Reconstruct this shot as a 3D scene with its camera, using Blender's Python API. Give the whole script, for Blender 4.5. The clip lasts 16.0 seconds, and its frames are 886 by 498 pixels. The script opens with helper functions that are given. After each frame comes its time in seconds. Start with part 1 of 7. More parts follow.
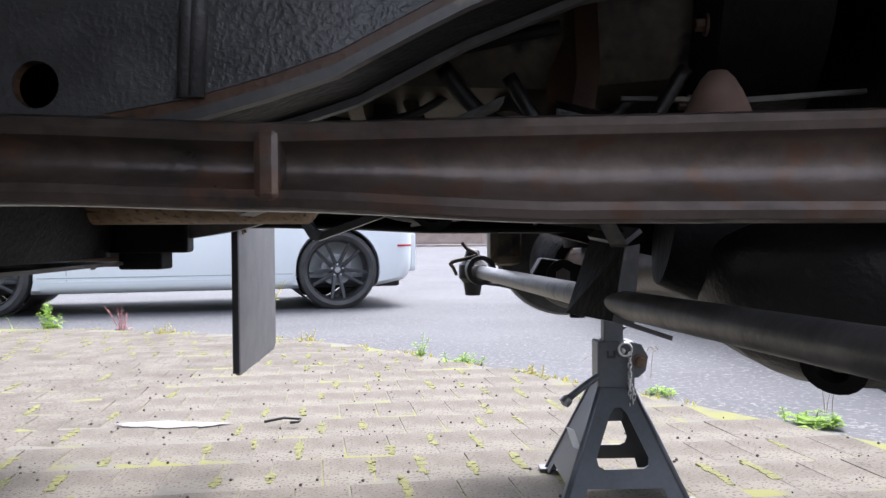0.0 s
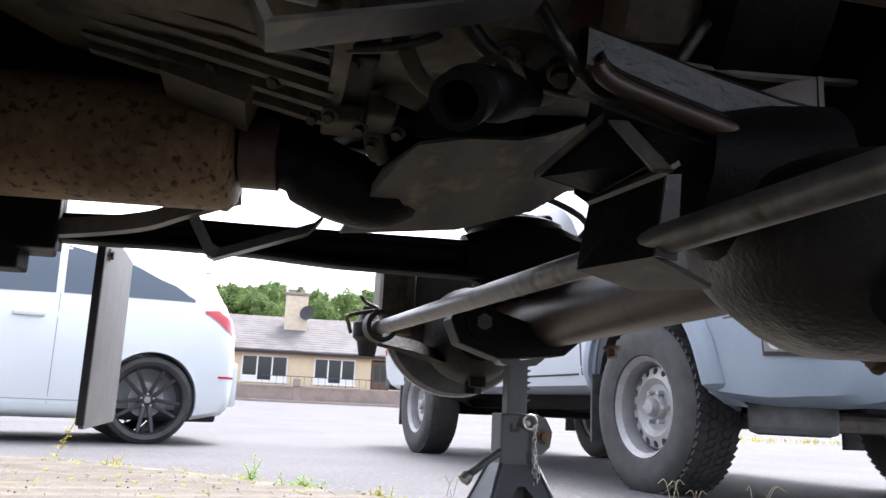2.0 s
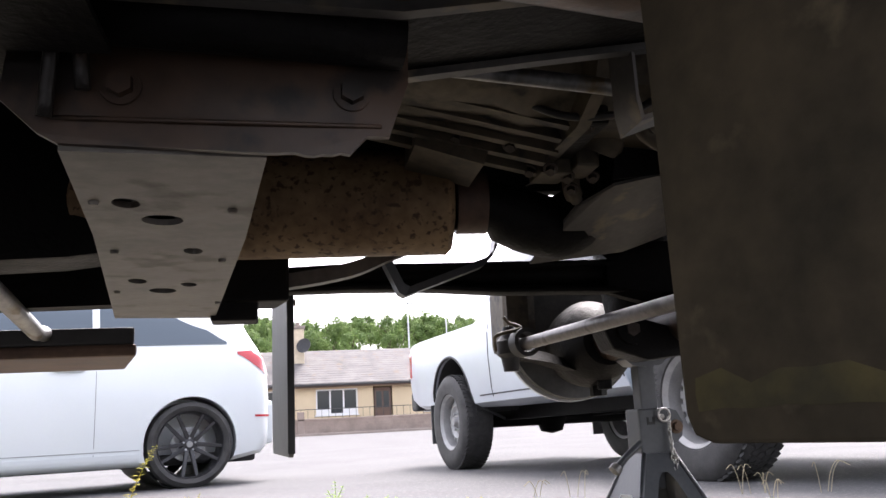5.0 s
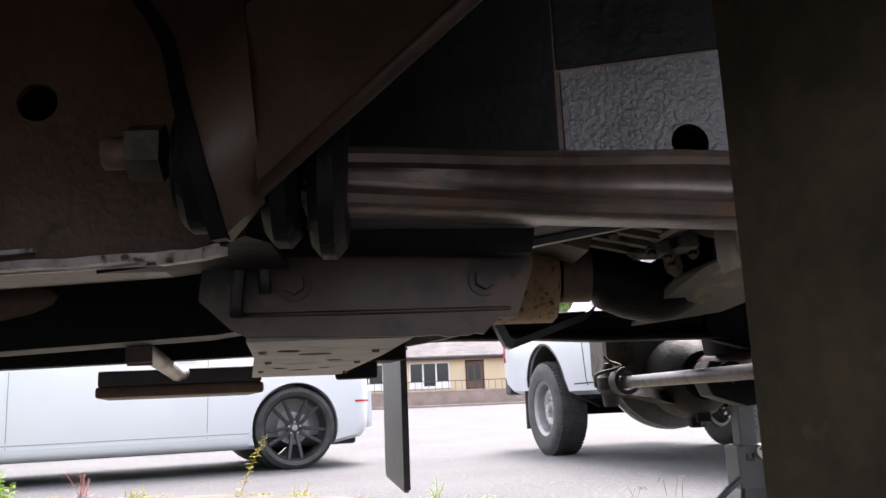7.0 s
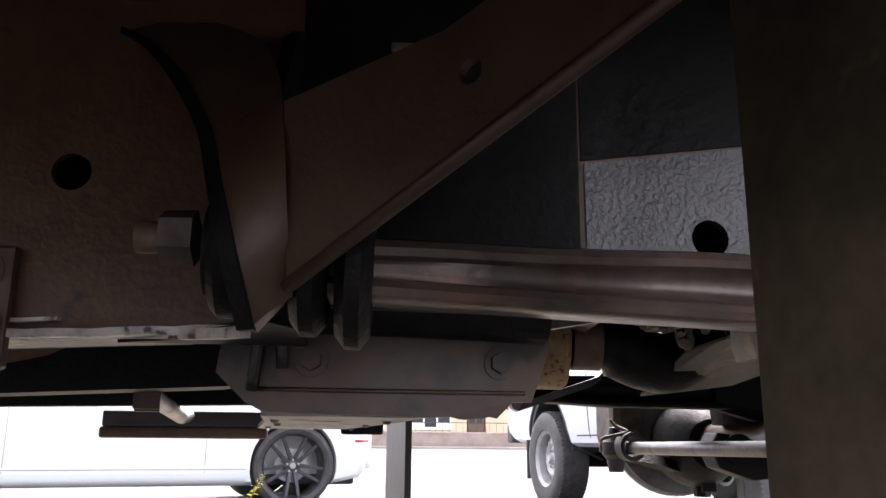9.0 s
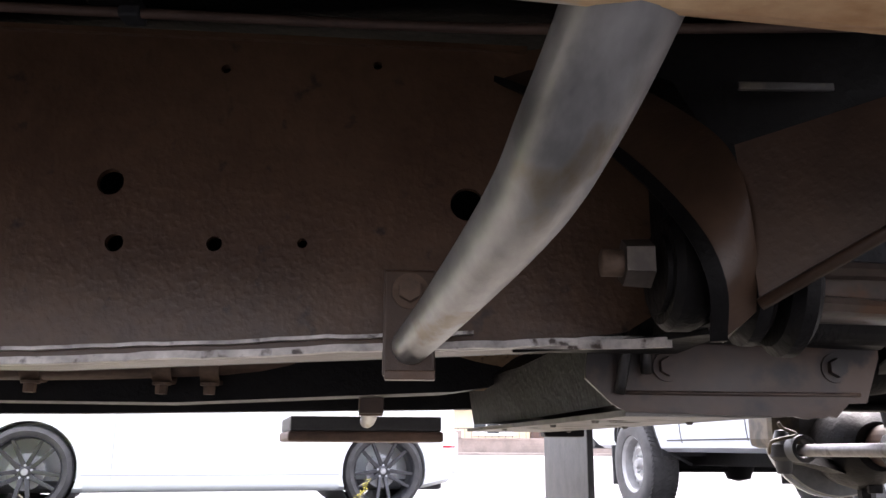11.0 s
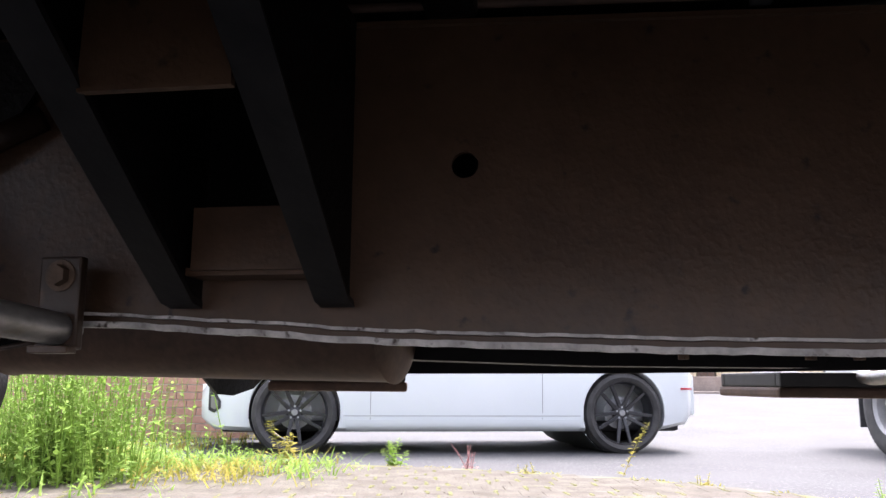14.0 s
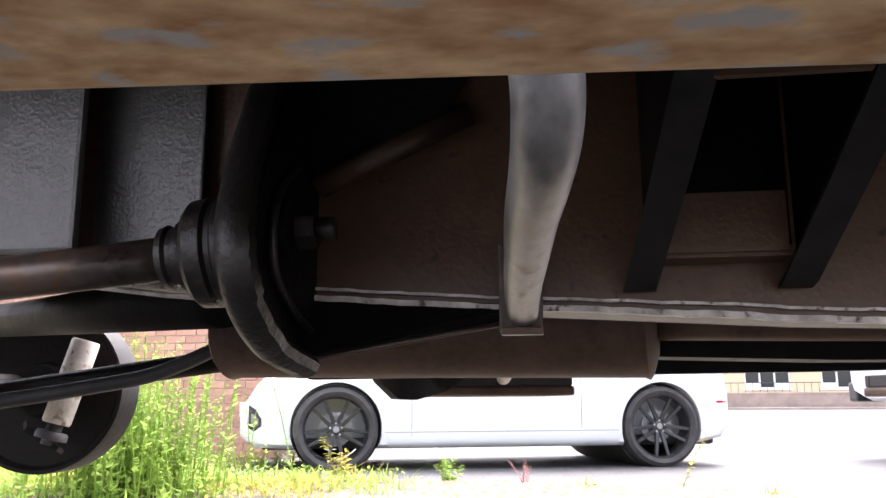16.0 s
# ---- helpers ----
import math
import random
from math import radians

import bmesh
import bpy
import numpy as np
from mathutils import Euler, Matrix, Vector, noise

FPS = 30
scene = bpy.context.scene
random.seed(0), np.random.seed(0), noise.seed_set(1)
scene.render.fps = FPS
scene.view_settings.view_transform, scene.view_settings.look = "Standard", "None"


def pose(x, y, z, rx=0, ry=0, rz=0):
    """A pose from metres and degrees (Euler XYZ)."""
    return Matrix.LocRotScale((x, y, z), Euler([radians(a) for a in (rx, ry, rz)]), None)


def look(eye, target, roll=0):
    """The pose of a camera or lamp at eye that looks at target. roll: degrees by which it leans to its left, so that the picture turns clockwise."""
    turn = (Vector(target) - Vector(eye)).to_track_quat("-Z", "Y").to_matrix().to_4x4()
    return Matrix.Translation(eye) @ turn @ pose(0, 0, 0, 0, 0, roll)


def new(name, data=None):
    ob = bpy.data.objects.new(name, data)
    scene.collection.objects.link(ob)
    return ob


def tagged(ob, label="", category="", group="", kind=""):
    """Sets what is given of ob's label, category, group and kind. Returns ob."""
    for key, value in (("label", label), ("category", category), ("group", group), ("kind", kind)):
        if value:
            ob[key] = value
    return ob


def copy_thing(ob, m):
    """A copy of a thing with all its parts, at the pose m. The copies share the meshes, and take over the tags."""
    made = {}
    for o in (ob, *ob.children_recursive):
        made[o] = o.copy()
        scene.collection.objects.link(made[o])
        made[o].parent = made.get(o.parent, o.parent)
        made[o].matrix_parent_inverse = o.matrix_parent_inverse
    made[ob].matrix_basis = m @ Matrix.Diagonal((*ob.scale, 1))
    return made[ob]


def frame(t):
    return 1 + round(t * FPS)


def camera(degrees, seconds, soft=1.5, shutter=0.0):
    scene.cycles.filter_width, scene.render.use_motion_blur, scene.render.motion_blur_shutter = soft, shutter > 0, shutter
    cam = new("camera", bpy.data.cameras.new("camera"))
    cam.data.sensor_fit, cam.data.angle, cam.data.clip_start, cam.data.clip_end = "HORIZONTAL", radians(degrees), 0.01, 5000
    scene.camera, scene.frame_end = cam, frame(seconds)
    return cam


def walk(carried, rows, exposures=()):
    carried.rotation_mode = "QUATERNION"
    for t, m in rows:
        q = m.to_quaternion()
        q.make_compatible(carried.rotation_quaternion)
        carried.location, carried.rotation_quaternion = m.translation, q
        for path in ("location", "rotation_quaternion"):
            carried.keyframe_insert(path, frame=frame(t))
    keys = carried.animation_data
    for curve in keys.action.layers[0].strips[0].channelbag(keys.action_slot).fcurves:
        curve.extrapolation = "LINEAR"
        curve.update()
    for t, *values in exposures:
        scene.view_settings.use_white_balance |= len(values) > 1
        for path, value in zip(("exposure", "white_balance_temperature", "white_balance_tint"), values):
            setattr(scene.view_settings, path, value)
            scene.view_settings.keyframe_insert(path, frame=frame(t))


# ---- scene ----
cam = camera(57.4, 16.0)
PATH = [
    (0, (-0.277, -0.215, 0.459), (-0.338, 1.784, 0.431), -0.5),
    (0.5, (-0.314, -0.181, 0.403), (-0.203, 1.815, 0.469), -1.7),
    (1, (-0.338, -0.144, 0.34), (-0.118, 1.839, 0.484), -0.2),
    (1.5, (-0.379, -0.088, 0.297), (-0.046, 1.876, 0.48), 2.3),
    (2, (-0.416, -0.071, 0.276), (-0.038, 1.856, 0.654), 2.7),
    (2.5, (-0.437, -0.081, 0.217), (0.041, 1.817, 0.627), 1.4),
    (3, (-0.476, -0.098, 0.182), (0.05, 1.788, 0.587), 0.7),
    (3.5, (-0.551, -0.116, 0.187), (0.003, 1.757, 0.615), -0.1),
    (4, (-0.593, -0.125, 0.206), (-0.017, 1.738, 0.652), -2.1),
    (4.5, (-0.647, -0.147, 0.226), (-0.092, 1.728, 0.645), -2.9),
    (5, (-0.716, -0.186, 0.257), (-0.3, 1.724, 0.681), -3.0),
    (5.2, (-0.731, -0.197, 0.27), (-0.36, 1.721, 0.697), -3.2),
    (7.3, (-0.753, -0.291, 0.381), (-0.569, 1.673, 0.71), -2.0),
    (7.5, (-0.748, -0.288, 0.376), (-0.562, 1.683, 0.661), -1.5),
    (7.7, (-0.742, -0.285, 0.38), (-0.554, 1.693, 0.61), -1.1),
    (8, (-0.736, -0.278, 0.4), (-0.548, 1.696, 0.66), 0.3),
    (8.2, (-0.738, -0.283, 0.412), (-0.553, 1.679, 0.749), 0.5),
    (10.3, (-0.892, -0.334, 0.395), (-0.752, 1.598, 0.896), 1.4),
    (10.5, (-0.925, -0.346, 0.401), (-0.821, 1.59, 0.892), 1.3),
    (11, (-0.996, -0.36, 0.398), (-0.954, 1.582, 0.873), 0.4),
    (11.5, (-1.11, -0.379, 0.394), (-1.128, 1.564, 0.866), 0.1),
    (12, (-1.216, -0.407, 0.408), (-1.305, 1.535, 0.874), -0.6),
    (12.5, (-1.309, -0.429, 0.412), (-1.453, 1.513, 0.872), -1.5),
    (13, (-1.424, -0.455, 0.404), (-1.627, 1.482, 0.86), -1.4),
    (13.5, (-1.554, -0.423, 0.41), (-1.803, 1.523, 0.797), -1.4),
    (14, (-1.699, -0.412, 0.432), (-2.005, 1.538, 0.759), 0.4),
    (14.5, (-1.837, -0.433, 0.425), (-2.155, 1.515, 0.746), -0.0),
    (15, (-1.944, -0.445, 0.39), (-2.272, 1.5, 0.72), -0.5),
    (15.5, (-2.005, -0.465, 0.395), (-2.325, 1.478, 0.743), -0.7),
    (16, (-2.095, -0.5, 0.396), (-2.363, 1.446, 0.771), -0.3),
]

EXPOSURE = [(0, 2.58, 5950, 16), (1, 2.62, 6000, 16), (1.5, 2.76, 6050, 15), (2, 2.76, 6200, 16), (2.5, 2.74, 6250, 16), (3, 2.58, 6300, 17), (4, 2.55, 6350, 18), (5, 2.72, 6500, 18), (7.3, 2.85, 6550, 19), (8.2, 2.85, 6550, 20), (10.3, 4.45, 6700, 22), (11, 3.75, 6450, 21), (12, 3.85, 6350, 20), (12.5, 3.75, 6300, 20), (13.5, 3.2, 6250, 20), (14, 2.85, 6300, 20), (14.5, 2.95, 6350, 20), (15, 3.1, 6400, 21), (16, 3.42, 6600, 21)]
walk(cam, [(t, look(eye, target, roll)) for t, eye, target, roll in PATH], EXPOSURE)

# ---------------------------------------------------------------- world and sun
world = bpy.data.worlds.new("overcast_sky")
scene.world = world
world.use_nodes = True
wn, wl = world.node_tree.nodes, world.node_tree.links
wn.clear()
sky = wn.new("ShaderNodeTexSky")
sky.sky_type = "NISHITA"
sky.sun_disc = False
sky.sun_elevation, sky.sun_rotation = radians(58), radians(24)
sky.air_density, sky.dust_density = 1.0, 4.0
soft_sky = wn.new("ShaderNodeHueSaturation")
soft_sky.inputs["Saturation"].default_value = 0.35
background = wn.new("ShaderNodeBackground")
background.inputs["Strength"].default_value = 0.12
wout = wn.new("ShaderNodeOutputWorld")
wl.new(sky.outputs[0], soft_sky.inputs["Color"])
wl.new(soft_sky.outputs[0], background.inputs["Color"])
wl.new(background.outputs[0], wout.inputs["Surface"])
sun = new("sun", bpy.data.lights.new("sun", "SUN"))
sun.data.energy, sun.data.angle, sun.data.color = 1.1, radians(24), (1.0, 0.97, 0.93)
sun.matrix_world = look((0, 0, 0), (-0.22, -0.50, -0.85))

# ---------------------------------------------------------------- materials


def mat(name, a, b, scale=8.0, rough=0.6, metal=0.0, bump=0.2, grain=120.0, speck=None, speck_scale=30.0, speck_at=0.62, spread=(0.35, 0.65), rough_b=None, vary=0.0, stretch=(1, 1, 1), spec=0.5, lumps=0.0, lump_scale=130.0):
    """Two colours mixed by a broad noise, a fine grain, optional specks of a third colour, and relief."""
    m = bpy.data.materials.new(name)
    m.use_nodes = True
    n, l = m.node_tree.nodes, m.node_tree.links
    p = n["Principled BSDF"]
    co = n.new("ShaderNodeTexCoord")
    mp = n.new("ShaderNodeMapping")
    mp.inputs["Scale"].default_value = stretch
    l.new(co.outputs["Object"], mp.inputs["Vector"])
    big = n.new("ShaderNodeTexNoise")
    big.inputs["Scale"].default_value, big.inputs["Detail"].default_value = scale, 6
    fine = n.new("ShaderNodeTexNoise")
    fine.inputs["Scale"].default_value, fine.inputs["Detail"].default_value = grain, 4
    for x in (big, fine):
        l.new(mp.outputs[0], x.inputs["Vector"])
    mix2 = n.new("ShaderNodeMix")
    mix2.data_type = "FLOAT"
    mix2.inputs[0].default_value = 0.3
    l.new(big.outputs["Fac"], mix2.inputs[2])
    l.new(fine.outputs["Fac"], mix2.inputs[3])
    ramp = n.new("ShaderNodeValToRGB")
    ramp.color_ramp.elements[0].position, ramp.color_ramp.elements[1].position = spread
    ramp.color_ramp.elements[0].color, ramp.color_ramp.elements[1].color = (*a, 1), (*b, 1)
    l.new(mix2.outputs[0], ramp.inputs["Fac"])
    col = ramp.outputs["Color"]
    if speck:
        sp = n.new("ShaderNodeTexNoise")
        sp.inputs["Scale"].default_value, sp.inputs["Detail"].default_value = speck_scale, 8
        l.new(mp.outputs[0], sp.inputs["Vector"])
        sr = n.new("ShaderNodeValToRGB")
        sr.color_ramp.elements[0].position, sr.color_ramp.elements[1].position = speck_at - 0.05, speck_at + 0.05
        l.new(sp.outputs["Fac"], sr.inputs["Fac"])
        mx = n.new("ShaderNodeMix")
        mx.data_type = "RGBA"
        l.new(sr.outputs["Color"], mx.inputs[0])
        l.new(col, mx.inputs[6])
        mx.inputs[7].default_value = (*speck, 1)
        col = mx.outputs[2]
    if vary:
        info = n.new("ShaderNodeObjectInfo")
        hv = n.new("ShaderNodeHueSaturation")
        mr = n.new("ShaderNodeMapRange")
        mr.inputs[3].default_value, mr.inputs[4].default_value = 1 - vary, 1 + vary
        l.new(info.outputs["Random"], mr.inputs[0])
        l.new(mr.outputs[0], hv.inputs["Value"])
        l.new(col, hv.inputs["Color"])
        col = hv.outputs[0]
    l.new(col, p.inputs["Base Color"])
    p.inputs["Metallic"].default_value = metal
    p.inputs["Specular IOR Level"].default_value = spec
    rr = n.new("ShaderNodeMapRange")
    rr.inputs[3].default_value, rr.inputs[4].default_value = rough - 0.08, min(1.0, (rough_b or rough) + 0.1)
    l.new(mix2.outputs[0], rr.inputs[0])
    l.new(rr.outputs[0], p.inputs["Roughness"])
    if bump:
        bp = n.new("ShaderNodeBump")
        bp.inputs["Strength"].default_value, bp.inputs["Distance"].default_value = bump, 0.004
        l.new(mix2.outputs[0], bp.inputs["Height"])
        l.new(bp.outputs[0], p.inputs["Normal"])
        if lumps:
            lz = n.new("ShaderNodeTexNoise")
            lz.inputs["Scale"].default_value, lz.inputs["Detail"].default_value = lump_scale, 3
            l.new(mp.outputs[0], lz.inputs["Vector"])
            lr = n.new("ShaderNodeMapRange")
            lr.interpolation_type = "SMOOTHSTEP"
            lr.inputs[1].default_value, lr.inputs[2].default_value = 0.36, 0.74
            l.new(lz.outputs["Fac"], lr.inputs[0])
            lb = n.new("ShaderNodeBump")
            lb.inputs["Strength"].default_value, lb.inputs["Distance"].default_value = 1.0, lumps
            l.new(lr.outputs[0], lb.inputs["Height"])
            l.new(bp.outputs[0], lb.inputs["Normal"])
            l.new(lb.outputs[0], p.inputs["Normal"])
    return m


def translucent(m, share=0.45):
    """Lets light shine through thin leaves."""
    n, l = m.node_tree.nodes, m.node_tree.links
    p = n["Principled BSDF"]
    tr = n.new("ShaderNodeBsdfTranslucent")
    l.new(p.inputs["Base Color"].links[0].from_socket, tr.inputs["Color"])
    mx = n.new("ShaderNodeMixShader")
    mx.inputs[0].default_value = share
    l.new(p.outputs[0], mx.inputs[1])
    l.new(tr.outputs[0], mx.inputs[2])
    l.new(mx.outputs[0], n["Material Output"].inputs["Surface"])


def glass(name, tint, rough=0.02, alpha=1.0):
    m = bpy.data.materials.new(name)
    m.use_nodes = True
    p = m.node_tree.nodes["Principled BSDF"]
    p.inputs["Base Color"].default_value = (*tint, 1)
    p.inputs["Roughness"].default_value = rough
    p.inputs["Coat Weight"].default_value = 0.5
    return m


# near black; also colours the plates that stand for shade
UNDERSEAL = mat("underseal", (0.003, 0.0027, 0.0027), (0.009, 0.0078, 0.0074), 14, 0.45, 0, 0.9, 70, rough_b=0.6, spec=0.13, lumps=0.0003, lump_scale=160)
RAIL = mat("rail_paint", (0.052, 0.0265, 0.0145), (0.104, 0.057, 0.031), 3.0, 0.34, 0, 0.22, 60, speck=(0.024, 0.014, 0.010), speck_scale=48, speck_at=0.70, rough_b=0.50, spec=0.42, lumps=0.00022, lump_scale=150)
# the rail's brown with grime, darkened for plates that lie in shade
RAILDARK = mat("grimy_shaded_steel", (0.026, 0.015, 0.0095), (0.068, 0.038, 0.0225), 6, 0.40, 0, 0.35, 45, speck=(0.10, 0.054, 0.031), speck_scale=26, speck_at=0.70, spec=0.4, lumps=0.00012, lump_scale=190)
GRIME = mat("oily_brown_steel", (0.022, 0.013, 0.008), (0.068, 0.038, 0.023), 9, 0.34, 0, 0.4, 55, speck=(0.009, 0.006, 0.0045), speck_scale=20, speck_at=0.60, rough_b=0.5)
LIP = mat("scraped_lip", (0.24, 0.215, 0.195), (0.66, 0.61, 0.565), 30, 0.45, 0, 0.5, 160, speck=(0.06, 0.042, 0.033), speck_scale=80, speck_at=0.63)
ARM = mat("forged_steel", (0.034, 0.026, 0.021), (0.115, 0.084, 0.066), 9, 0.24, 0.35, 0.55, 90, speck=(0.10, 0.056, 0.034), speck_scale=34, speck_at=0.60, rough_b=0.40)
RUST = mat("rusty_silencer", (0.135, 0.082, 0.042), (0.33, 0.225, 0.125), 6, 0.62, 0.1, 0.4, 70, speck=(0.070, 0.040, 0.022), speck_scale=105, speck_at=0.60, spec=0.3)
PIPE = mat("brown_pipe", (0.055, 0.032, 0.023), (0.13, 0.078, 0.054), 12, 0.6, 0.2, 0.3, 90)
TUBE = mat("worn_steel_tube", (0.12, 0.117, 0.113), (0.36, 0.35, 0.335), 26, 0.30, 0.5, 0.4, 120, speck=(0.15, 0.11, 0.06), speck_scale=30, speck_at=0.62, rough_b=0.5, stretch=(1.4, 0.5, 1))
STEP = mat("muddy_step_board", (0.34, 0.16, 0.055), (0.72, 0.50, 0.27), 30, 0.8, 0, 0.6, 110, speck=(0.42, 0.40, 0.36), speck_scale=38, speck_at=0.60, stretch=(1, 1.6, 1.6))
CAST = mat("dirty_cast_alloy", (0.03, 0.025, 0.018), (0.12, 0.095, 0.064), 11, 0.6, 0.3, 0.5, 70, speck=(0.03, 0.025, 0.02), speck_scale=20, speck_at=0.6)
WETBLACK = mat("oily_black_casting", (0.006, 0.0053, 0.005), (0.021, 0.017, 0.0145), 11, 0.30, 0.0, 0.8, 70, speck=(0.045, 0.028, 0.019), speck_scale=36, speck_at=0.68, rough_b=0.5, spec=0.4, lumps=0.0003, lump_scale=170)
GEARBOX = mat("oily_cast_alloy", (0.030, 0.025, 0.018), (0.125, 0.100, 0.066), 9, 0.5, 0.3, 0.5, 70, speck=(0.016, 0.013, 0.010), speck_scale=18, speck_at=0.60, spec=0.35)
PLATE = mat("dusty_steel_plate", (0.050, 0.047, 0.044), (0.115, 0.107, 0.099), 8, 0.48, 0.3, 0.3, 90, speck=(0.17, 0.14, 0.10), speck_scale=28, speck_at=0.62)
SKID = mat("skid_plate", (0.10, 0.092, 0.084), (0.24, 0.22, 0.195), 12, 0.5, 0.3, 0.4, 80, speck=(0.06, 0.045, 0.035), speck_scale=18, speck_at=0.62)
FLAP = mat("mud_flap_rubber", (0.045, 0.047, 0.048), (0.10, 0.10, 0.10), 20, 0.55, 0, 0.3, 140)
MUDFLAP = mat("muddy_flap", (0.024, 0.019, 0.012), (0.070, 0.053, 0.032), 13, 0.75, 0, 0.5, 80, speck=(0.095, 0.074, 0.045), speck_scale=30, speck_at=0.67, spec=0.25)
ROD = mat("dull_steel_rod", (0.07, 0.065, 0.063), (0.16, 0.148, 0.142), 25, 0.38, 0.4, 0.4, 110, speck=(0.045, 0.038, 0.03), speck_scale=30, speck_at=0.62)
SEALED = mat("lumpy_grey_underseal", (0.038, 0.036, 0.035), (0.070, 0.067, 0.065), 24, 0.36, 0, 0.5, 60, spec=0.6, lumps=0.0003, lump_scale=260)
LEGBLACK = mat("black_outrigger_paint", (0.008, 0.0075, 0.0075), (0.020, 0.0185, 0.018), 30, 0.50, 0, 0.4, 70, spec=0.25)
STAND = mat("stand_grey_paint", (0.055, 0.06, 0.066), (0.085, 0.09, 0.10), 12, 0.38, 0, 0.1, 120)
ZINC = mat("zinc_chain", (0.45, 0.44, 0.42), (0.65, 0.64, 0.62), 30, 0.3, 0.9, 0.1, 150)
BOLT = mat("rusty_bolt", (0.07, 0.045, 0.03), (0.17, 0.11, 0.075), 40, 0.6, 0.4, 0.4, 150)
NUT = mat("plated_nut", (0.04, 0.03, 0.024), (0.11, 0.09, 0.075), 40, 0.4, 0.5, 0.2, 150)
TYRE = mat("tyre_rubber", (0.028, 0.0275, 0.0275), (0.060, 0.058, 0.056), 14, 0.72, 0, 0.2, 160)
BLACKRIM = mat("black_alloy_rim", (0.035, 0.035, 0.037), (0.055, 0.055, 0.058), 20, 0.3, 0.5, 0.03, 150)
STEELRIM = mat("silver_steel_rim", (0.27, 0.27, 0.268), (0.38, 0.378, 0.372), 12, 0.42, 0.3, 0.05, 120)
WHITE = mat("white_car_paint", (0.69, 0.73, 0.735), (0.73, 0.765, 0.77), 2, 0.22, 0, 0.0)
SILVER = mat("pale_blue_silver_paint", (0.47, 0.50, 0.535), (0.52, 0.55, 0.585), 3, 0.3, 0.1, 0.0)
BUMPER = mat("blue_grey_bumper", (0.215, 0.265, 0.32), (0.265, 0.315, 0.375), 3, 0.36, 0.0, 0.06)
PLASTIC = mat("black_plastic", (0.018, 0.018, 0.019), (0.035, 0.035, 0.036), 25, 0.6, 0, 0.15, 160)
GAP = mat("shaded_panel_gap", (0.20, 0.21, 0.215), (0.26, 0.27, 0.275), 8, 0.6, 0, 0.0)
GLASS = glass("dark_window_glass", (0.02, 0.026, 0.03))
BLUEGLASS = glass("reflecting_car_glass", (0.06, 0.085, 0.11))
LAMPGLASS = glass("lamp_lens", (0.72, 0.72, 0.68), 0.1)
FOGGLASS = glass("grey_fog_lens", (0.22, 0.22, 0.215), 0.06)
LAMPGREY = glass("grey_reflector", (0.50, 0.50, 0.49), 0.12)
REDLENS = glass("red_tail_lens", (0.45, 0.02, 0.03), 0.15)
ASPHALT = mat("asphalt", (0.065, 0.065, 0.068), (0.10, 0.10, 0.103), 0.9, 0.85, 0, 0.9, 80, spec=0.15, speck=(0.15, 0.147, 0.144), speck_scale=60, speck_at=0.60)
BRICKP = mat("paving_block", (0.088, 0.078, 0.063), (0.165, 0.149, 0.123), 7, 0.92, 0, 0.5, 230, speck=(0.060, 0.053, 0.043), speck_scale=130, speck_at=0.60, vary=0.06, spec=0.12)
BED = mat("sand_and_moss_joint", (0.090, 0.081, 0.065), (0.135, 0.123, 0.100), 5, 0.95, 0, 0.6, 60, speck=(0.14, 0.14, 0.034), speck_scale=4.5, speck_at=0.53)
LEAF = mat("weed_leaf", (0.17, 0.29, 0.055), (0.34, 0.48, 0.11), 7, 0.7, 0, 0.1, 60, spec=0.15)
MOSS = mat("joint_moss", (0.085, 0.088, 0.022), (0.15, 0.145, 0.042), 40, 0.95, 0, 0.8, 160)
FLAPMOSS = mat("mossy_flap_edge", (0.034, 0.028, 0.012), (0.085, 0.067, 0.022), 26, 0.9, 0, 0.6, 90)
SOIL = mat("soil_crumbs", (0.035, 0.030, 0.025), (0.09, 0.078, 0.066), 40, 0.95, 0, 0.3)
# for the added ground out of view, dark to weaken the bounce
UNSEEN_GROUND = mat("dim_bounce_ground", (0.050, 0.049, 0.048), (0.085, 0.083, 0.080), 2.2, 0.9, 0, 0.5, 120, speck=(0.12, 0.115, 0.11), speck_scale=60, speck_at=0.63)
HOUSEWALL = mat("cream_pebbledash", (0.56, 0.47, 0.34), (0.68, 0.58, 0.44), 6, 0.95, 0, 0.6, 60)
LEAFY = mat("yellow_weed_leaf", (0.24, 0.25, 0.05), (0.44, 0.37, 0.09), 7, 0.7, 0, 0.1, 60, spec=0.15)
DRYGRASS = mat("dry_grass", (0.25, 0.215, 0.135), (0.36, 0.315, 0.21), 9, 0.8, 0, 0.1, 60)
LEAFP = mat("reddish_weed_leaf", (0.32, 0.13, 0.13), (0.5, 0.26, 0.24), 7, 0.6, 0, 0.1, 60)
TREE = mat("tree_leaves", (0.075, 0.125, 0.040), (0.20, 0.27, 0.095), 0.18, 0.8, 0, 0.0, 3)
for leaf_mat in (LEAF, LEAFY, LEAFP, TREE):
    translucent(leaf_mat)
HILL = mat("hill_grass", (0.07, 0.12, 0.03), (0.12, 0.18, 0.05), 0.1, 0.9, 0, 0.0, 2)
BARK = mat("bark", (0.06, 0.045, 0.03), (0.11, 0.085, 0.06), 5, 0.9, 0, 0.3)
CREAM = mat("cream_render", (0.62, 0.50, 0.33), (0.70, 0.57, 0.39), 1.5, 0.9, 0, 0.2, 30)
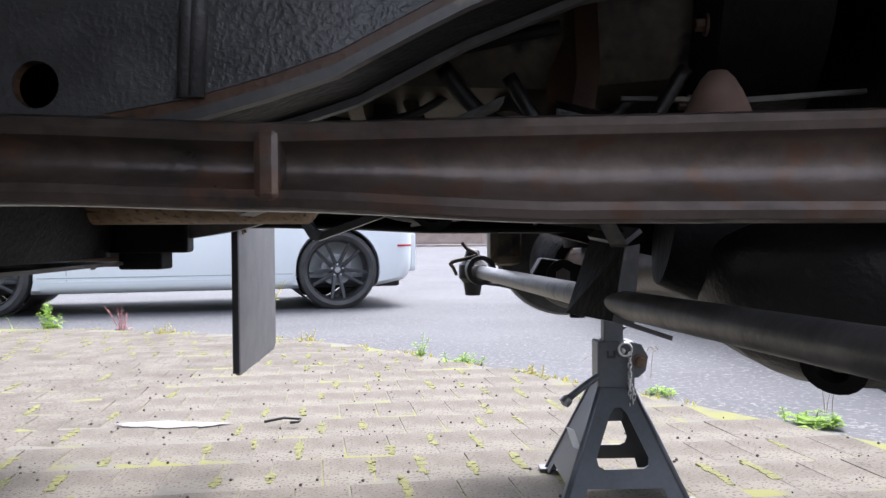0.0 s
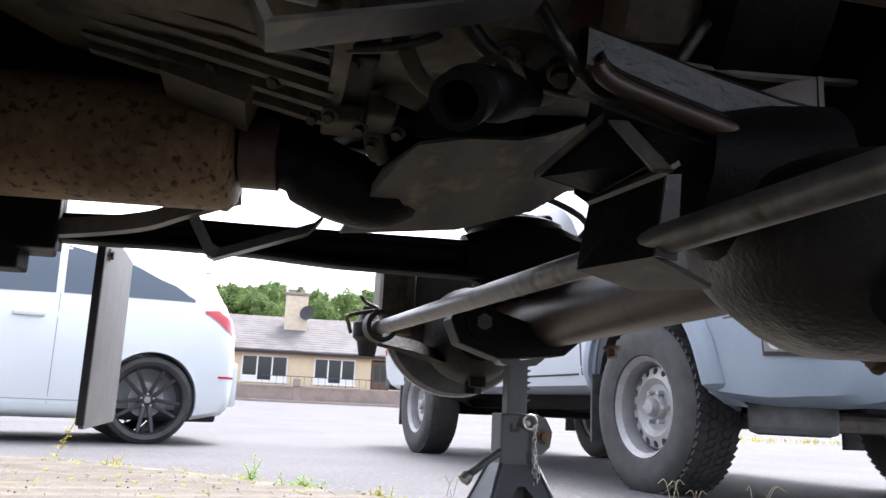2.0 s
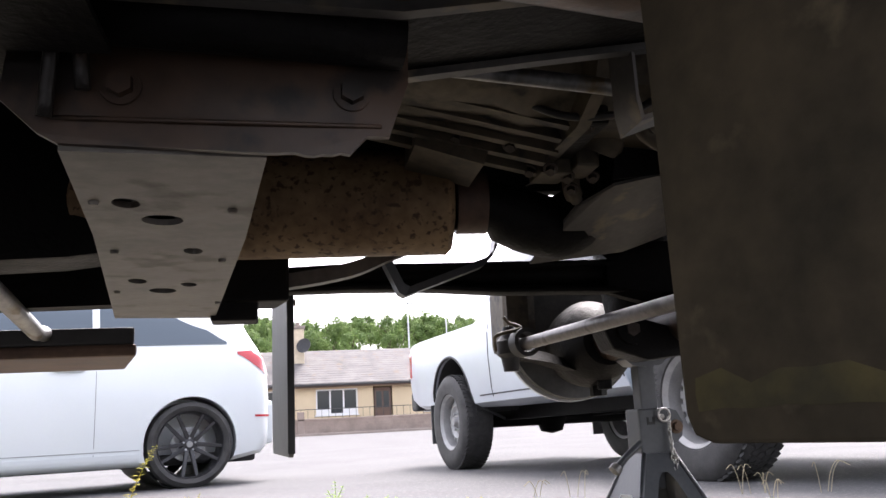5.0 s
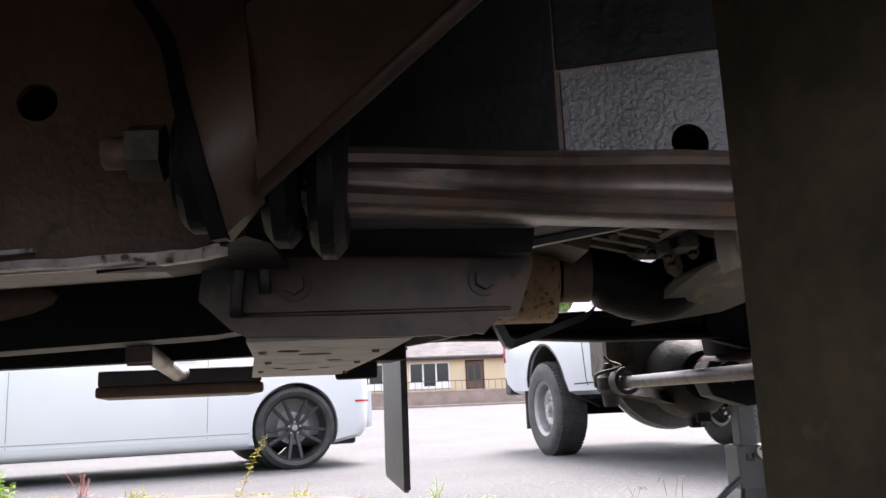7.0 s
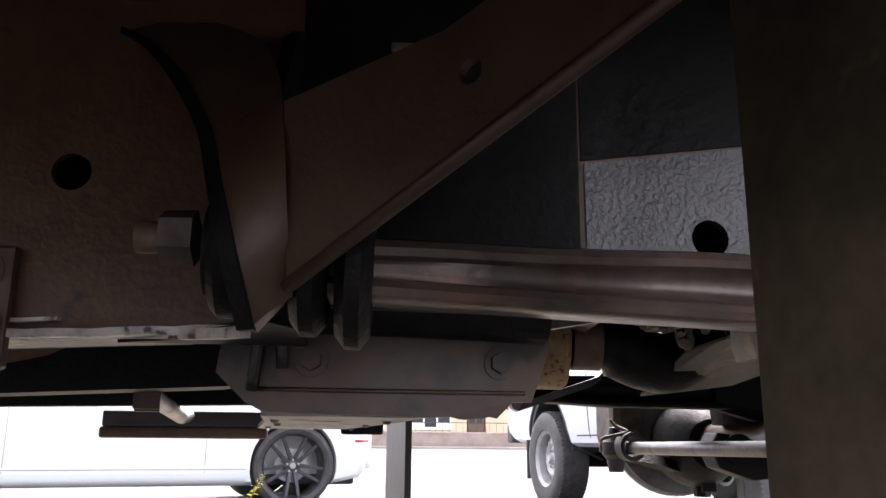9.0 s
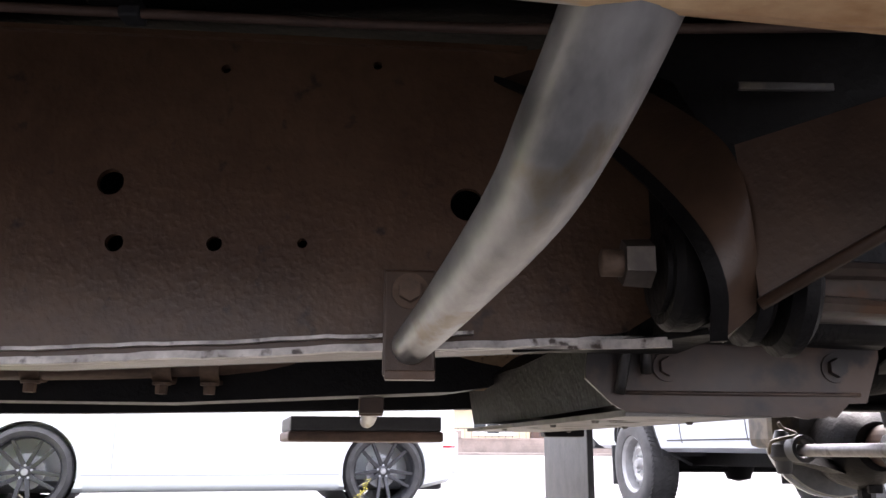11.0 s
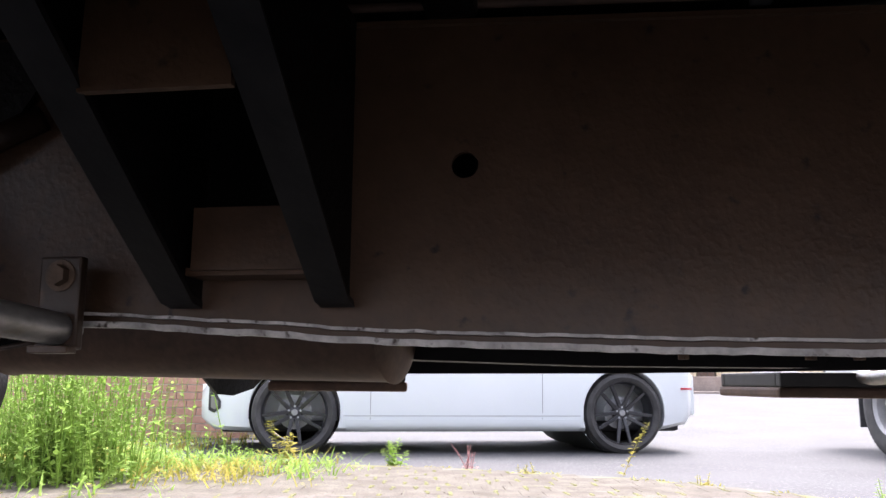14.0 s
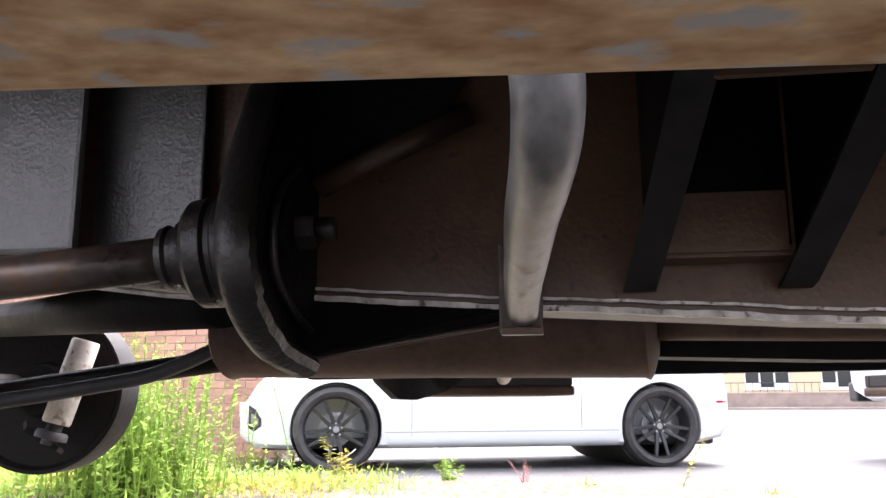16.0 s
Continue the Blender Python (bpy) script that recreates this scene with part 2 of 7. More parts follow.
SLATE = mat("roof_tile", (0.052, 0.049, 0.050), (0.115, 0.108, 0.107), 1.6, 0.9, 0, 0.3, 14, speck=(0.10, 0.075, 0.055), speck_scale=3.0, speck_at=0.64, vary=0.15)
GWALL = mat("garden_wall_block", (0.20, 0.165, 0.145), (0.30, 0.25, 0.22), 2, 0.9, 0, 0.4, 20, vary=0.12)
REDBRICK = mat("red_brick", (0.36, 0.19, 0.135), (0.50, 0.30, 0.22), 5, 0.9, 0, 0.4, 40, vary=0.15)
MORTAR = mat("mortar", (0.40, 0.36, 0.31), (0.52, 0.47, 0.41), 6, 0.95, 0, 0.4, 60)
UPVC = mat("white_frame", (0.74, 0.74, 0.74), (0.80, 0.80, 0.80), 3, 0.4, 0, 0.0)
DOORB = mat("brown_door", (0.09, 0.05, 0.035), (0.13, 0.075, 0.05), 4, 0.5, 0, 0.1)
IRON = mat("dark_iron", (0.03, 0.03, 0.032), (0.05, 0.05, 0.052), 8, 0.5, 0.3, 0.1)
GALV = mat("galvanised_post", (0.38, 0.39, 0.40), (0.48, 0.49, 0.50), 4, 0.5, 0.5, 0.1)
SPILL = mat("white_spill", (0.11, 0.105, 0.10), (0.25, 0.255, 0.26), 22, 0.8, 0, 0.3, 90)
STICKER = mat("white_sticker", (0.7, 0.72, 0.74), (0.78, 0.8, 0.82), 30, 0.5, 0, 0.0)
SHOCK = mat("white_shock_paint", (0.36, 0.33, 0.29), (0.60, 0.565, 0.51), 12, 0.5, 0, 0.2, 80, speck=(0.16, 0.11, 0.07), speck_scale=45, speck_at=0.63)
REDMARK = mat("red_print", (0.5, 0.05, 0.05), (0.55, 0.08, 0.07), 30, 0.5, 0, 0.0)

# ---------------------------------------------------------------- mesh helpers


LEVEL = Matrix.Identity(4)
# the ladder frame and all that is bolted to it, brought to its true size and height
FRAME = Matrix.Translation((0.124, -0.1479, -0.0936)) @ Matrix.Scale(1.095, 4)
REAR = Matrix.Translation((0.017, -0.020, -0.010)) @ FRAME
MOUNT = Matrix.Translation((0.004, 0.022, 0.001)) @ FRAME
OUTRIG = Matrix.Translation((0.009, -0.006, -0.005)) @ FRAME
PLACE = [LEVEL]


def part(name, bm, material, parent, label=""):
    """Links a bmesh as one mesh object under a thing or a part."""
    me = bpy.data.meshes.new(name)
    bm.transform(PLACE[0])
    bm.normal_update()
    bm.to_mesh(me)
    bm.free()
    me.materials.append(material)
    ob = new(name, me)
    ob.parent = parent
    return tagged(ob, label)


def thing(name, label, category, at=None, group="", kind=""):
    ob = new(name)
    ob.empty_display_size = 0.1
    if at is not None:
        ob.matrix_world = at
    return tagged(ob, label, category, group, kind)


def solid(name, bm, material, label, category, group="", kind=""):
    return tagged(part(name, bm, material, None), label, category, group, kind)


def smooth(bm, angle=35):
    for f in bm.faces:
        f.smooth = True
    for e in bm.edges:
        if len(e.link_faces) == 2 and e.calc_face_angle(0) > radians(angle):
            e.smooth = False
    return bm


def add_box(bm, x0, x1, y0, y1, z0, z1, bevel=0.0, m=None):
    r = bmesh.ops.create_cube(bm, size=1)
    vs = r["verts"]
    for v in vs:
        v.co = Vector(((x0 + x1) / 2 + v.co.x * (x1 - x0), (y0 + y1) / 2 + v.co.y * (y1 - y0), (z0 + z1) / 2 + v.co.z * (z1 - z0)))
    if bevel:
        es = list({e for v in vs for e in v.link_edges})
        out = bmesh.ops.bevel(bm, geom=es, offset=bevel, segments=2, affect="EDGES", profile=0.6)
        vs = list({v for f in out["faces"] for v in f.verts} | {v for v in vs if v.is_valid})
    if m is not None:
        bmesh.ops.transform(bm, matrix=m, verts=vs)
    return vs


def box(x0, x1, y0, y1, z0, z1, bevel=0.0, m=None):
    bm = bmesh.new()
    add_box(bm, x0, x1, y0, y1, z0, z1, bevel, m)
    return bm


def prism(poly, a, b, axis="y", bevel=0.0):
    """A polygon pushed along an axis; poly gives the two other coordinates in the order of x, y, z."""
    bm = bmesh.new()

    def at(p, d):
        return {"y": (p[0], d, p[1]), "x": (d, p[0], p[1]), "z": (p[0], p[1], d)}[axis]

    v0, v1 = [bm.verts.new(at(p, a)) for p in poly], [bm.verts.new(at(p, b)) for p in poly]
    n = len(poly)
    bm.faces.new(v0)
    bm.faces.new(v1[::-1])
    for i in range(n):
        bm.faces.new((v0[(i + 1) % n], v0[i], v1[i], v1[(i + 1) % n]))
    bmesh.ops.recalc_face_normals(bm, faces=bm.faces)
    if bevel:
        bmesh.ops.bevel(bm, geom=list(bm.edges), offset=bevel, segments=2, affect="EDGES", profile=0.6)
    return bm


def curve_points(pts, steps=6):
    """A smooth line through the points."""
    p = [Vector(q) for q in pts]
    p = [2 * p[0] - p[1]] + p + [2 * p[-1] - p[-2]]
    out = []
    for i in range(1, len(p) - 2):
        for k in range(steps):
            t = k / steps
            a, b, c, d = p[i - 1 : i + 3]
            out.append(0.5 * ((2 * b) + (c - a) * t + (2 * a - 5 * b + 4 * c - d) * t * t + (3 * b - a - 3 * c + d) * t**3))
    return out + [p[-2]]


def add_tube(bm, pts, r, seg=14, caps=True):
    """A round bar along points; r is a number or one for each point."""
    pts = [Vector(p) for p in pts]
    rs = r if isinstance(r, (list, tuple)) else [r] * len(pts)
    rings, up = [], None
    for i, p in enumerate(pts):
        d = (pts[min(i + 1, len(pts) - 1)] - pts[max(i - 1, 0)]).normalized()
        if up is None:
            up = d.orthogonal().normalized()
        up = (up - d * up.dot(d)).normalized()
        side = d.cross(up)
        rings.append([bm.verts.new(p + rs[i] * (math.cos(a) * up + math.sin(a) * side)) for a in [2 * math.pi * k / seg for k in range(seg)]])
    for a, b in zip(rings, rings[1:]):
        for k in range(seg):
            bm.faces.new((a[k], a[(k + 1) % seg], b[(k + 1) % seg], b[k]))
    if caps:
        bm.faces.new(rings[0][::-1])
        bm.faces.new(rings[-1])
    return bm


def tube(pts, r, seg=14):
    return smooth(add_tube(bmesh.new(), pts, r, seg), 50)


def lathe(profile, seg=32, m=None, closed=False):
    """A profile of (radius, height) turned about z."""
    bm = bmesh.new()
    rings = [[bm.verts.new((r * math.cos(2 * math.pi * k / seg), r * math.sin(2 * math.pi * k / seg), h)) for k in range(seg)] for r, h in profile]
    pairs = list(zip(rings, rings[1:])) + ([(rings[-1], rings[0])] if closed else [])
    for a, b in pairs:
        for k in range(seg):
            bm.faces.new((a[k], a[(k + 1) % seg], b[(k + 1) % seg], b[k]))
    if not closed:
        bm.faces.new(rings[0][::-1])
        bm.faces.new(rings[-1])
    bmesh.ops.remove_doubles(bm, verts=bm.verts, dist=1e-5)
    bmesh.ops.recalc_face_normals(bm, faces=bm.faces)
    if m is not None:
        bm.transform(m)
    return smooth(bm)


def along(p, q):
    """A frame at p whose z axis runs to q."""
    p, q = Vector(p), Vector(q)
    return Matrix.Translation(p) @ (q - p).to_track_quat("Z", "Y").to_matrix().to_4x4()


def loft(sections, cap=True):
    bm = bmesh.new()
    rings = [[bm.verts.new(p) for p in s] for s in sections]
    n = len(rings[0])
    for a, b in zip(rings, rings[1:]):
        for k in range(n):
            bm.faces.new((a[k], a[(k + 1) % n], b[(k + 1) % n], b[k]))
    if cap:
        bm.faces.new(rings[0][::-1])
        bm.faces.new(rings[-1])
    bmesh.ops.recalc_face_normals(bm, faces=bm.faces)
    return smooth(bm)


def cut(bm, cutters):
    """bm with the closed meshes taken out of it."""
    def made(b):
        me = bpy.data.meshes.new("cut")
        b.to_mesh(me)
        b.free()
        return new("cut", me)

    base, obs = made(bm), [made(c) for c in cutters]
    for o in obs:
        md = base.modifiers.new("cut", "BOOLEAN")
        md.operation, md.object, md.solver = "DIFFERENCE", o, "EXACT"
    dg = bpy.context.evaluated_depsgraph_get()
    dg.update()
    out = bmesh.new()
    out.from_mesh(base.evaluated_get(dg).to_mesh())
    for o in [base, *obs]:
        me = o.data
        bpy.data.objects.remove(o)
        bpy.data.meshes.remove(me)
    return out


def rod_cut(x, z, r, y0, y1, seg=20):
    return prism([(x + r * math.cos(2 * math.pi * k / seg), z + r * math.sin(2 * math.pi * k / seg)) for k in range(seg)], y0, y1)


def bolt_mesh(p, direction, r, h, washer=True):
    """A hexagon head on a washer at p, pointing along direction."""
    m = along(p, Vector(p) + Vector(direction))
    bm = bmesh.new()
    if washer:
        bmesh.ops.create_cone(bm, cap_ends=True, segments=20, radius1=r * 1.5, radius2=r * 1.45, depth=h * 0.25, matrix=Matrix.Translation((0, 0, h * 0.125)))
    bmesh.ops.create_cone(bm, cap_ends=True, segments=6, radius1=r, radius2=r * 0.94, depth=h * 0.8, matrix=Matrix.Translation((0, 0, h * 0.65)))
    bm.transform(m)
    return bm


def ground_z(y):
    """The height of the yard."""
    if y < 1.2:
        return 0.0
    if y < 7:
        return -0.016 * (y - 1.2)
    return -0.0928 + min(y - 7, 29) * 0.0068

# ---------------------------------------------------------------- ground
bm = bmesh.new()
ys = [-400, -20, 1.2, 3, 5, 7, 12, 20, 36, 60, 120, 600]
xs = [-600, -30, -8, -4, 0, 4, 8, 30, 600]
grid = [[bm.verts.new((x, y, ground_z(y) - 0.014)) for x in xs] for y in ys]
for j in range(len(ys) - 1):
    for i in range(len(xs) - 1):
        bm.faces.new((grid[j][i], grid[j][i + 1], grid[j + 1][i + 1], grid[j + 1][i]))
solid("ground", bm, ASPHALT, "pale grey worn asphalt yard", "asphalt", kind="structure")


def edge_y(x):
    """Where the paving ends and the asphalt begins."""
    pts = [(-12, 4.6), (-3.5, 4.5), (-2.4, 4.35), (-1.4, 4.0), (-0.9, 3.62), (-0.48, 3.17), (0.0, 2.55), (0.3, 2.15), (0.57, 1.72), (1.0, 1.1), (1.6, 0.3), (6, -5)]
    for (x0, y0), (x1, y1) in zip(pts, pts[1:]):
        if x <= x1:
            return y0 + (y1 - y0) * (x - x0) / (x1 - x0)
    return -5


# ---------------------------------------------------------------- a loft of a car body


def lerp_table(table, x):
    if x <= table[0][0]:
        return table[0][1]
    for (a, u), (b, v) in zip(table, table[1:]):
        if x <= b:
            t = (x - a) / (b - a)
            t = t * t * (3 - 2 * t) * 0.5 + t * 0.5
            return u + (v - u) * t
    return table[-1][1]


def car_section(spec, x):
    w, zb, zm, zt = (lerp_table(spec[k], x) for k in ("half", "bottom", "belt", "top"))
    green = max(0.0, zt - zm)
    pts = [(0.0, zb), (w * 0.90, zb), (w * 0.965, zb + 0.03), (w * 0.985, zb + 0.12), (w, zb + 0.55 * (zm - zb)), (w * 0.995, zb + 0.85 * (zm - zb)), (w * 0.965, zm)]
    for k, f in ((0.25, 0.925), (0.5, 0.875), (0.75, 0.81), (0.9, 0.73), (0.97, 0.6), (1.0, 0.35)):
        pts.append((w * f, zm + green * k))
    pts.append((0.0, zm + green * 1.015))
    return pts


def half_at(spec, x, z):
    pts = car_section(spec, x)[1:]
    for (y0, z0), (y1, z1) in zip(pts, pts[1:]):
        if z <= z1:
            return y0 + (y1 - y0) * (z - z0) / max(1e-6, z1 - z0)
    return pts[-1][0]


def car_shell(spec, step=0.06):
    x0, x1 = spec["half"][0][0], spec["half"][-1][0]
    n = int((x1 - x0) / step)
    rings = []
    for i in range(n + 1):
        x = x0 + (x1 - x0) * i / n
        right = [(x, -y, z) for y, z in car_section(spec, x)]
        rings.append(right + [(x, y, z) for y, z in car_section(spec, x)[-2:0:-1]])
    return loft(rings)


def skin(spec, side, xa, xb, low, high, off=0.004, nx=14, nz=5):
    """A panel laid on the body's side between two height tables."""
    bm = bmesh.new()
    rows = []
    for i in range(nx + 1):
        x = xa + (xb - xa) * i / nx
        a, b = lerp_table(low, x), lerp_table(high, x)
        rows.append([bm.verts.new((x, side * (half_at(spec, x, a + (b - a) * j / nz) + off), a + (b - a) * j / nz)) for j in range(nz + 1)])
    for p, q in zip(rows, rows[1:]):
        for j in range(nz):
            bm.faces.new((p[j], p[j + 1], q[j + 1], q[j]))
    bmesh.ops.recalc_face_normals(bm, faces=bm.faces)
    r = bmesh.ops.extrude_face_region(bm, geom=list(bm.faces))
    bmesh.ops.translate(bm, verts=[v for v in r["geom"] if isinstance(v, bmesh.types.BMVert)], vec=(0, -side * 0.008, 0))
    bmesh.ops.recalc_face_normals(bm, faces=bm.faces)
    return smooth(bm, 50)


def tyre_profile(r, w, rim):
    h = w / 2
    return [(rim, -h * 0.80), (rim + 0.012, -h * 0.95), (rim + (r - rim) * 0.5, -h * 1.06), (r - 0.03, -h * 1.0), (r - 0.008, -h * 0.86), (r, -h * 0.6), (r, h * 0.6), (r - 0.008, h * 0.86), (r - 0.03, h), (rim + (r - rim) * 0.5, h * 1.06), (rim + 0.012, h * 0.95), (rim, h * 0.80)]


def alloy_wheel(parent, x, y, z, side, r=0.31, w=0.205):
    """A black alloy wheel with five pairs of spokes; side is the outer face's direction in y."""
    hub = part("wheel", lathe([(0.0, 0.045), (0.028, 0.045), (0.062, 0.03), (0.066, 0.0), (0.06, -0.06)], 24), BLACKRIM, parent)
    hub.matrix_basis = pose(x, y, z, -90 * side)
    part("tyre", lathe(tyre_profile(r, w, 0.238), 56, closed=True), TYRE, hub, "low-profile black tyre")
    part("rim", lathe([(0.236, -0.085), (0.246, -0.085), (0.246, 0.084), (0.238, 0.089), (0.228, 0.076), (0.223, 0.02), (0.223, -0.08)], 48, closed=True), BLACKRIM, hub)
    part("brake_disc", lathe([(0.0, -0.02), (0.125, -0.02), (0.125, -0.035), (0.0, -0.035)], 32), GALV, hub)
    for k in range(5):
        for d in (-12.5, 12.5):
            a = radians(72 * k + 18)
            b = radians(d)
            p0 = Vector((0.045 * math.cos(a + b * 1.8), 0.045 * math.sin(a + b * 1.8), 0.03))
            p1 = Vector((0.232 * math.cos(a + b), 0.232 * math.sin(a + b), 0.062))
            m = along(p0, p1)
            ln = (p1 - p0).length
            bm = bmesh.new()
            add_box(bm, -0.0125, 0.0125, -0.0145, 0.0145, 0, ln, 0.004)
            for v in bm.verts:
                v.co.x *= 1.25 - 0.35 * v.co.z / ln
            bm.transform(m)
            part("spoke", bm, BLACKRIM, hub)
    for k in range(5):
        a = radians(72 * k + 54)
        part("wheel_nut", lathe([(0.0, 0.046), (0.008, 0.046), (0.009, 0.034), (0.0, 0.034)], 8, Matrix.Translation((0.045 * math.cos(a), 0.045 * math.sin(a), 0))), GALV, hub)
    part("centre_badge", lathe([(0.0, 0.052), (0.02, 0.051), (0.024, 0.046), (0.0, 0.044)], 20), STEELRIM, hub)
    return hub


def steel_wheel(parent, x, y, z, side, r=0.374, w=0.245):
    """A silver steel wheel with round holes and a chunky all-terrain tyre."""
    dish = bmesh.new()
    dish = lathe([(0.0, 0.055), (0.045, 0.055), (0.055, 0.045), (0.06, 0.03), (0.10, 0.032), (0.125, 0.052), (0.172, 0.040), (0.19, 0.0), (0.19, -0.012), (0.16, 0.016), (0.12, 0.03), (0.0, 0.015)], 48)
    holes = []
    for k in range(16):
        a = 2 * math.pi * k / 16
        h = bmesh.new()
        bmesh.ops.create_cone(h, cap_ends=True, segments=12, radius1=0.0165, radius2=0.0165, depth=0.2, matrix=Matrix.Translation((0.157 * math.cos(a), 0.157 * math.sin(a), 0.02)))
        holes.append(h)
    hub = part("wheel", cut(dish, holes), STEELRIM, parent)
    hub.matrix_basis = pose(x, y, z, -90 * side)
    part("rim", lathe([(0.190, -0.10), (0.216, -0.11), (0.220, -0.10), (0.205, -0.06), (0.205, 0.06), (0.222, 0.105), (0.216, 0.112), (0.196, 0.09), (0.188, 0.02)], 48, closed=True), STEELRIM, hub)
    part("tyre", lathe(tyre_profile(r - 0.006, w, 0.212), 64, closed=True), TYRE, hub, "chunky all-terrain tyre")
    part("hub_cap", lathe([(0.0, 0.085), (0.03, 0.083), (0.038, 0.07), (0.04, 0.05), (0.0, 0.05)], 24), STEELRIM, hub)
    for k in range(6):
        a = 2 * math.pi * k / 6
        part("wheel_nut", lathe([(0.0, 0.06), (0.009, 0.06), (0.011, 0.03), (0.0, 0.03)], 8, Matrix.Translation((0.07 * math.cos(a), 0.07 * math.sin(a), 0))), GALV, hub)
    tread = bmesh.new()
    rng = random.Random(4)
    for k in range(60):
        a = 2 * math.pi * k / 60
        for j, (u, tw) in enumerate(((-0.080, 0.044), (-0.034, 0.034), (0.0, 0.030), (0.034, 0.034), (0.080, 0.044))):
            aa = a + (0.05 if j % 2 else 0) + rng.uniform(-0.006, 0.006)
            m = Matrix.Rotation(aa, 4, "Z") @ Matrix.Translation((r - 0.008, 0, u)) @ Matrix.Rotation(radians(28 if j % 2 else -24), 4, "X")
            add_box(tread, -0.014, 0.0065, -0.0135, 0.0135, -tw / 2, tw / 2, 0, m)
    part("tread", tread, TYRE, hub)
    return hub


def wheel_well(x, r, y0, y1, z):
    seg = 40
    return prism([(x + r * math.cos(2 * math.pi * k / seg), z + r * math.sin(2 * math.pi * k / seg)) for k in range(seg)], y0, y1)


def arch_trim(parent, spec, x, z, r, side, material, width=0.02):
    """A lip round a wheel arch."""
    pts = []
    for k in range(25):
        a = radians(-8 + 196 * k / 24)
        px, pz = x + r * math.cos(a), z + r * math.sin(a)
        pts.append((px, side * (half_at(spec, px, pz) - 0.006), pz))
    part("arch_lip", tube(pts, width / 2, 8), material, parent)


# ---------------------------------------------------------------- white hatchback
HATCH = dict(
    half=[(-1.92, 0.55), (-1.88, 0.70), (-1.78, 0.79), (-1.45, 0.845), (-0.6, 0.855), (0.7, 0.855), (1.35, 0.83), (1.70, 0.74), (1.88, 0.60), (1.97, 0.42)],
    bottom=[(-1.92, 0.34), (-1.82, 0.22), (-1.5, 0.17), (1.5, 0.17), (1.85, 0.18), (1.97, 0.26)],
    belt=[(-1.92, 0.62), (-1.89, 0.78), (-1.82, 0.94), (-1.56, 1.0), (-0.8, 0.98), (0.2, 0.93), (0.9, 0.90), (1.4, 0.80), (1.8, 0.66), (1.97, 0.45)],
    top=[(-1.92, 0.66), (-1.89, 0.84), (-1.80, 1.06), (-1.66, 1.30), (-1.5, 1.42), (-0.9, 1.485), (-0.3, 1.48), (0.2, 1.36), (0.75, 1.08), (1.0, 0.96), (1.45, 0.86), (1.8, 0.70), (1.97, 0.48)],
)


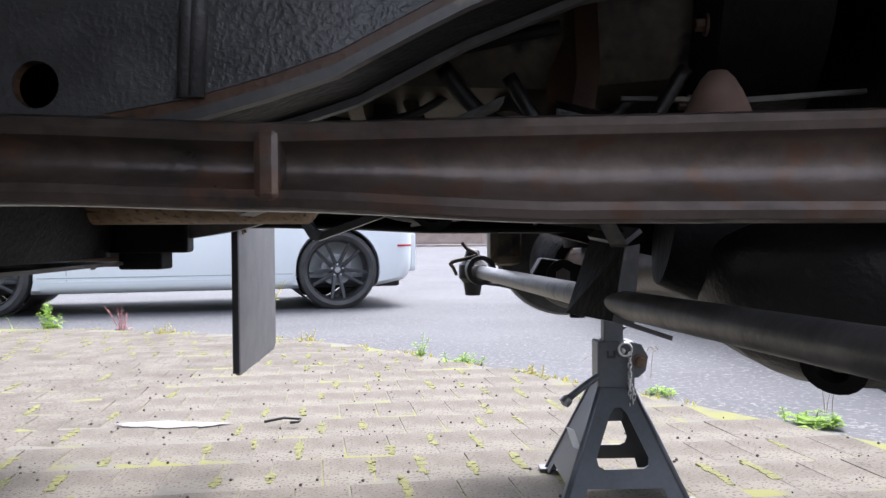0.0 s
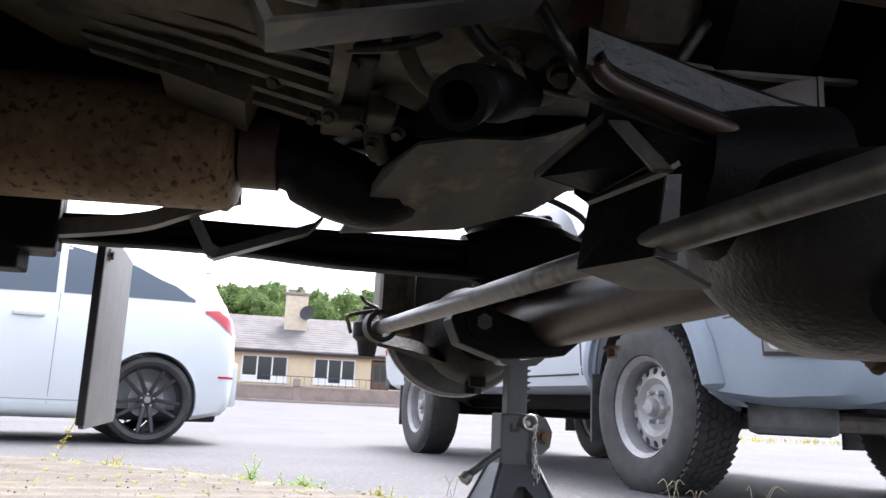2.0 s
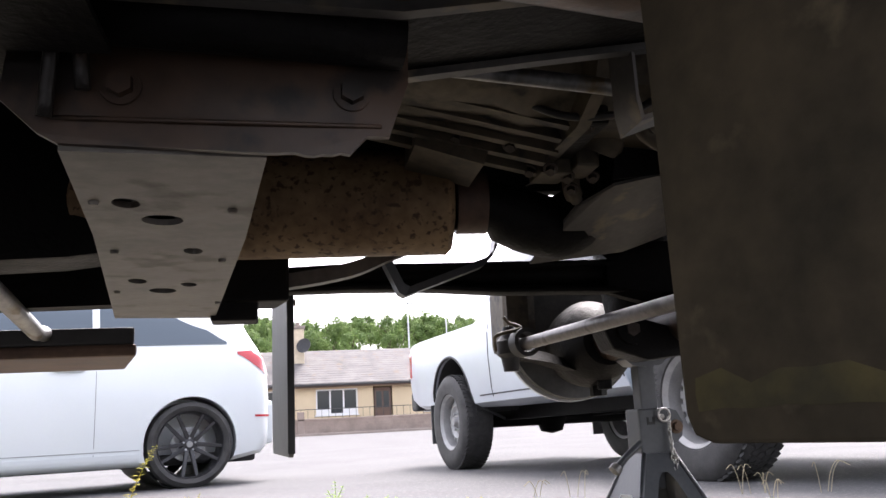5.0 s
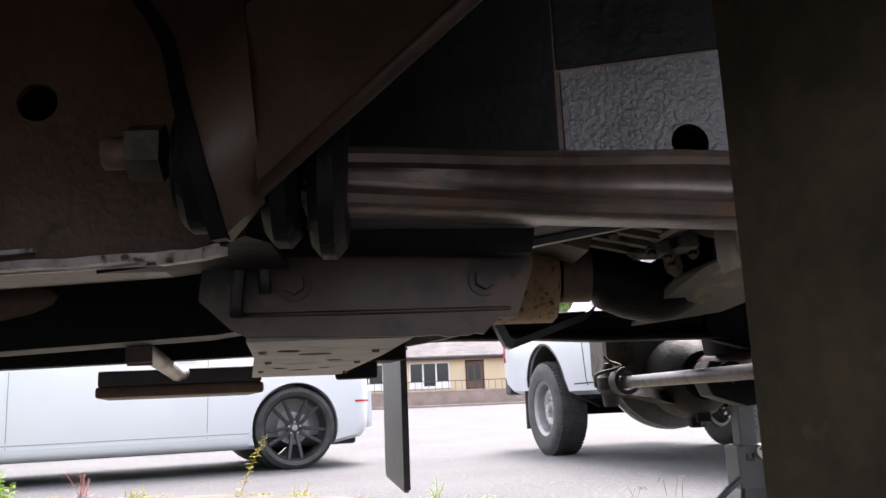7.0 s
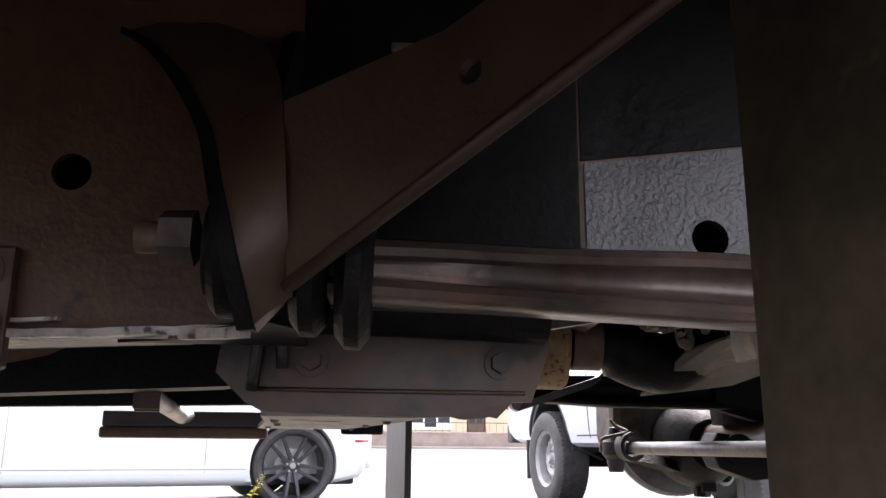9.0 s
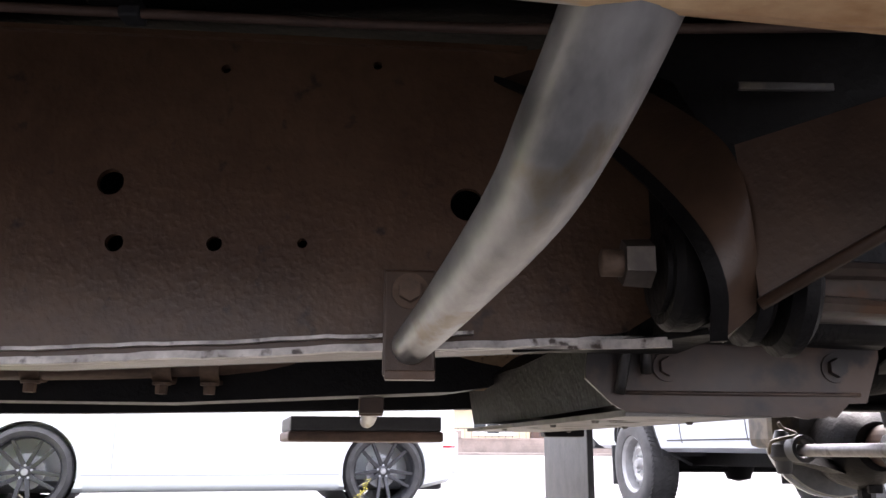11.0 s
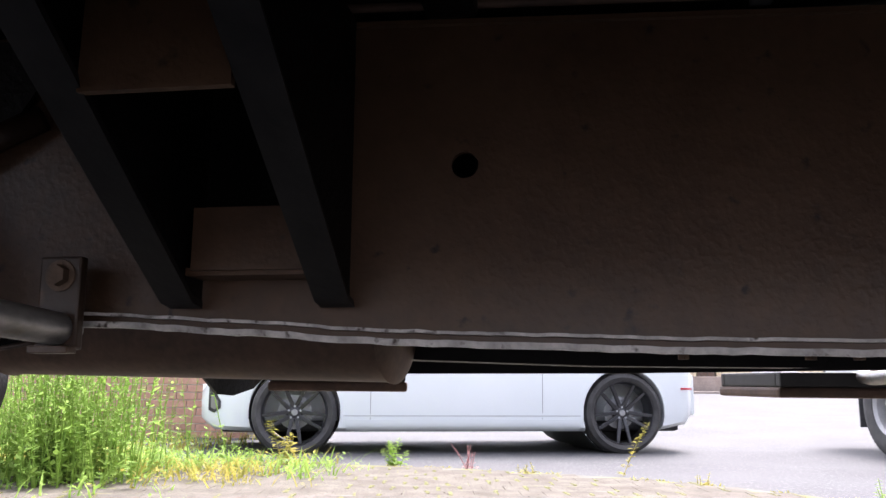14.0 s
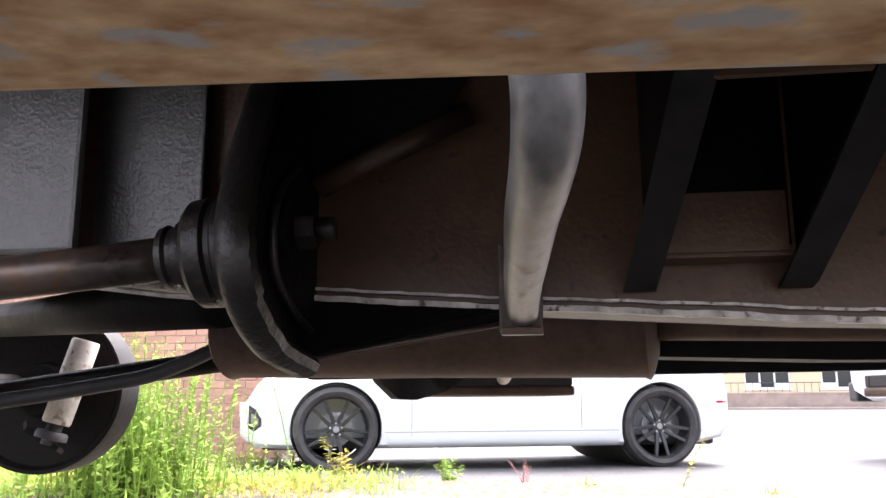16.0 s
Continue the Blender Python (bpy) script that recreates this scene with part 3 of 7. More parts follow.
def hatchback():
    rear, front = Vector((-1.299, 6.132)), Vector((-3.702, 5.385))
    d = (front - rear).normalized()
    mid = (rear + front) / 2 - Vector((-d.y, d.x)) * 0.80
    car = thing("hatchback_car", "white three-door hatchback on black alloy wheels, parked on asphalt", "car", Matrix.Translation((mid.x, mid.y, -0.098)) @ Matrix.Rotation(math.atan2(d.y, d.x), 4, "Z"))
    wb = 2.513 / 2
    wells = [wheel_well(x, 0.336, y0, y1, 0.318) for x in (-wb, wb) for y0, y1 in ((-1.2, -0.52), (0.52, 1.2))]
    part("body", smooth(cut(car_shell(HATCH), wells), 40), WHITE, car)
    for x in (-wb, wb):
        part("wheel_arch_liner", smooth(lathe([(0.334, -0.70), (0.334, 0.70), (0.329, 0.70), (0.329, -0.70)], 40, Matrix.Translation((x, 0, 0.318)) @ Matrix.Rotation(radians(90), 4, "X"), closed=True)), PLASTIC, car)
        for s in (-1, 1):
            arch_trim(car, HATCH, x, 0.318, 0.338, s, WHITE, 0.014)
            alloy_wheel(car, x, s * 0.735, 0.31, s)
    for s in (-1, 1):
        part("side_window", skin(HATCH, s, -1.52, -0.62, [(-1.52, 1.04), (-0.62, 1.02)], [(-1.52, 1.06), (-1.35, 1.16), (-1.0, 1.30), (-0.62, 1.37)], 0.004, 18, 6), BLUEGLASS, car, "dark quarter window")
        part("side_window", skin(HATCH, s, -0.57, 0.62, [(-0.57, 1.015), (0.62, 0.96)], [(-0.57, 1.375), (-0.2, 1.37), (0.2, 1.24), (0.62, 1.0)], 0.004, 18, 6), BLUEGLASS, car, "dark door window")
        for xa, xb, za, zb in ((-0.602, -0.598, 0.25, 1.02), (0.703, 0.707, 0.25, 0.94)):
            part("door_gap", skin(HATCH, s, xa, xb, [(xa, za), (xb, za)], [(xa, zb), (xb, zb)], 0.002, 1, 8), GAP, car)
        part("sill_gap", skin(HATCH, s, -0.9, 0.9, [(-0.9, 0.286), (0.9, 0.286)], [(-0.9, 0.290), (0.9, 0.290)], 0.003, 10, 1), GAP, car)
        part("sill_skirt", skin(HATCH, s, -0.90, 0.88, [(-0.90, 0.172), (0.88, 0.172)], [(-0.90, 0.262), (0.88, 0.262)], 0.014, 16, 4), WHITE, car, "moulded white side skirt")
        part("door_handle", box(-0.52, -0.32, s * 0.86 - 0.016, s * 0.86 + 0.016, 0.84, 0.875, 0.012), WHITE, car)
        part("tail_light", skin(HATCH, s, -1.88, -1.60, [(-1.88, 0.80), (-1.60, 0.965)], [(-1.88, 0.90), (-1.74, 1.0), (-1.60, 0.985)], 0.006, 10, 4), REDLENS, car, "red tail light")
        part("headlight", skin(HATCH, s, 1.42, 1.84, [(1.42, 0.70), (1.84, 0.57)], [(1.42, 0.765), (1.84, 0.645)], 0.006, 10, 4), LAMPGLASS, car, "clear headlight")
        part("fog_recess", skin(HATCH, s, 1.80, 1.90, [(1.80, 0.335), (1.85, 0.30), (1.90, 0.32)], [(1.80, 0.39), (1.85, 0.46), (1.90, 0.49)], 0.006, 6, 4), PLASTIC, car)
        part("fog_lens", skin(HATCH, s, 1.822, 1.878, [(1.822, 0.345), (1.85, 0.325), (1.878, 0.34)], [(1.822, 0.385), (1.85, 0.42), (1.878, 0.43)], 0.009, 5, 4), FOGGLASS, car, "grey fog lamp lens")
        part("reflector", skin(HATCH, s, -1.875, -1.74, [(-1.875, 0.49), (-1.74, 0.49)], [(-1.875, 0.505), (-1.74, 0.505)], 0.004, 4, 1), REDLENS, car)
        part("wing_mirror", box(0.42, 0.58, s * 0.93 - 0.09, s * 0.93 + 0.09, 0.96, 1.09, 0.03), WHITE, car)
    part("rear_window", box(-0.02, 0.02, -0.40, 0.40, -0.13, 0.13, 0.01, pose(-1.742, 0, 1.19, 0, 27, 0)), GLASS, car)
    part("roof_spoiler", box(-1.71, -1.52, -0.42, 0.42, 1.330, 1.356, 0.011, None), WHITE, car)
    part("aerial", tube([(-1.40, 0.0, 1.46), (-1.62, 0.0, 1.80)], 0.004, 6), PLASTIC, car)
    part("rear_bumper", box(-1.94, -1.84, -0.62, 0.62, 0.28, 0.62, 0.04), WHITE, car)
    part("number_plate", box(1.955, 1.99, -0.26, 0.26, 0.40, 0.51, 0.005), UPVC, car)
    part("underbody", box(-1.8, 1.8, -0.6, 0.6, 0.16, 0.24, 0.03), PLASTIC, car)


hatchback()

# ---------------------------------------------------------------- silver pickup
TRUCK = dict(
    half=[(-2.72, 0.80), (-2.66, 0.86), (-2.3, 0.90), (-0.5, 0.905), (0.95, 0.905), (1.55, 0.94), (2.03, 0.95), (2.30, 0.925), (2.42, 0.875), (2.52, 0.78), (2.60, 0.64), (2.65, 0.48)],
    bottom=[(-2.72, 0.58), (-2.4, 0.50), (-1.2, 0.46), (1.0, 0.44), (1.9, 0.41), (2.3, 0.375), (2.5, 0.385), (2.65, 0.44)],
    belt=[(-2.72, 1.08), (-2.6, 1.10), (-0.4, 1.08), (0.6, 1.05), (1.1, 1.04), (1.93, 1.00), (2.4, 0.94), (2.65, 0.74)],
    top=[(-2.72, 1.12), (-1.0, 1.13), (-0.9, 1.55), (-0.65, 1.70), (0.1, 1.75), (0.5, 1.66), (1.02, 1.18), (1.3, 1.12), (2.03, 1.06), (2.5, 0.98), (2.65, 0.78)],
)


def pickup():
    front, rear = Vector((1.195, 3.247)), Vector((0.727, 6.300))
    d = (front - rear).normalized()
    wb = (front - rear).length / 2
    nrm = Vector((d.y, -d.x))
    mid = (front + rear) / 2 - nrm * 0.86
    car = thing("pickup_truck", "silver-blue double-cab pickup with a blue-grey front bumper and steel wheels", "pickup", Matrix.Translation((mid.x, mid.y, -0.076)) @ Matrix.Rotation(math.atan2(d.y, d.x), 4, "Z") @ Matrix.Rotation(math.atan2(-0.034, 2 * wb), 4, "Y"))
    wells = [wheel_well(x, 0.45, y0, y1, 0.43) for x in (-wb, wb) for y0, y1 in ((-1.3, -0.52), (0.52, 1.3))]
    part("body", smooth(cut(car_shell(TRUCK), wells + [box(2.0, 3.0, -1.2, 1.2, 0.2, 0.82)]), 40), SILVER, car)
    wells = [wheel_well(wb, 0.45, y0, y1, 0.43) for y0, y1 in ((-1.3, -0.52), (0.52, 1.3))]
    keep = car_shell(TRUCK)
    part("front_bumper", smooth(cut(keep, wells + [box(-3, 1.90, -1.3, 1.3, 0.1, 2.2), box(1.7, 3, -1.3, 1.3, 0.815, 2), box(2.3, 3, -0.60, 0.60, 0.545, 0.70, 0.03)]), 40), BUMPER, car, "blue-grey moulded front bumper")
    part("grille_backing", box(2.2, 2.48, -0.64, 0.64, 0.50, 0.76), PLASTIC, car)
    for k in range(5):
        part("grille_bar", box(2.48, 2.54, -0.59, 0.59, 0.560 + 0.030 * k, 0.570 + 0.030 * k, 0.003), PLASTIC, car)
    for s in (-1, 1):
        part("chin_guard", box(2.03, 2.32, s * 0.69 - 0.09, s * 0.69 + 0.09, 0.275, 0.43, 0.03), FLAP, car)
    part("undertray", box(1.85, 2.42, -0.60, 0.60, 0.36, 0.44, 0.02), UNDERSEAL, car)
    part("number_plate", box(2.645, 2.665, -0.36, 0.16, 0.43, 0.54, 0.004), UPVC, car, "white number plate")
    for k in range(6):
        part("plate_bar", box(2.665, 2.669, -0.30 + 0.07 * k, -0.265 + 0.07 * k, 0.455, 0.515), PLASTIC, car)
    for x in (-wb, wb):
        for s in (-1, 1):
            part("wheel_arch_liner", smooth(loft([[(x + r * math.cos(a), s * y, 0.43 + r * math.sin(a)) for r, y in ((0.448, 0.52), (0.448, 0.86), (0.442, 0.86), (0.442, 0.52))] for a in [math.pi * k / 16 for k in range(17)]]), 50), PLASTIC, car)
            part("arch_wall", prism([(x + 0.445 * math.cos(math.pi * k / 16), 0.43 + 0.445 * math.sin(math.pi * k / 16)) for k in range(17)], s * 0.50, s * 0.52), PLASTIC, car)
            arch_trim(car, TRUCK, x, 0.43, 0.452, s, PLASTIC if x < 0 else BUMPER, 0.024)
            if x > 0:
                band = []
                for k in range(23):
                    a = radians(-6 + 192 * k / 22)
                    ring = []
                    for rr, off in ((0.450, 0.004), (0.452, 0.030), (0.490, 0.034), (0.535, 0.018), (0.548, 0.002), (0.500, -0.004)):
                        px, pz = x + rr * math.cos(a), 0.43 + rr * math.sin(a)
                        ring.append((px, s * (half_at(TRUCK, px, pz) + off), pz))
                    band.append(ring)
                part("arch_flare", loft(band), BUMPER, car, "blue-grey plastic wheel arch flare")
            steel_wheel(car, x, s * 0.80, 0.368, s)
            part("mud_flap", box(x - 0.44, x - 0.425, s * 0.78 - 0.13, s * 0.78 + 0.13, 0.20, 0.52, 0.004), FLAP, car)
    for s in (-1, 1):
        part("fog_lamp", skin(TRUCK, s, 2.295, 2.478, [(2.295, 0.548), (2.478, 0.540)], [(2.295, 0.672), (2.478, 0.665)], 0.006, 8, 4), PLASTIC, car, "black fog lamp surround")
        part("fog_lens", skin(TRUCK, s, 2.306, 2.466, [(2.306, 0.562), (2.466, 0.556)], [(2.306, 0.660), (2.466, 0.652)], 0.010, 8, 4), FOGGLASS, car, "clear fog lamp lens")
        for xa, xb in ((2.322, 2.372), (2.388, 2.436)):
            part("fog_reflector", skin(TRUCK, s, xa, xb, [(xa, 0.592), (xa + 0.2 * (xb - xa), 0.572), ((xa + xb) / 2, 0.566), (xa + 0.8 * (xb - xa), 0.572), (xb, 0.592)], [(xa, 0.608), (xa + 0.2 * (xb - xa), 0.63), ((xa + xb) / 2, 0.637), (xa + 0.8 * (xb - xa), 0.63), (xb, 0.608)], 0.013, 10, 4), LAMPGREY, car, "round chrome reflector")
        part("headlight", skin(TRUCK, s, 2.06, 2.55, [(2.06, 0.87), (2.55, 0.83)], [(2.06, 0.97), (2.55, 0.89)], 0.008, 8, 4), LAMPGLASS, car)
        for xa in (-0.72, 0.16, 0.98):
            part("door_gap", skin(TRUCK, s, xa, xa + 0.012, [(xa, 0.52), (xa + 0.012, 0.52)], [(xa, 1.04), (xa + 0.012, 1.04)], 0.002, 1, 8), PLASTIC, car)
        part("sill_gap", skin(TRUCK, s, -0.95, 0.95, [(-0.95, 0.535), (0.95, 0.52)], [(-0.95, 0.545), (0.95, 0.53)], 0.003, 10, 1), PLASTIC, car)
        part("side_window", skin(TRUCK, s, -0.68, 0.12, [(-0.68, 1.12), (0.12, 1.11)], [(-0.68, 1.55), (0.12, 1.62)], 0.004, 10, 5), GLASS, car)
        part("side_window", skin(TRUCK, s, 0.17, 0.9, [(0.17, 1.11), (0.9, 1.09)], [(0.17, 1.62), (0.5, 1.5), (0.9, 1.14)], 0.004, 10, 5), GLASS, car)
        part("tail_light", skin(TRUCK, s, -2.70, -2.58, [(-2.70, 0.80), (-2.58, 0.80)], [(-2.70, 1.06), (-2.58, 1.06)], 0.006, 4, 4), REDLENS, car, "red tail light")
        part("chassis_rail", box(-2.4, 2.0, s * 0.42 - 0.05, s * 0.42 + 0.05, 0.36, 0.48, 0.01), UNDERSEAL, car)
        for k in range(7):
            x = -0.3 + 0.045 * k
            part("lettering_bar", skin(TRUCK, s, x, x + 0.03, [(x, 0.86), (x + 0.03, 0.86)], [(x, 0.90), (x + 0.03, 0.90)], 0.003, 1, 1), PLASTIC, car)
    part("rear_axle", tube([(-wb, -0.75, 0.355), (-wb, 0.75, 0.355)], 0.05), UNDERSEAL, car)
    part("rear_differential", lathe([(0.0, -0.12), (0.09, -0.10), (0.13, 0.0), (0.09, 0.10), (0.0, 0.12)], 24, Matrix.Translation((-wb, 0, 0.355))), UNDERSEAL, car)
    part("front_axle", tube([(wb, -0.7, 0.355), (wb, 0.7, 0.355)], 0.045), UNDERSEAL, car)
    part("sump_guard", box(1.1, 2.05, -0.42, 0.42, 0.29, 0.37, 0.03), SKID, car, "dusty scraped sump guard")
    part("rear_bumper", box(-2.84, -2.68, -0.8, 0.8, 0.50, 0.68, 0.03), PLASTIC, car)


pickup()

# ---------------------------------------------------------------- the raised four-by-four
CENTRE = 0.664
jeep = thing("off_road_vehicle", "old ladder-frame four-by-four raised on stands, front wheels off", "vehicle")


def far(p):
    """The same point on the vehicle's far side."""
    x, y, z = p
    y2 = 2 * CENTRE - y
    return (x - 0.115 * (y2 - y), y2, z)


def far_side(bm):
    for v in bm.verts:
        v.co = Vector(far(v.co))
    bmesh.ops.reverse_faces(bm, faces=bm.faces)
    return bm


def plate_quad(p, thick):
    """A flat plate between four corners."""
    v = [Vector(q) for q in p]
    n = (v[1] - v[0]).cross(v[2] - v[0]).normalized() * thick
    return loft([[q, q + n] + [r + n, r] for q, r in ((v[0], v[1]), (v[3], v[2]))])


PLACE[0] = FRAME
RAIL_LOW = [(-3.3, 0.66), (-2.8, 0.64), (-2.5, 0.565), (-2.3, 0.540), (-2.03, 0.5245), (-1.82, 0.512), (-1.574, 0.5045), (-1.30, 0.503), (-1.072, 0.5135), (-0.930, 0.520), (-0.885, 0.526), (-0.862, 0.540), (-0.698, 0.5375), (-0.597, 0.555), (-0.509, 0.5695), (-0.468, 0.5805), (-0.432, 0.592), (-0.385, 0.616), (-0.364, 0.626), (-0.296, 0.652), (-0.159, 0.679), (0.161, 0.688), (0.617, 0.597)]
RAIL_TOP = [(0.617, 0.70), (0.161, 0.83), (-0.159, 0.825), (-0.5, 0.80), (-0.95, 0.736), (-1.9, 0.766), (-2.3, 0.772), (-2.5, 0.79), (-2.8, 0.84), (-3.3, 0.86)]
HOLES = [(-1.742, 0.645, 0.0105), (-1.394, 0.636, 0.0125), (-1.246, 0.629, 0.0095), (-0.994, 0.616, 0.012), (-1.239, 0.585, 0.0065), (-1.170, 0.585, 0.0055), (-1.109, 0.586, 0.0035), (-1.171, 0.717, 0.0035), (-1.06, 0.722, 0.0035), (-0.590, 0.586, 0.0125)]

outer = cut(prism(RAIL_LOW + RAIL_TOP, 0.355, 0.361), [rod_cut(x, z, r, 0.3, 0.4) for x, z, r in HOLES])
near_rail = part("chassis_rail", outer, RAIL, jeep, "brown-black box-section chassis rail with drilled holes")
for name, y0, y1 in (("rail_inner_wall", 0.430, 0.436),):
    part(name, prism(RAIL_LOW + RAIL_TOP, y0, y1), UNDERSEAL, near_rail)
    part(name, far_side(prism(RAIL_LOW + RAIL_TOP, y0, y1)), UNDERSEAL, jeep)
# far rail is a near-black copy, its shade put into the colour
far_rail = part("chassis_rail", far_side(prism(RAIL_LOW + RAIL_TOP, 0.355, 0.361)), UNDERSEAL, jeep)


def rail_strip(points, y0, y1, t):
    return loft([[(x, y0, z), (x, y1, z), (x, y1, z + t), (x, y0, z + t)] for x, z in points])


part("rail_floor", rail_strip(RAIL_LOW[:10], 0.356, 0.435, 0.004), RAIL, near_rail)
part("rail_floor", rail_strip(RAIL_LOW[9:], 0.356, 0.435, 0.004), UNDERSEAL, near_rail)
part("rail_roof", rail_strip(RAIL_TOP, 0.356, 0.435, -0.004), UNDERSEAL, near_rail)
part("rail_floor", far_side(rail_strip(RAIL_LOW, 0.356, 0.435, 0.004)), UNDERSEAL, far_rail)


LIP_LINE = [(-2.3, 0.5370), (-2.031, 0.5202), (-1.894, 0.5129), (-1.821, 0.5074), (-1.711, 0.5037), (-1.574, 0.5001), (-1.437, 0.4983), (-1.300, 0.4987), (-1.163, 0.5042), (-1.072, 0.5092), (-0.990, 0.5120), (-0.889, 0.5165)]


def wavy_lip(x0, x1, y0, y1, z, h, n, seed):
    """A scraped flange along the rail's lower edge."""
    rng = random.Random(seed)
    sec = []
    for i in range(n + 1):
        x = x0 + (x1 - x0) * i / n
        a, b = rng.uniform(-0.0006, 0.0006), rng.uniform(-0.0005, 0.0005) + lerp_table(LIP_LINE, x)
        sec.append([(x, y0 + a, z + b), (x, y1, z + b), (x, y1, z + h + b), (x, y0 + a, z + h + b)])
    return loft(sec)


part("seam_lip", wavy_lip(-2.30, -0.875, 0.346, 0.3555, 0.001, 0.0048, 120, 3), LIP, near_rail, "scraped pale weld lip")
part("seam_lip", wavy_lip(-2.30, -0.99, 0.3485, 0.3555, 0.0105, 0.0024, 120, 5), LIP, near_rail)
part("rail_top_lip", rail_strip([(-2.2, 0.7655), (-1.9, 0.763), (-0.95, 0.733)], 0.350, 0.3555, 0.004), RAIL, near_rail)
for y in (0.347, 0.434):
    part("kick_up_lip", rail_strip([(x, z - 0.005) for x, z in RAIL_LOW[11:21]], y, y + 0.009, 0.006), PLATE, near_rail)
part("weld_bead", tube([(-1.857, 0.354, 0.60), (-1.858, 0.353, 0.66), (-1.860, 0.354, 0.76)], 0.0025, 6), UNDERSEAL, near_rail)
part("brake_pipe", tube(curve_points([(-2.3, 0.345, 0.783), (-1.8, 0.343, 0.772), (-1.3, 0.344, 0.757), (-1.02, 0.340, 0.746), (-0.9, 0.33, 0.741), (-0.7, 0.34, 0.752)], 8), 0.004, 8), PIPE, jeep)
SEALED_FACE = [(-0.672, 0.545), (-0.672, 0.634), (-0.55, 0.651), (-0.30, 0.72), (-0.16, 0.77), (-0.16, 0.69), (-0.296, 0.661), (-0.364, 0.635), (-0.385, 0.625), (-0.432, 0.601), (-0.468, 0.589), (-0.509, 0.578), (-0.597, 0.563)]
part("rail_patch", cut(prism(SEALED_FACE, 0.3535, 0.356), [rod_cut(-0.590, 0.586, 0.0125, 0.3, 0.4)]), SEALED, near_rail, "lumpy grey undersealed rail face")
# thin black plates that put the shade onto the brown rail face
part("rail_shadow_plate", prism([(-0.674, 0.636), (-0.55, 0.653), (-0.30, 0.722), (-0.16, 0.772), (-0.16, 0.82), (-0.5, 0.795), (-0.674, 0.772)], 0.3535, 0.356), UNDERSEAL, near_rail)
part("rail_shadow_plate", prism([(-0.857, 0.545), (-0.676, 0.545), (-0.676, 0.78), (-0.857, 0.752)], 0.3535, 0.356), UNDERSEAL, near_rail, "rail face blackened for its shade")
for x in (-0.511, -0.506):
    part("weld_bead", tube([(x, 0.353, 0.578), (x + 0.004, 0.352, 0.65), (x, 0.353, 0.74)], 0.005, 8), SEALED, near_rail)

PLACE[0] = MOUNT
# radius arm mount on the near rail
BACK = curve_points([(-1.0, 0.352, 0.728), (-0.95, 0.315, 0.69), (-0.905, 0.255, 0.622), (-0.884, 0.207, 0.567), (-0.874, 0.197, 0.532), (-0.868, 0.217, 0.504)], 5)
FORE = curve_points([(-0.94, 0.352, 0.735), (-0.89, 0.31, 0.70), (-0.866, 0.25, 0.65), (-0.856, 0.206, 0.605), (-0.851, 0.200, 0.555), (-0.848, 0.214, 0.520)], 5)
mount = part("arm_mount", smooth(loft([[a, (a + b) / 2 + Vector((0, -0.004, 0)), b, b + Vector((-0.004, 0.006, 0)), a + Vector((0.004, 0.006, 0))] for a, b in zip(BACK, FORE)])), RAILDARK, jeep, "pressed brown steel radius arm bracket")
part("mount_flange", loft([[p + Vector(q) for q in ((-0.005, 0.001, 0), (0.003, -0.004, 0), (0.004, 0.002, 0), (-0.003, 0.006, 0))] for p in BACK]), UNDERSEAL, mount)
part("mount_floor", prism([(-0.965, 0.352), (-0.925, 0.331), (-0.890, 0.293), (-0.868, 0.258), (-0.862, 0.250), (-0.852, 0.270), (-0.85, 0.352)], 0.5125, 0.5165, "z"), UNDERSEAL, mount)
part("floor_lip", loft([[(x, y, z), (x + 0.005, y + 0.004, z), (x + 0.005, y + 0.004, z + 0.006), (x, y, z + 0.006)] for x, y, z in ((-1.02, 0.348, 0.5125), (-0.965, 0.346, 0.5145), (-0.925, 0.328, 0.5125), (-0.895, 0.296, 0.5095), (-0.880, 0.274, 0.5080))]), LIP, mount, "scraped pale weld lip")
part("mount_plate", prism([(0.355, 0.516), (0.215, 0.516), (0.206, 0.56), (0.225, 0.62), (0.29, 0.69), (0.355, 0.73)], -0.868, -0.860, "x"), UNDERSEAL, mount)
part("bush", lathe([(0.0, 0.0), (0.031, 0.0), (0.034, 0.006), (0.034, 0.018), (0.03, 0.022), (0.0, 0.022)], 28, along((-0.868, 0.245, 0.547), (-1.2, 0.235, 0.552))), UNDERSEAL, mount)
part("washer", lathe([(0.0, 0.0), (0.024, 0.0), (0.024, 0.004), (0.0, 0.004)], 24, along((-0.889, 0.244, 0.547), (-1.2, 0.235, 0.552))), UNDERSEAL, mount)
part("nut", bolt_mesh((-0.893, 0.236, 0.551), (-1, 0, 0.01), 0.0145, 0.020, False), NUT, mount, "worn plated nut")
part("stud", tube([(-0.905, 0.236, 0.551), (-0.926, 0.236, 0.551)], 0.008, 12), BOLT, mount)
for x, r in ((-0.850, 0.036), (-0.828, 0.042)):
    part("bush", lathe([(0.0, 0.0), (r - 0.006, 0.0), (r, 0.005), (r, 0.012), (r - 0.006, 0.017), (0.0, 0.017)], 28, along((x, 0.243, 0.541), (-0.5, 0.235, 0.531))), UNDERSEAL, mount)


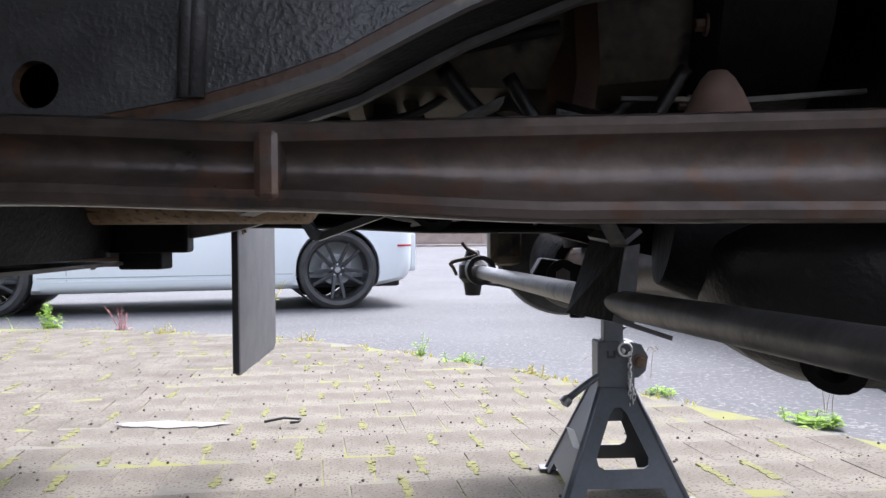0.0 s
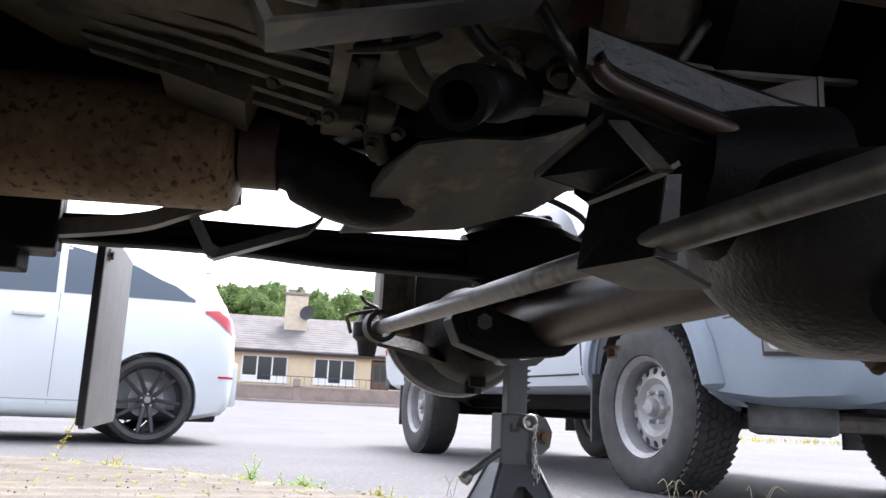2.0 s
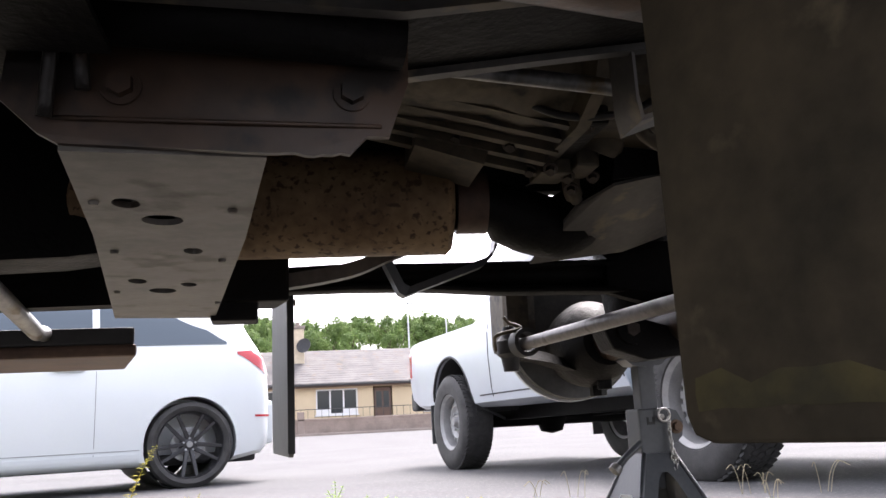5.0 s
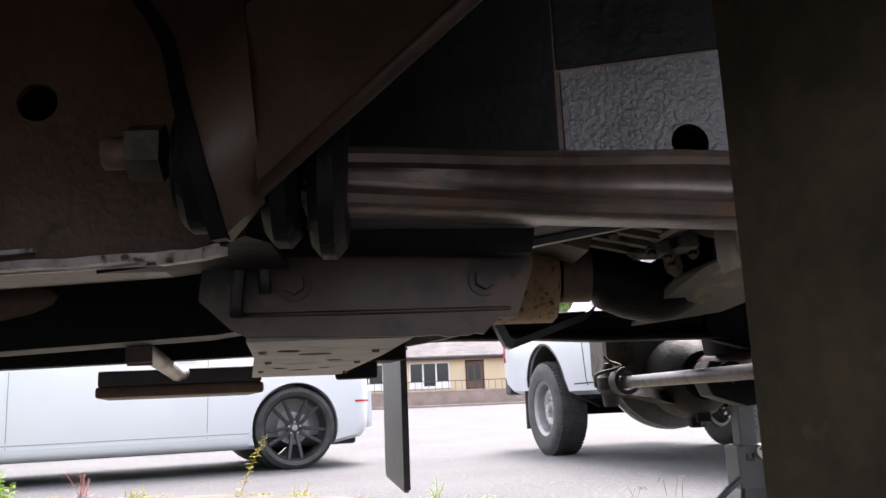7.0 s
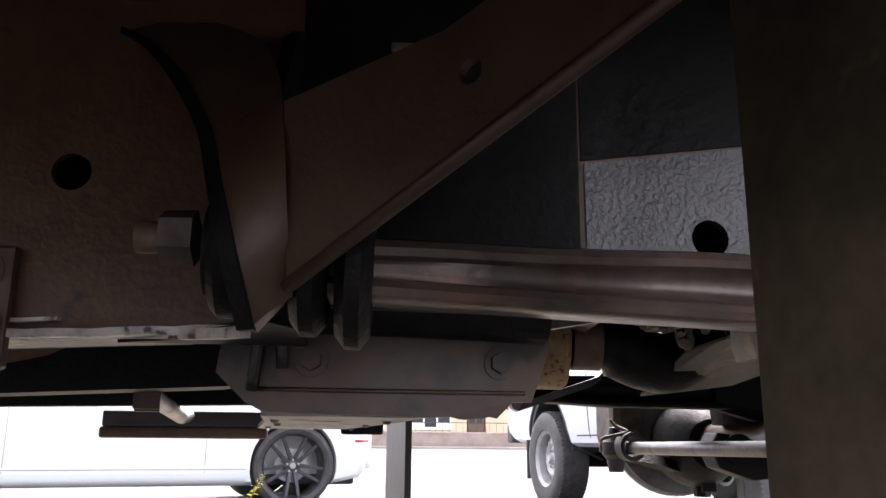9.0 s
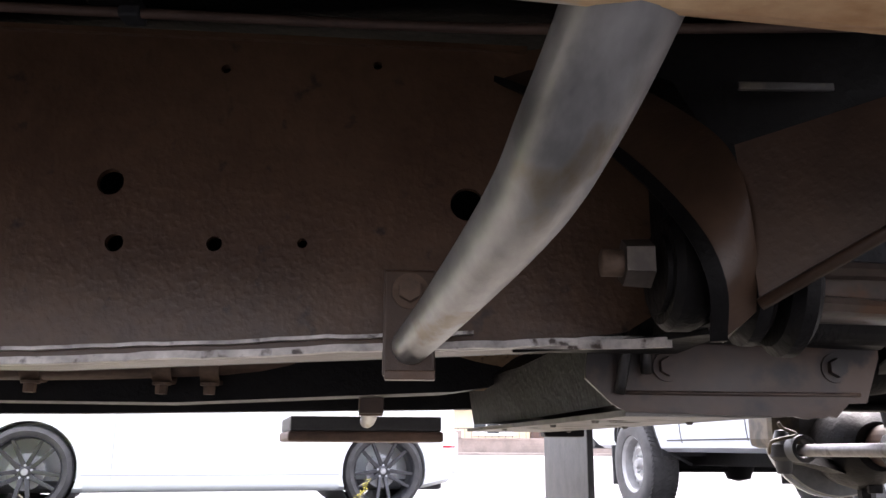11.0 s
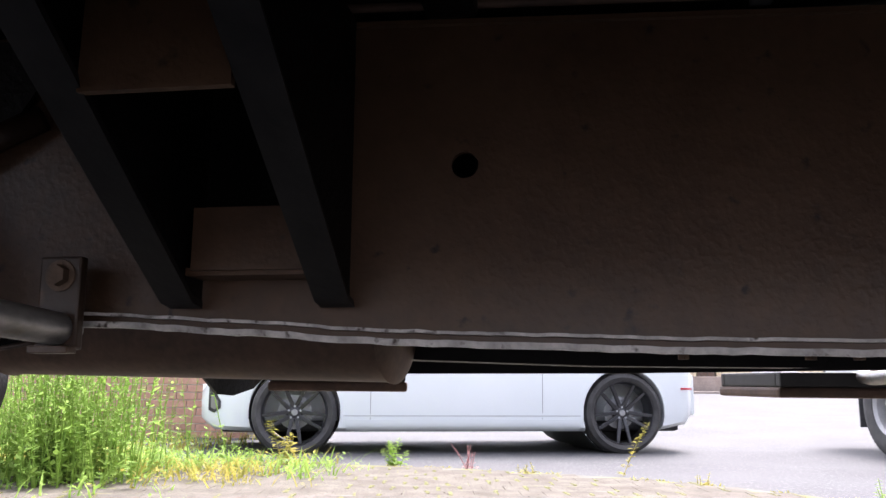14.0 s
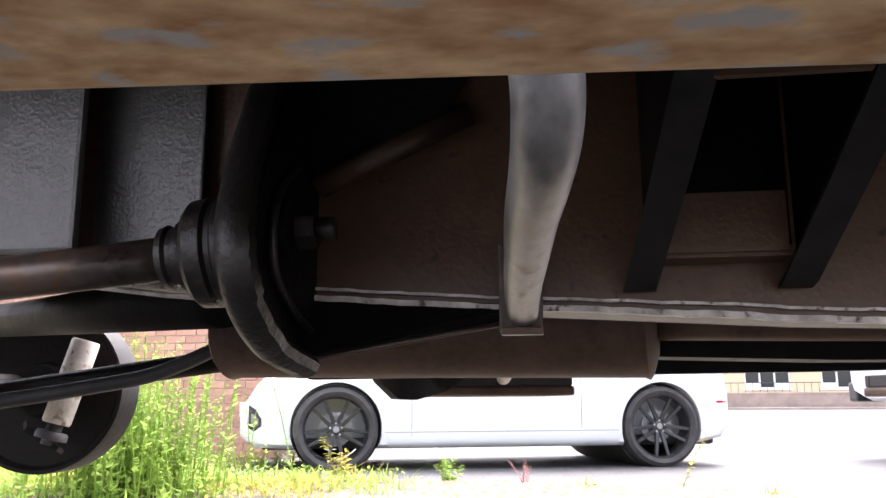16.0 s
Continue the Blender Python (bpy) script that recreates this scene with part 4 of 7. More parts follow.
def outrigger_front():
    """Slanting plate from the arm bracket out to the sill, with a hole."""
    low = [(-0.850, 0.203, 0.523), (-0.769, 0.133, 0.572), (-0.690, 0.066, 0.620), (-0.63, 0.015, 0.656)]
    high = [(-0.856, 0.205, 0.612), (-0.785, 0.147, 0.622), (-0.715, 0.088, 0.655), (-0.65, 0.032, 0.690)]
    n = Vector((0.6, 0.75, 0.1)) * 0.006
    bm = loft([[Vector(a), Vector(b), Vector(b) + n, Vector(a) + n] for a, b in zip(low, high)])
    c = Vector((-0.775, 0.139, 0.600))
    bm = cut(bm, [add_tube(bmesh.new(), [c - n * 6, c + n * 6], 0.0055, 16)])
    plate = part("front_outrigger", bm, RAILDARK, jeep, "brown steel outrigger plate with a hole")
    part("plate_lip", tube([Vector(p) + Vector((0, 0, -0.001)) for p in low], 0.0035, 8), RAILDARK, plate)


outrigger_front()

PLACE[0] = LEVEL
# near radius arm, an I-section forging


def arm_sections(n=60):
    out = []
    for i in range(n + 1):
        x = -0.795 + 0.83 * i / n
        zc = lerp_table([(-0.80, 0.4985), (-0.7, 0.499), (-0.5, 0.500), (-0.378, 0.4965), (-0.228, 0.4935), (0.05, 0.494)], x)
        h = lerp_table([(-0.80, 0.0165), (-0.7, 0.0185), (-0.52, 0.0225), (-0.378, 0.0228), (-0.228, 0.0275), (0.05, 0.030)], x)
        rec = lerp_table([(-0.74, 0.0), (-0.6, 0.006), (-0.4, 0.010), (-0.05, 0.012), (-0.02, 0.0)], x)
        w, b = 0.0195, 0.0062
        half = []
        for k in range(5):
            a = radians(-90 + 45 * k)
            half.append((w - b + b * math.cos(a), -h + b + b * math.sin(a)))
        m = 7
        for k in range(1, m):
            u = -1 + 2 * k / m
            half.append((w - b * 0.9 - rec * (1 - u * u) ** 0.6, (h - 2 * b) * u))
        for k in range(5):
            a = radians(-90 + 45 * k)
            half.append((w - b + b * math.cos(a), h - b + b * math.sin(a)))
        y = lerp_table([(-0.80, 0.148), (-0.6, 0.180), (-0.378, 0.213), (0.05, 0.215)], x)
        out.append([(x, y - p, zc + q) for p, q in half] + [(x, y + p, zc + q) for p, q in half[::-1]])
    return out


def radius_arm(mirror):
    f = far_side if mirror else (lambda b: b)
    # the far arm carries its shade as a near-black colour
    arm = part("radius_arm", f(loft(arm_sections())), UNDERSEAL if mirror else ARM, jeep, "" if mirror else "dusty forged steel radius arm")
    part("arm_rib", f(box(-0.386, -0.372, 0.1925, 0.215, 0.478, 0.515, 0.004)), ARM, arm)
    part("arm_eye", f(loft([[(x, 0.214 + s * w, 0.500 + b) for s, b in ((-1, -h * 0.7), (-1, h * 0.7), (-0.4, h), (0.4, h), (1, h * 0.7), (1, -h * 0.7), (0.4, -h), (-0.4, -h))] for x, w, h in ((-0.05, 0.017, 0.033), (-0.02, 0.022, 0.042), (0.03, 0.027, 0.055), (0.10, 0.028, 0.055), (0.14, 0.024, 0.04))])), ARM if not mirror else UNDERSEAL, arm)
    return arm


radius_arm(False)
part("bump_stop", lathe([(0.0, 0.034), (0.005, 0.033), (0.009, 0.029), (0.013, 0.022), (0.019, 0.008), (0.024, 0.004), (0.025, 0.0), (0.0, 0.0)], 24, pose(-0.139, 0.235, 0.516)), PIPE, jeep, "tan worn rubber bump stop")
radius_arm(True)

PLACE[0] = FRAME
# support tubes and short side steps


def side_step(x, mirror, dz=0.0, slant=0.045, tilt=0.0, rear=0.14, fore=0.155, bend=(), inner=-0.05, outer=-0.32, lift=0.0):
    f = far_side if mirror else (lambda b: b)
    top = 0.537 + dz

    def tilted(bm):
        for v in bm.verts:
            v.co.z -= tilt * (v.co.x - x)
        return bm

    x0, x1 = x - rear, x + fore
    # far boards take a darker brown than the near ones
    step = part("side_step", f(tilted(box(x0, x1, outer, inner, top, top + 0.020, 0.006))), PIPE if mirror else STEP, jeep, "short brown side step board" if mirror else "short muddy side step board")
    for y0, y1 in ((outer + 0.002, outer + 0.02), (inner - 0.02, inner - 0.002)):
        part("step_frame", f(tilted(box(x0 + 0.004, x1 - 0.004, y0, y1, top + 0.020, top + 0.048, 0.004))), PLASTIC, step)
    for a, b in ((x0 + 0.004, x0 + 0.02), (x1 - 0.02, x1 - 0.004)):
        part("step_end", f(tilted(box(a, b, outer + 0.02, inner - 0.02, top + 0.020, top + 0.048, 0.004))), PLASTIC, step)
    part("support_tube", f(tube(curve_points(list(bend) or [(x - 0.05, 0.350, 0.514), (x - 0.05 + slant * 0.5, 0.21, 0.517 + dz * 0.15), (x - 0.05 + slant, 0.05, 0.520 + dz * 0.3), (x - 0.05 + slant * 1.15, -0.01, 0.526 + dz * 0.4), (x - 0.05 + slant * 1.35, -0.05, 0.545 + dz * 0.6), (x - 0.05 + slant * 1.5, -0.10, 0.57 + dz)], 6), 0.0127, 20)), TUBE, step, "bent grey steel support tube")
    plate = part("tube_bracket", f(box(x - 0.068, x - 0.033, 0.344, 0.353, 0.494 + lift, 0.566 + lift, 0.002)), RAILDARK, step)
    part("bolt", f(bolt_mesh((x - 0.050, 0.345, 0.551 + lift), (0, -1, 0), 0.0085, 0.008)), BOLT, plate)
    part("bracket_flange", f(box(x - 0.066, x - 0.033, 0.333, 0.346, 0.491 + lift, 0.497 + lift, 0.001)), RAIL, plate)
    return step


side_step(-0.983, False, -0.006, 0.038, 0.085, 0.145, 0.165, (), -0.05, -0.19)
PLACE[0] = REAR
side_step(-2.018, False, -0.0085, 0.022, 0.03, 0.29, 0.160, [REAR.inverted() @ Vector(p) for p in ((-2.123, 0.225, 0.474), (-2.118, 0.10, 0.479), (-2.111, -0.01, 0.4835), (-2.105, -0.10, 0.4875), (-2.099, -0.165, 0.491), (-2.096, -0.200, 0.4965), (-2.095, -0.219, 0.508), (-2.096, -0.226, 0.526), (-2.097, -0.228, 0.560))], -0.125, -0.27, 0.018)
PLACE[0] = FRAME
side_step(-0.975, True, -0.08)
side_step(-1.98, True, -0.075)

PLACE[0] = LEVEL
# near mud flap and far mud flap


def mud_flap(x, y0, y1, z0, z1, material, label, lean=0.0):
    poly = [(y0, z1), (y0, z0 + 0.011), (y0 + math.copysign(0.003, y1 - y0), z0 + 0.003), (y0 + math.copysign(0.011, y1 - y0), z0), (y1 - math.copysign(0.02, y1 - y0), z0), (y1 - math.copysign(0.006, y1 - y0), z0 + 0.006), (y1, z0 + 0.02), (y1, z1)]
    bm = prism(poly, x - 0.004, x + 0.004, "x", 0.0015)
    for v in bm.verts:
        v.co.x += lean * (v.co.y - y0)
    ob = part("mud_flap", bm, material, jeep, label)
    return ob


flap_near = mud_flap(-0.556, 0.107, -0.27, 0.245, 0.74, MUDFLAP, "muddy olive rubber mud flap", -0.34)
rng = random.Random(14)
rows = []
for k in range(31):
    y = 0.100 - 0.36 * k / 30
    x = -0.556 - 0.34 * (y - 0.107) - 0.0044
    z, h = 0.2575 + rng.uniform(-0.001, 0.001), 0.011 + rng.uniform(-0.004, 0.004)
    rows.append([(x, y, z), (x - 0.0007, y, z + h * 0.5), (x, y, z + h)])
part("flap_moss", loft(rows), FLAPMOSS, flap_near, "mossy lower edge")
flap_far = mud_flap(-0.685, 1.197, 1.577, 0.217, 0.52, FLAP, "grey rubber mud flap hanging behind the axle", -0.068)
part("flap_bolt", bolt_mesh((-0.681, 1.232, 0.478), (1, 0, 0), 0.007, 0.006), BOLT, flap_far)
part("flap_strip", box(-0.691, -0.679, 1.189, 1.199, 0.223, 0.51, 0.002), PLASTIC, flap_far)

# gearbox crossmember with the skid plate
xm = part("crossmember", loft([[(xa, y, 0.434), (xb, y, 0.434), (xb + 0.01, y, 0.50), (xb - 0.02, y, 0.525), (xa + 0.02, y, 0.525), (xa - 0.01, y, 0.50)] for xa, xb, y in ((-0.828, -0.738, 0.294), (-0.862, -0.762, 0.70), (-0.915, -0.812, 0.98))]), UNDERSEAL, jeep, "dark bolted gearbox crossmember")


def ellipse(cx, cy, rx, ry):
    return prism([(cx + rx * math.cos(2 * math.pi * k / 18), cy + ry * math.sin(2 * math.pi * k / 18)) for k in range(18)], 0.39, 0.46, "z")


PUNCHED = ((-0.817, 0.403, 0.0098, 0.013), (-0.798, 0.451, 0.0155, 0.016), (-0.785, 0.562, 0.0085, 0.013), (-0.855, 0.708, 0.0093, 0.015), (-0.837, 0.770, 0.0145, 0.017), (-0.805, 0.733, 0.0085, 0.013))
skid = loft([[(xa, y, 0.4225), (xb, y + e, 0.4225), (xb, y + e, 0.4275), (xa, y, 0.4275)] for xa, xb, y, e in ((-0.836, -0.718, 0.292, 0.006), (-0.858, -0.737, 0.50, 0.01), (-0.926, -0.795, 0.985, 0.02))])
part("skid_plate", cut(skid, [ellipse(*h) for h in PUNCHED]), SKID, xm, "pale scraped plate with drilled holes")
for k, (x, y) in enumerate(((-0.838, 0.40), (-0.744, 0.42), (-0.852, 0.56), (-0.762, 0.60), (-0.886, 0.77), (-0.782, 0.86))):
    part("rivet", lathe([(0.0, 0.0), (0.004, 0.0), (0.003, 0.0025), (0.0, 0.003)], 10, along((x, y, 0.4225), (x, y, 0.3))), SKID, xm)
rng = random.Random(12)
lower = [(-0.836, 0.426), (-0.78, 0.4245), (-0.718, 0.4225)] + [(-0.712 + 0.0055 * k, 0.4225 + rng.uniform(-0.0012, 0.0016)) for k in range(8)] + [(-0.668, 0.4225)]
flange = prism([(-0.868, 0.452), (-0.847, 0.432)] + lower + [(-0.657, 0.434), (-0.643, 0.434), (-0.637, 0.451), (-0.630, 0.470), (-0.628, 0.530), (-0.860, 0.530)], 0.287, 0.292)
for v in flange.verts:
    v.co.y += 0.10 * max(0.0, 0.441 - v.co.z)
part("side_flange", flange, GRIME, xm, "oily brown bolted flange")
part("flange_crease", tube([(-0.84, 0.287, 0.441), (-0.74, 0.2865, 0.4405), (-0.648, 0.287, 0.4405)], 0.0016, 8), GRIME, xm)
for x in (-0.802, -0.666):
    part("bolt", bolt_mesh((x, 0.287, 0.4615), (0, -1, 0), 0.0080, 0.007), GRIME, xm)
    part("washer", lathe([(0.0075, 0.0), (0.0118, 0.0), (0.0118, 0.002), (0.0075, 0.002)], 22, along((x, 0.2872, 0.4615), (x, 0.2, 0.4615)), closed=True), GRIME, xm)
part("end_plate", box(-0.80, -0.735, 0.98, 1.03, 0.415, 0.50, 0.004), UNDERSEAL, xm)
part("hanging_strap", tube(curve_points([(-0.842, 0.283, 0.440), (-0.838, 0.274, 0.470), (-0.834, 0.270, 0.492), (-0.824, 0.270, 0.494), (-0.821, 0.278, 0.455)], 4), 0.0045, 8), WETBLACK, xm)
part("cross_tube", tube([(-0.835, 0.262, 0.497), (-0.74, 0.268, 0.496), (-0.635, 0.275, 0.494)], 0.019, 20), UNDERSEAL, xm)

# silencers and exhaust
sil = part("silencer", lathe([(0.0, 0.08), (0.045, 0.08), (0.066, 0.084), (0.071, 0.09), (0.0705, 0.096), (0.0705, 0.545), (0.071, 0.551), (0.064, 0.558), (0.044, 0.562), (0.0, 0.562)], 40, along((-1.035, 0.905, 0.553), (-0.473, 0.84, 0.549))), RUST, jeep, "rust-speckled exhaust silencer")
part("rear_cone", lathe([(0.0, 0.0), (0.026, 0.0), (0.03, 0.02), (0.058, 0.07), (0.062, 0.082), (0.0, 0.082)], 32, along((-1.035, 0.905, 0.553), (-0.473, 0.84, 0.549))), PIPE, sil)
part("front_pipe", tube(curve_points([(-0.475, 0.84, 0.549), (-0.42, 0.845, 0.545), (-0.36, 0.86, 0.525), (-0.31, 0.87, 0.525), (-0.25, 0.86, 0.57), (-0.2, 0.83, 0.66)], 6), [0.036] * 8 + [0.044] * 23, 20), UNDERSEAL, sil)
part("pipe_collar", lathe([(0.0, 0.0), (0.043, 0.0), (0.043, 0.04), (0.0, 0.04)], 28, along((-0.472, 0.84, 0.549), (-0.3, 0.82, 0.546))), PIPE, sil)
PLACE[0] = FRAME
part("middle_pipe", tube(curve_points([(-1.055, 0.955, 0.588), (-1.2, 0.91, 0.570), (-1.5, 0.86, 0.552), (-1.89, 0.83, 0.555)], 6), 0.024, 16), PIPE, sil)
sil2 = part("rear_silencer", lathe([(0.0, 0.0), (0.045, 0.0), (0.072, 0.008), (0.078, 0.012), (0.075, 0.02), (0.075, 0.66), (0.078, 0.668), (0.072, 0.674), (0.0, 0.68)], 40, along((-1.885, 0.83, 0.555), (-2.57, 0.95, 0.565))), PIPE, jeep, "brown rear silencer drum")
part("tail_pipe", tube(curve_points([(-2.56, 0.95, 0.545), (-2.66, 0.93, 0.50), (-2.75, 0.90, 0.478), (-2.95, 0.84, 0.445), (-3.3, 0.75, 0.40)], 6), 0.012, 14), PLASTIC, sil2)
for x, y in ((-1.52, 0.86), (-1.36, 0.875), (-1.30, 0.88)):
    c = part("pipe_clamp", lathe([(0.024, -0.012), (0.028, -0.012), (0.028, 0.012), (0.024, 0.012)], 20, along((x, y, 0.553), (x + 1, y + 0.06, 0.553)), closed=True), BOLT, sil)
    part("clamp_nut", bolt_mesh((x, y - 0.01, 0.527), (0, 0, -1), 0.008, 0.014), BOLT, c)

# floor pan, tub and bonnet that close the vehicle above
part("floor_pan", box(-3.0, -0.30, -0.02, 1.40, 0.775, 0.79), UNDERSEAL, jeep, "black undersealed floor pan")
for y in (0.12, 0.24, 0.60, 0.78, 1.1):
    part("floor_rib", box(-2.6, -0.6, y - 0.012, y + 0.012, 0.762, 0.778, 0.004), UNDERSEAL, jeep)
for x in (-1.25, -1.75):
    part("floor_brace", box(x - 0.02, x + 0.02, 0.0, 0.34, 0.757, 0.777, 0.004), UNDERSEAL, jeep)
part("body_tub", box(-3.9, -0.52, -0.14, 1.49, 0.80, 1.9, 0.05), STAND, jeep)
# near sill, out of view; its low edge is set to shade the rail top
part("sill", box(-2.40, -0.60, -0.075, -0.045, 0.594, 0.81, 0.006), STAND, jeep)
PLACE[0] = LEVEL
part("sill", loft([[(x, 1.13, z), (x, 1.17, z), (x, 1.17, 0.80), (x, 1.13, 0.80)] for x, z in ((-2.6, 0.446), (-1.6, 0.452), (-0.735, 0.468))]), UNDERSEAL, jeep)
PLACE[0] = LEVEL
part("bonnet", box(-0.52, 1.05, -0.12, 1.45, 1.0, 1.2, 0.05), STAND, jeep)
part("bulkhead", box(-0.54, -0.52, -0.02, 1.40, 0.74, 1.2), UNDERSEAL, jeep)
# near one hangs lower, out of view, to block light from above
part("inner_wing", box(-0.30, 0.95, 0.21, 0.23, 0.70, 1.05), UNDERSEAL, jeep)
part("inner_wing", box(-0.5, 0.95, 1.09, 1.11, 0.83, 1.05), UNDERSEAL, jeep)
part("wing", box(-0.56, 1.0, -0.20, -0.15, 0.90, 1.2, 0.02), STAND, jeep)
part("wing", far_side(box(-0.56, 1.0, -0.20, -0.15, 0.90, 1.2, 0.02)), STAND, jeep)
part("front_bumper", box(0.95, 1.05, -0.1, 1.42, 0.60, 0.76, 0.01), UNDERSEAL, jeep)
part("radiator_panel", box(0.85, 0.88, 0.2, 1.15, 0.62, 1.1), UNDERSEAL, jeep)
PLACE[0] = FRAME
part("rear_panel", box(-3.9, -3.86, -0.1, 1.45, 0.62, 1.0), UNDERSEAL, jeep)
part("wheel_box", box(-3.0, -2.45, 0.44, 0.90, 0.70, 0.80, 0.02), UNDERSEAL, jeep)

# outrigger on the near rail


def outrigger():
    rig = part("outrigger", prism([(-1.958, 0.562), (-1.852, 0.562), (-1.852, 0.568), (-1.958, 0.568)], 0.325, 0.356), RAIL, jeep, "welded box outrigger")
    for x, b in ((-1.966, -1.944), (-1.845, -1.830)):
        part("side_plate", loft([[(xx - 0.013, y, z), (xx + 0.013, y, z), (xx + 0.011, y + 0.004, z + 0.006), (xx - 0.011, y + 0.004, z + 0.006)] for xx, y, z in ((x, 0.352, 0.540), (x, 0.335, 0.543), (x + (b - x) * 0.5, 0.23, 0.598), (b, 0.11, 0.664), (b + 0.005, 0.0, 0.735))]), LEGBLACK, rig)
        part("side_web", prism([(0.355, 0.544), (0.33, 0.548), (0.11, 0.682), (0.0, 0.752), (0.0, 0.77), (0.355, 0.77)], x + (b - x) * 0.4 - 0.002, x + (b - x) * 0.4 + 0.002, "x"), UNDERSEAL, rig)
    part("end_plate", prism([(-1.937, 0.640), (-1.848, 0.640), (-1.846, 0.76), (-1.935, 0.76)], 0.150, 0.156), RAIL, rig)
    part("lower_plate", prism([(-1.948, 0.565), (-1.856, 0.565), (-1.856, 0.612), (-1.948, 0.612)], 0.318, 0.323), RAIL, rig)
    # added black sheet for the deep shadow between the legs
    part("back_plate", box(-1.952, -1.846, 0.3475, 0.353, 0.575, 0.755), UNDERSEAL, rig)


PLACE[0] = OUTRIG
outrigger()

# rear trailing link and its bracket


def rear_link():
    """The hooped bracket of the near trailing link, with its rubber bush and the link."""
    hoop = curve_points([(-2.338, 0.20, 0.745), (-2.350, 0.14, 0.674), (-2.352, 0.115, 0.626), (-2.348, 0.080, 0.572), (-2.338, 0.046, 0.525), (-2.334, 0.045, 0.490), (-2.336, 0.075, 0.463), (-2.336, 0.130, 0.440), (-2.327, 0.185, 0.428)], 6)
    rng = random.Random(41)
    rings = []
    for i, p in enumerate(hoop):
        d = (hoop[min(i + 1, len(hoop) - 1)] - hoop[max(i - 1, 0)]).normalized()
        out = Vector((0, d.z, -d.y)) if d.z < 0 else Vector((0, -d.z, d.y))
        out = out if out.y < 0 or out.z < 0 else -out
        w = 0.030 + rng.uniform(-0.0012, 0.0012)
        rings.append([p + Vector((a * w, 0, 0)) + out * b for a, b in ((0.0, 0.0), (0.10, 0.006), (0.35, 0.0105), (0.70, 0.0105), (0.95, 0.006), (1.03, -0.002), (0.9, -0.008), (0.1, -0.008))])
    br = part("link_bracket", loft(rings), WETBLACK, jeep, "oily black trailing link bracket")
    part("bracket_web", prism([(0.238, 0.43), (0.185, 0.434), (0.135, 0.446), (0.085, 0.468), (0.055, 0.492), (0.056, 0.524), (0.088, 0.570), (0.122, 0.625), (0.147, 0.674), (0.20, 0.742), (0.238, 0.745)], -2.324, -2.318, "x"), UNDERSEAL, br)
    part("web_rib", tube(curve_points([(-2.314, 0.21, 0.46), (-2.313, 0.15, 0.475), (-2.313, 0.105, 0.505), (-2.314, 0.11, 0.56), (-2.315, 0.16, 0.60)], 5), 0.004, 8), WETBLACK, br)
    part("bracket_floor", plate_quad(((-2.330, 0.188, 0.431), (-2.118, 0.222, 0.470), (-2.118, 0.238, 0.481), (-2.340, 0.238, 0.492)), 0.004), UNDERSEAL, br)
    part("floor_edge", tube([(-2.330, 0.186, 0.430), (-2.118, 0.220, 0.469)], 0.0022, 8), ARM, br)
    part("bracket_flank", plate_quad(((-2.325, 0.225, 0.60), (-2.20, 0.232, 0.655), (-2.15, 0.236, 0.74), (-2.325, 0.215, 0.74)), 0.005), UNDERSEAL, br)
    part("brace", tube([(-2.31, 0.205, 0.592), (-2.24, 0.22, 0.632), (-2.17, 0.232, 0.668)], 0.012, 10), RAILDARK, br)
    part("washer", lathe([(0.0, 0.0), (0.027, 0.0), (0.027, 0.005), (0.0, 0.005)], 26, along((-2.317, 0.146, 0.540), (-2.2, 0.150, 0.545))), UNDERSEAL, br)
    part("nut", bolt_mesh((-2.312, 0.146, 0.540), (1, 0.04, 0.04), 0.0175, 0.020, False), WETBLACK, br)
    part("stud", tube([(-2.294, 0.147, 0.541), (-2.276, 0.148, 0.542)], 0.010, 14), WETBLACK, br)
    axis = ((-2.345, 0.146, 0.526), (-2.70, 0.130, 0.494))
    part("bush_sleeve", lathe([(0.0, 0.0), (0.043, 0.0), (0.047, 0.005), (0.047, 0.022), (0.0435, 0.025), (0.0435, 0.029), (0.047, 0.032), (0.046, 0.046), (0.041, 0.051), (0.0, 0.053)], 36, along(*axis)), WETBLACK, br)
    part("collar", lathe([(0.0, 0.050), (0.028, 0.050), (0.030, 0.054), (0.030, 0.061), (0.025, 0.063), (0.025, 0.069), (0.028, 0.072), (0.026, 0.078), (0.0, 0.080)], 30, along(*axis)), WETBLACK, br)
    part("trailing_link", tube([(-2.415, 0.143, 0.5195), (-2.55, 0.136, 0.506), (-2.8, 0.122, 0.484), (-3.25, 0.10, 0.445)], 0.0190, 24), ARM, br)
    for z in (0.4925, 0.5005):
        part("seam_lip", tube([(-2.352, 0.237, z - 0.003), (-2.47, 0.240, z + 0.009), (-2.66, 0.244, z + 0.034)], 0.0028, 8), LIP, near_rail, "scraped pale weld lip")
    PLACE[0] = REAR
    part("spring_hanger", box(-2.445, -2.345, 0.349, 0.354, 0.56, 0.80, 0.002), SEALED, jeep)
    part("chassis_panel", box(-2.9, -2.432, 0.30, 0.31, 0.58, 0.80, 0.004), SEALED, jeep, "dusty grey chassis side panel")
    part("far_link", far_side(tube([(-2.2, 0.24, 0.575), (-3.1, 0.16, 0.47)], 0.021, 14)), UNDERSEAL, jeep)


PLACE[0] = LEVEL
rear_link()
PLACE[0] = FRAME

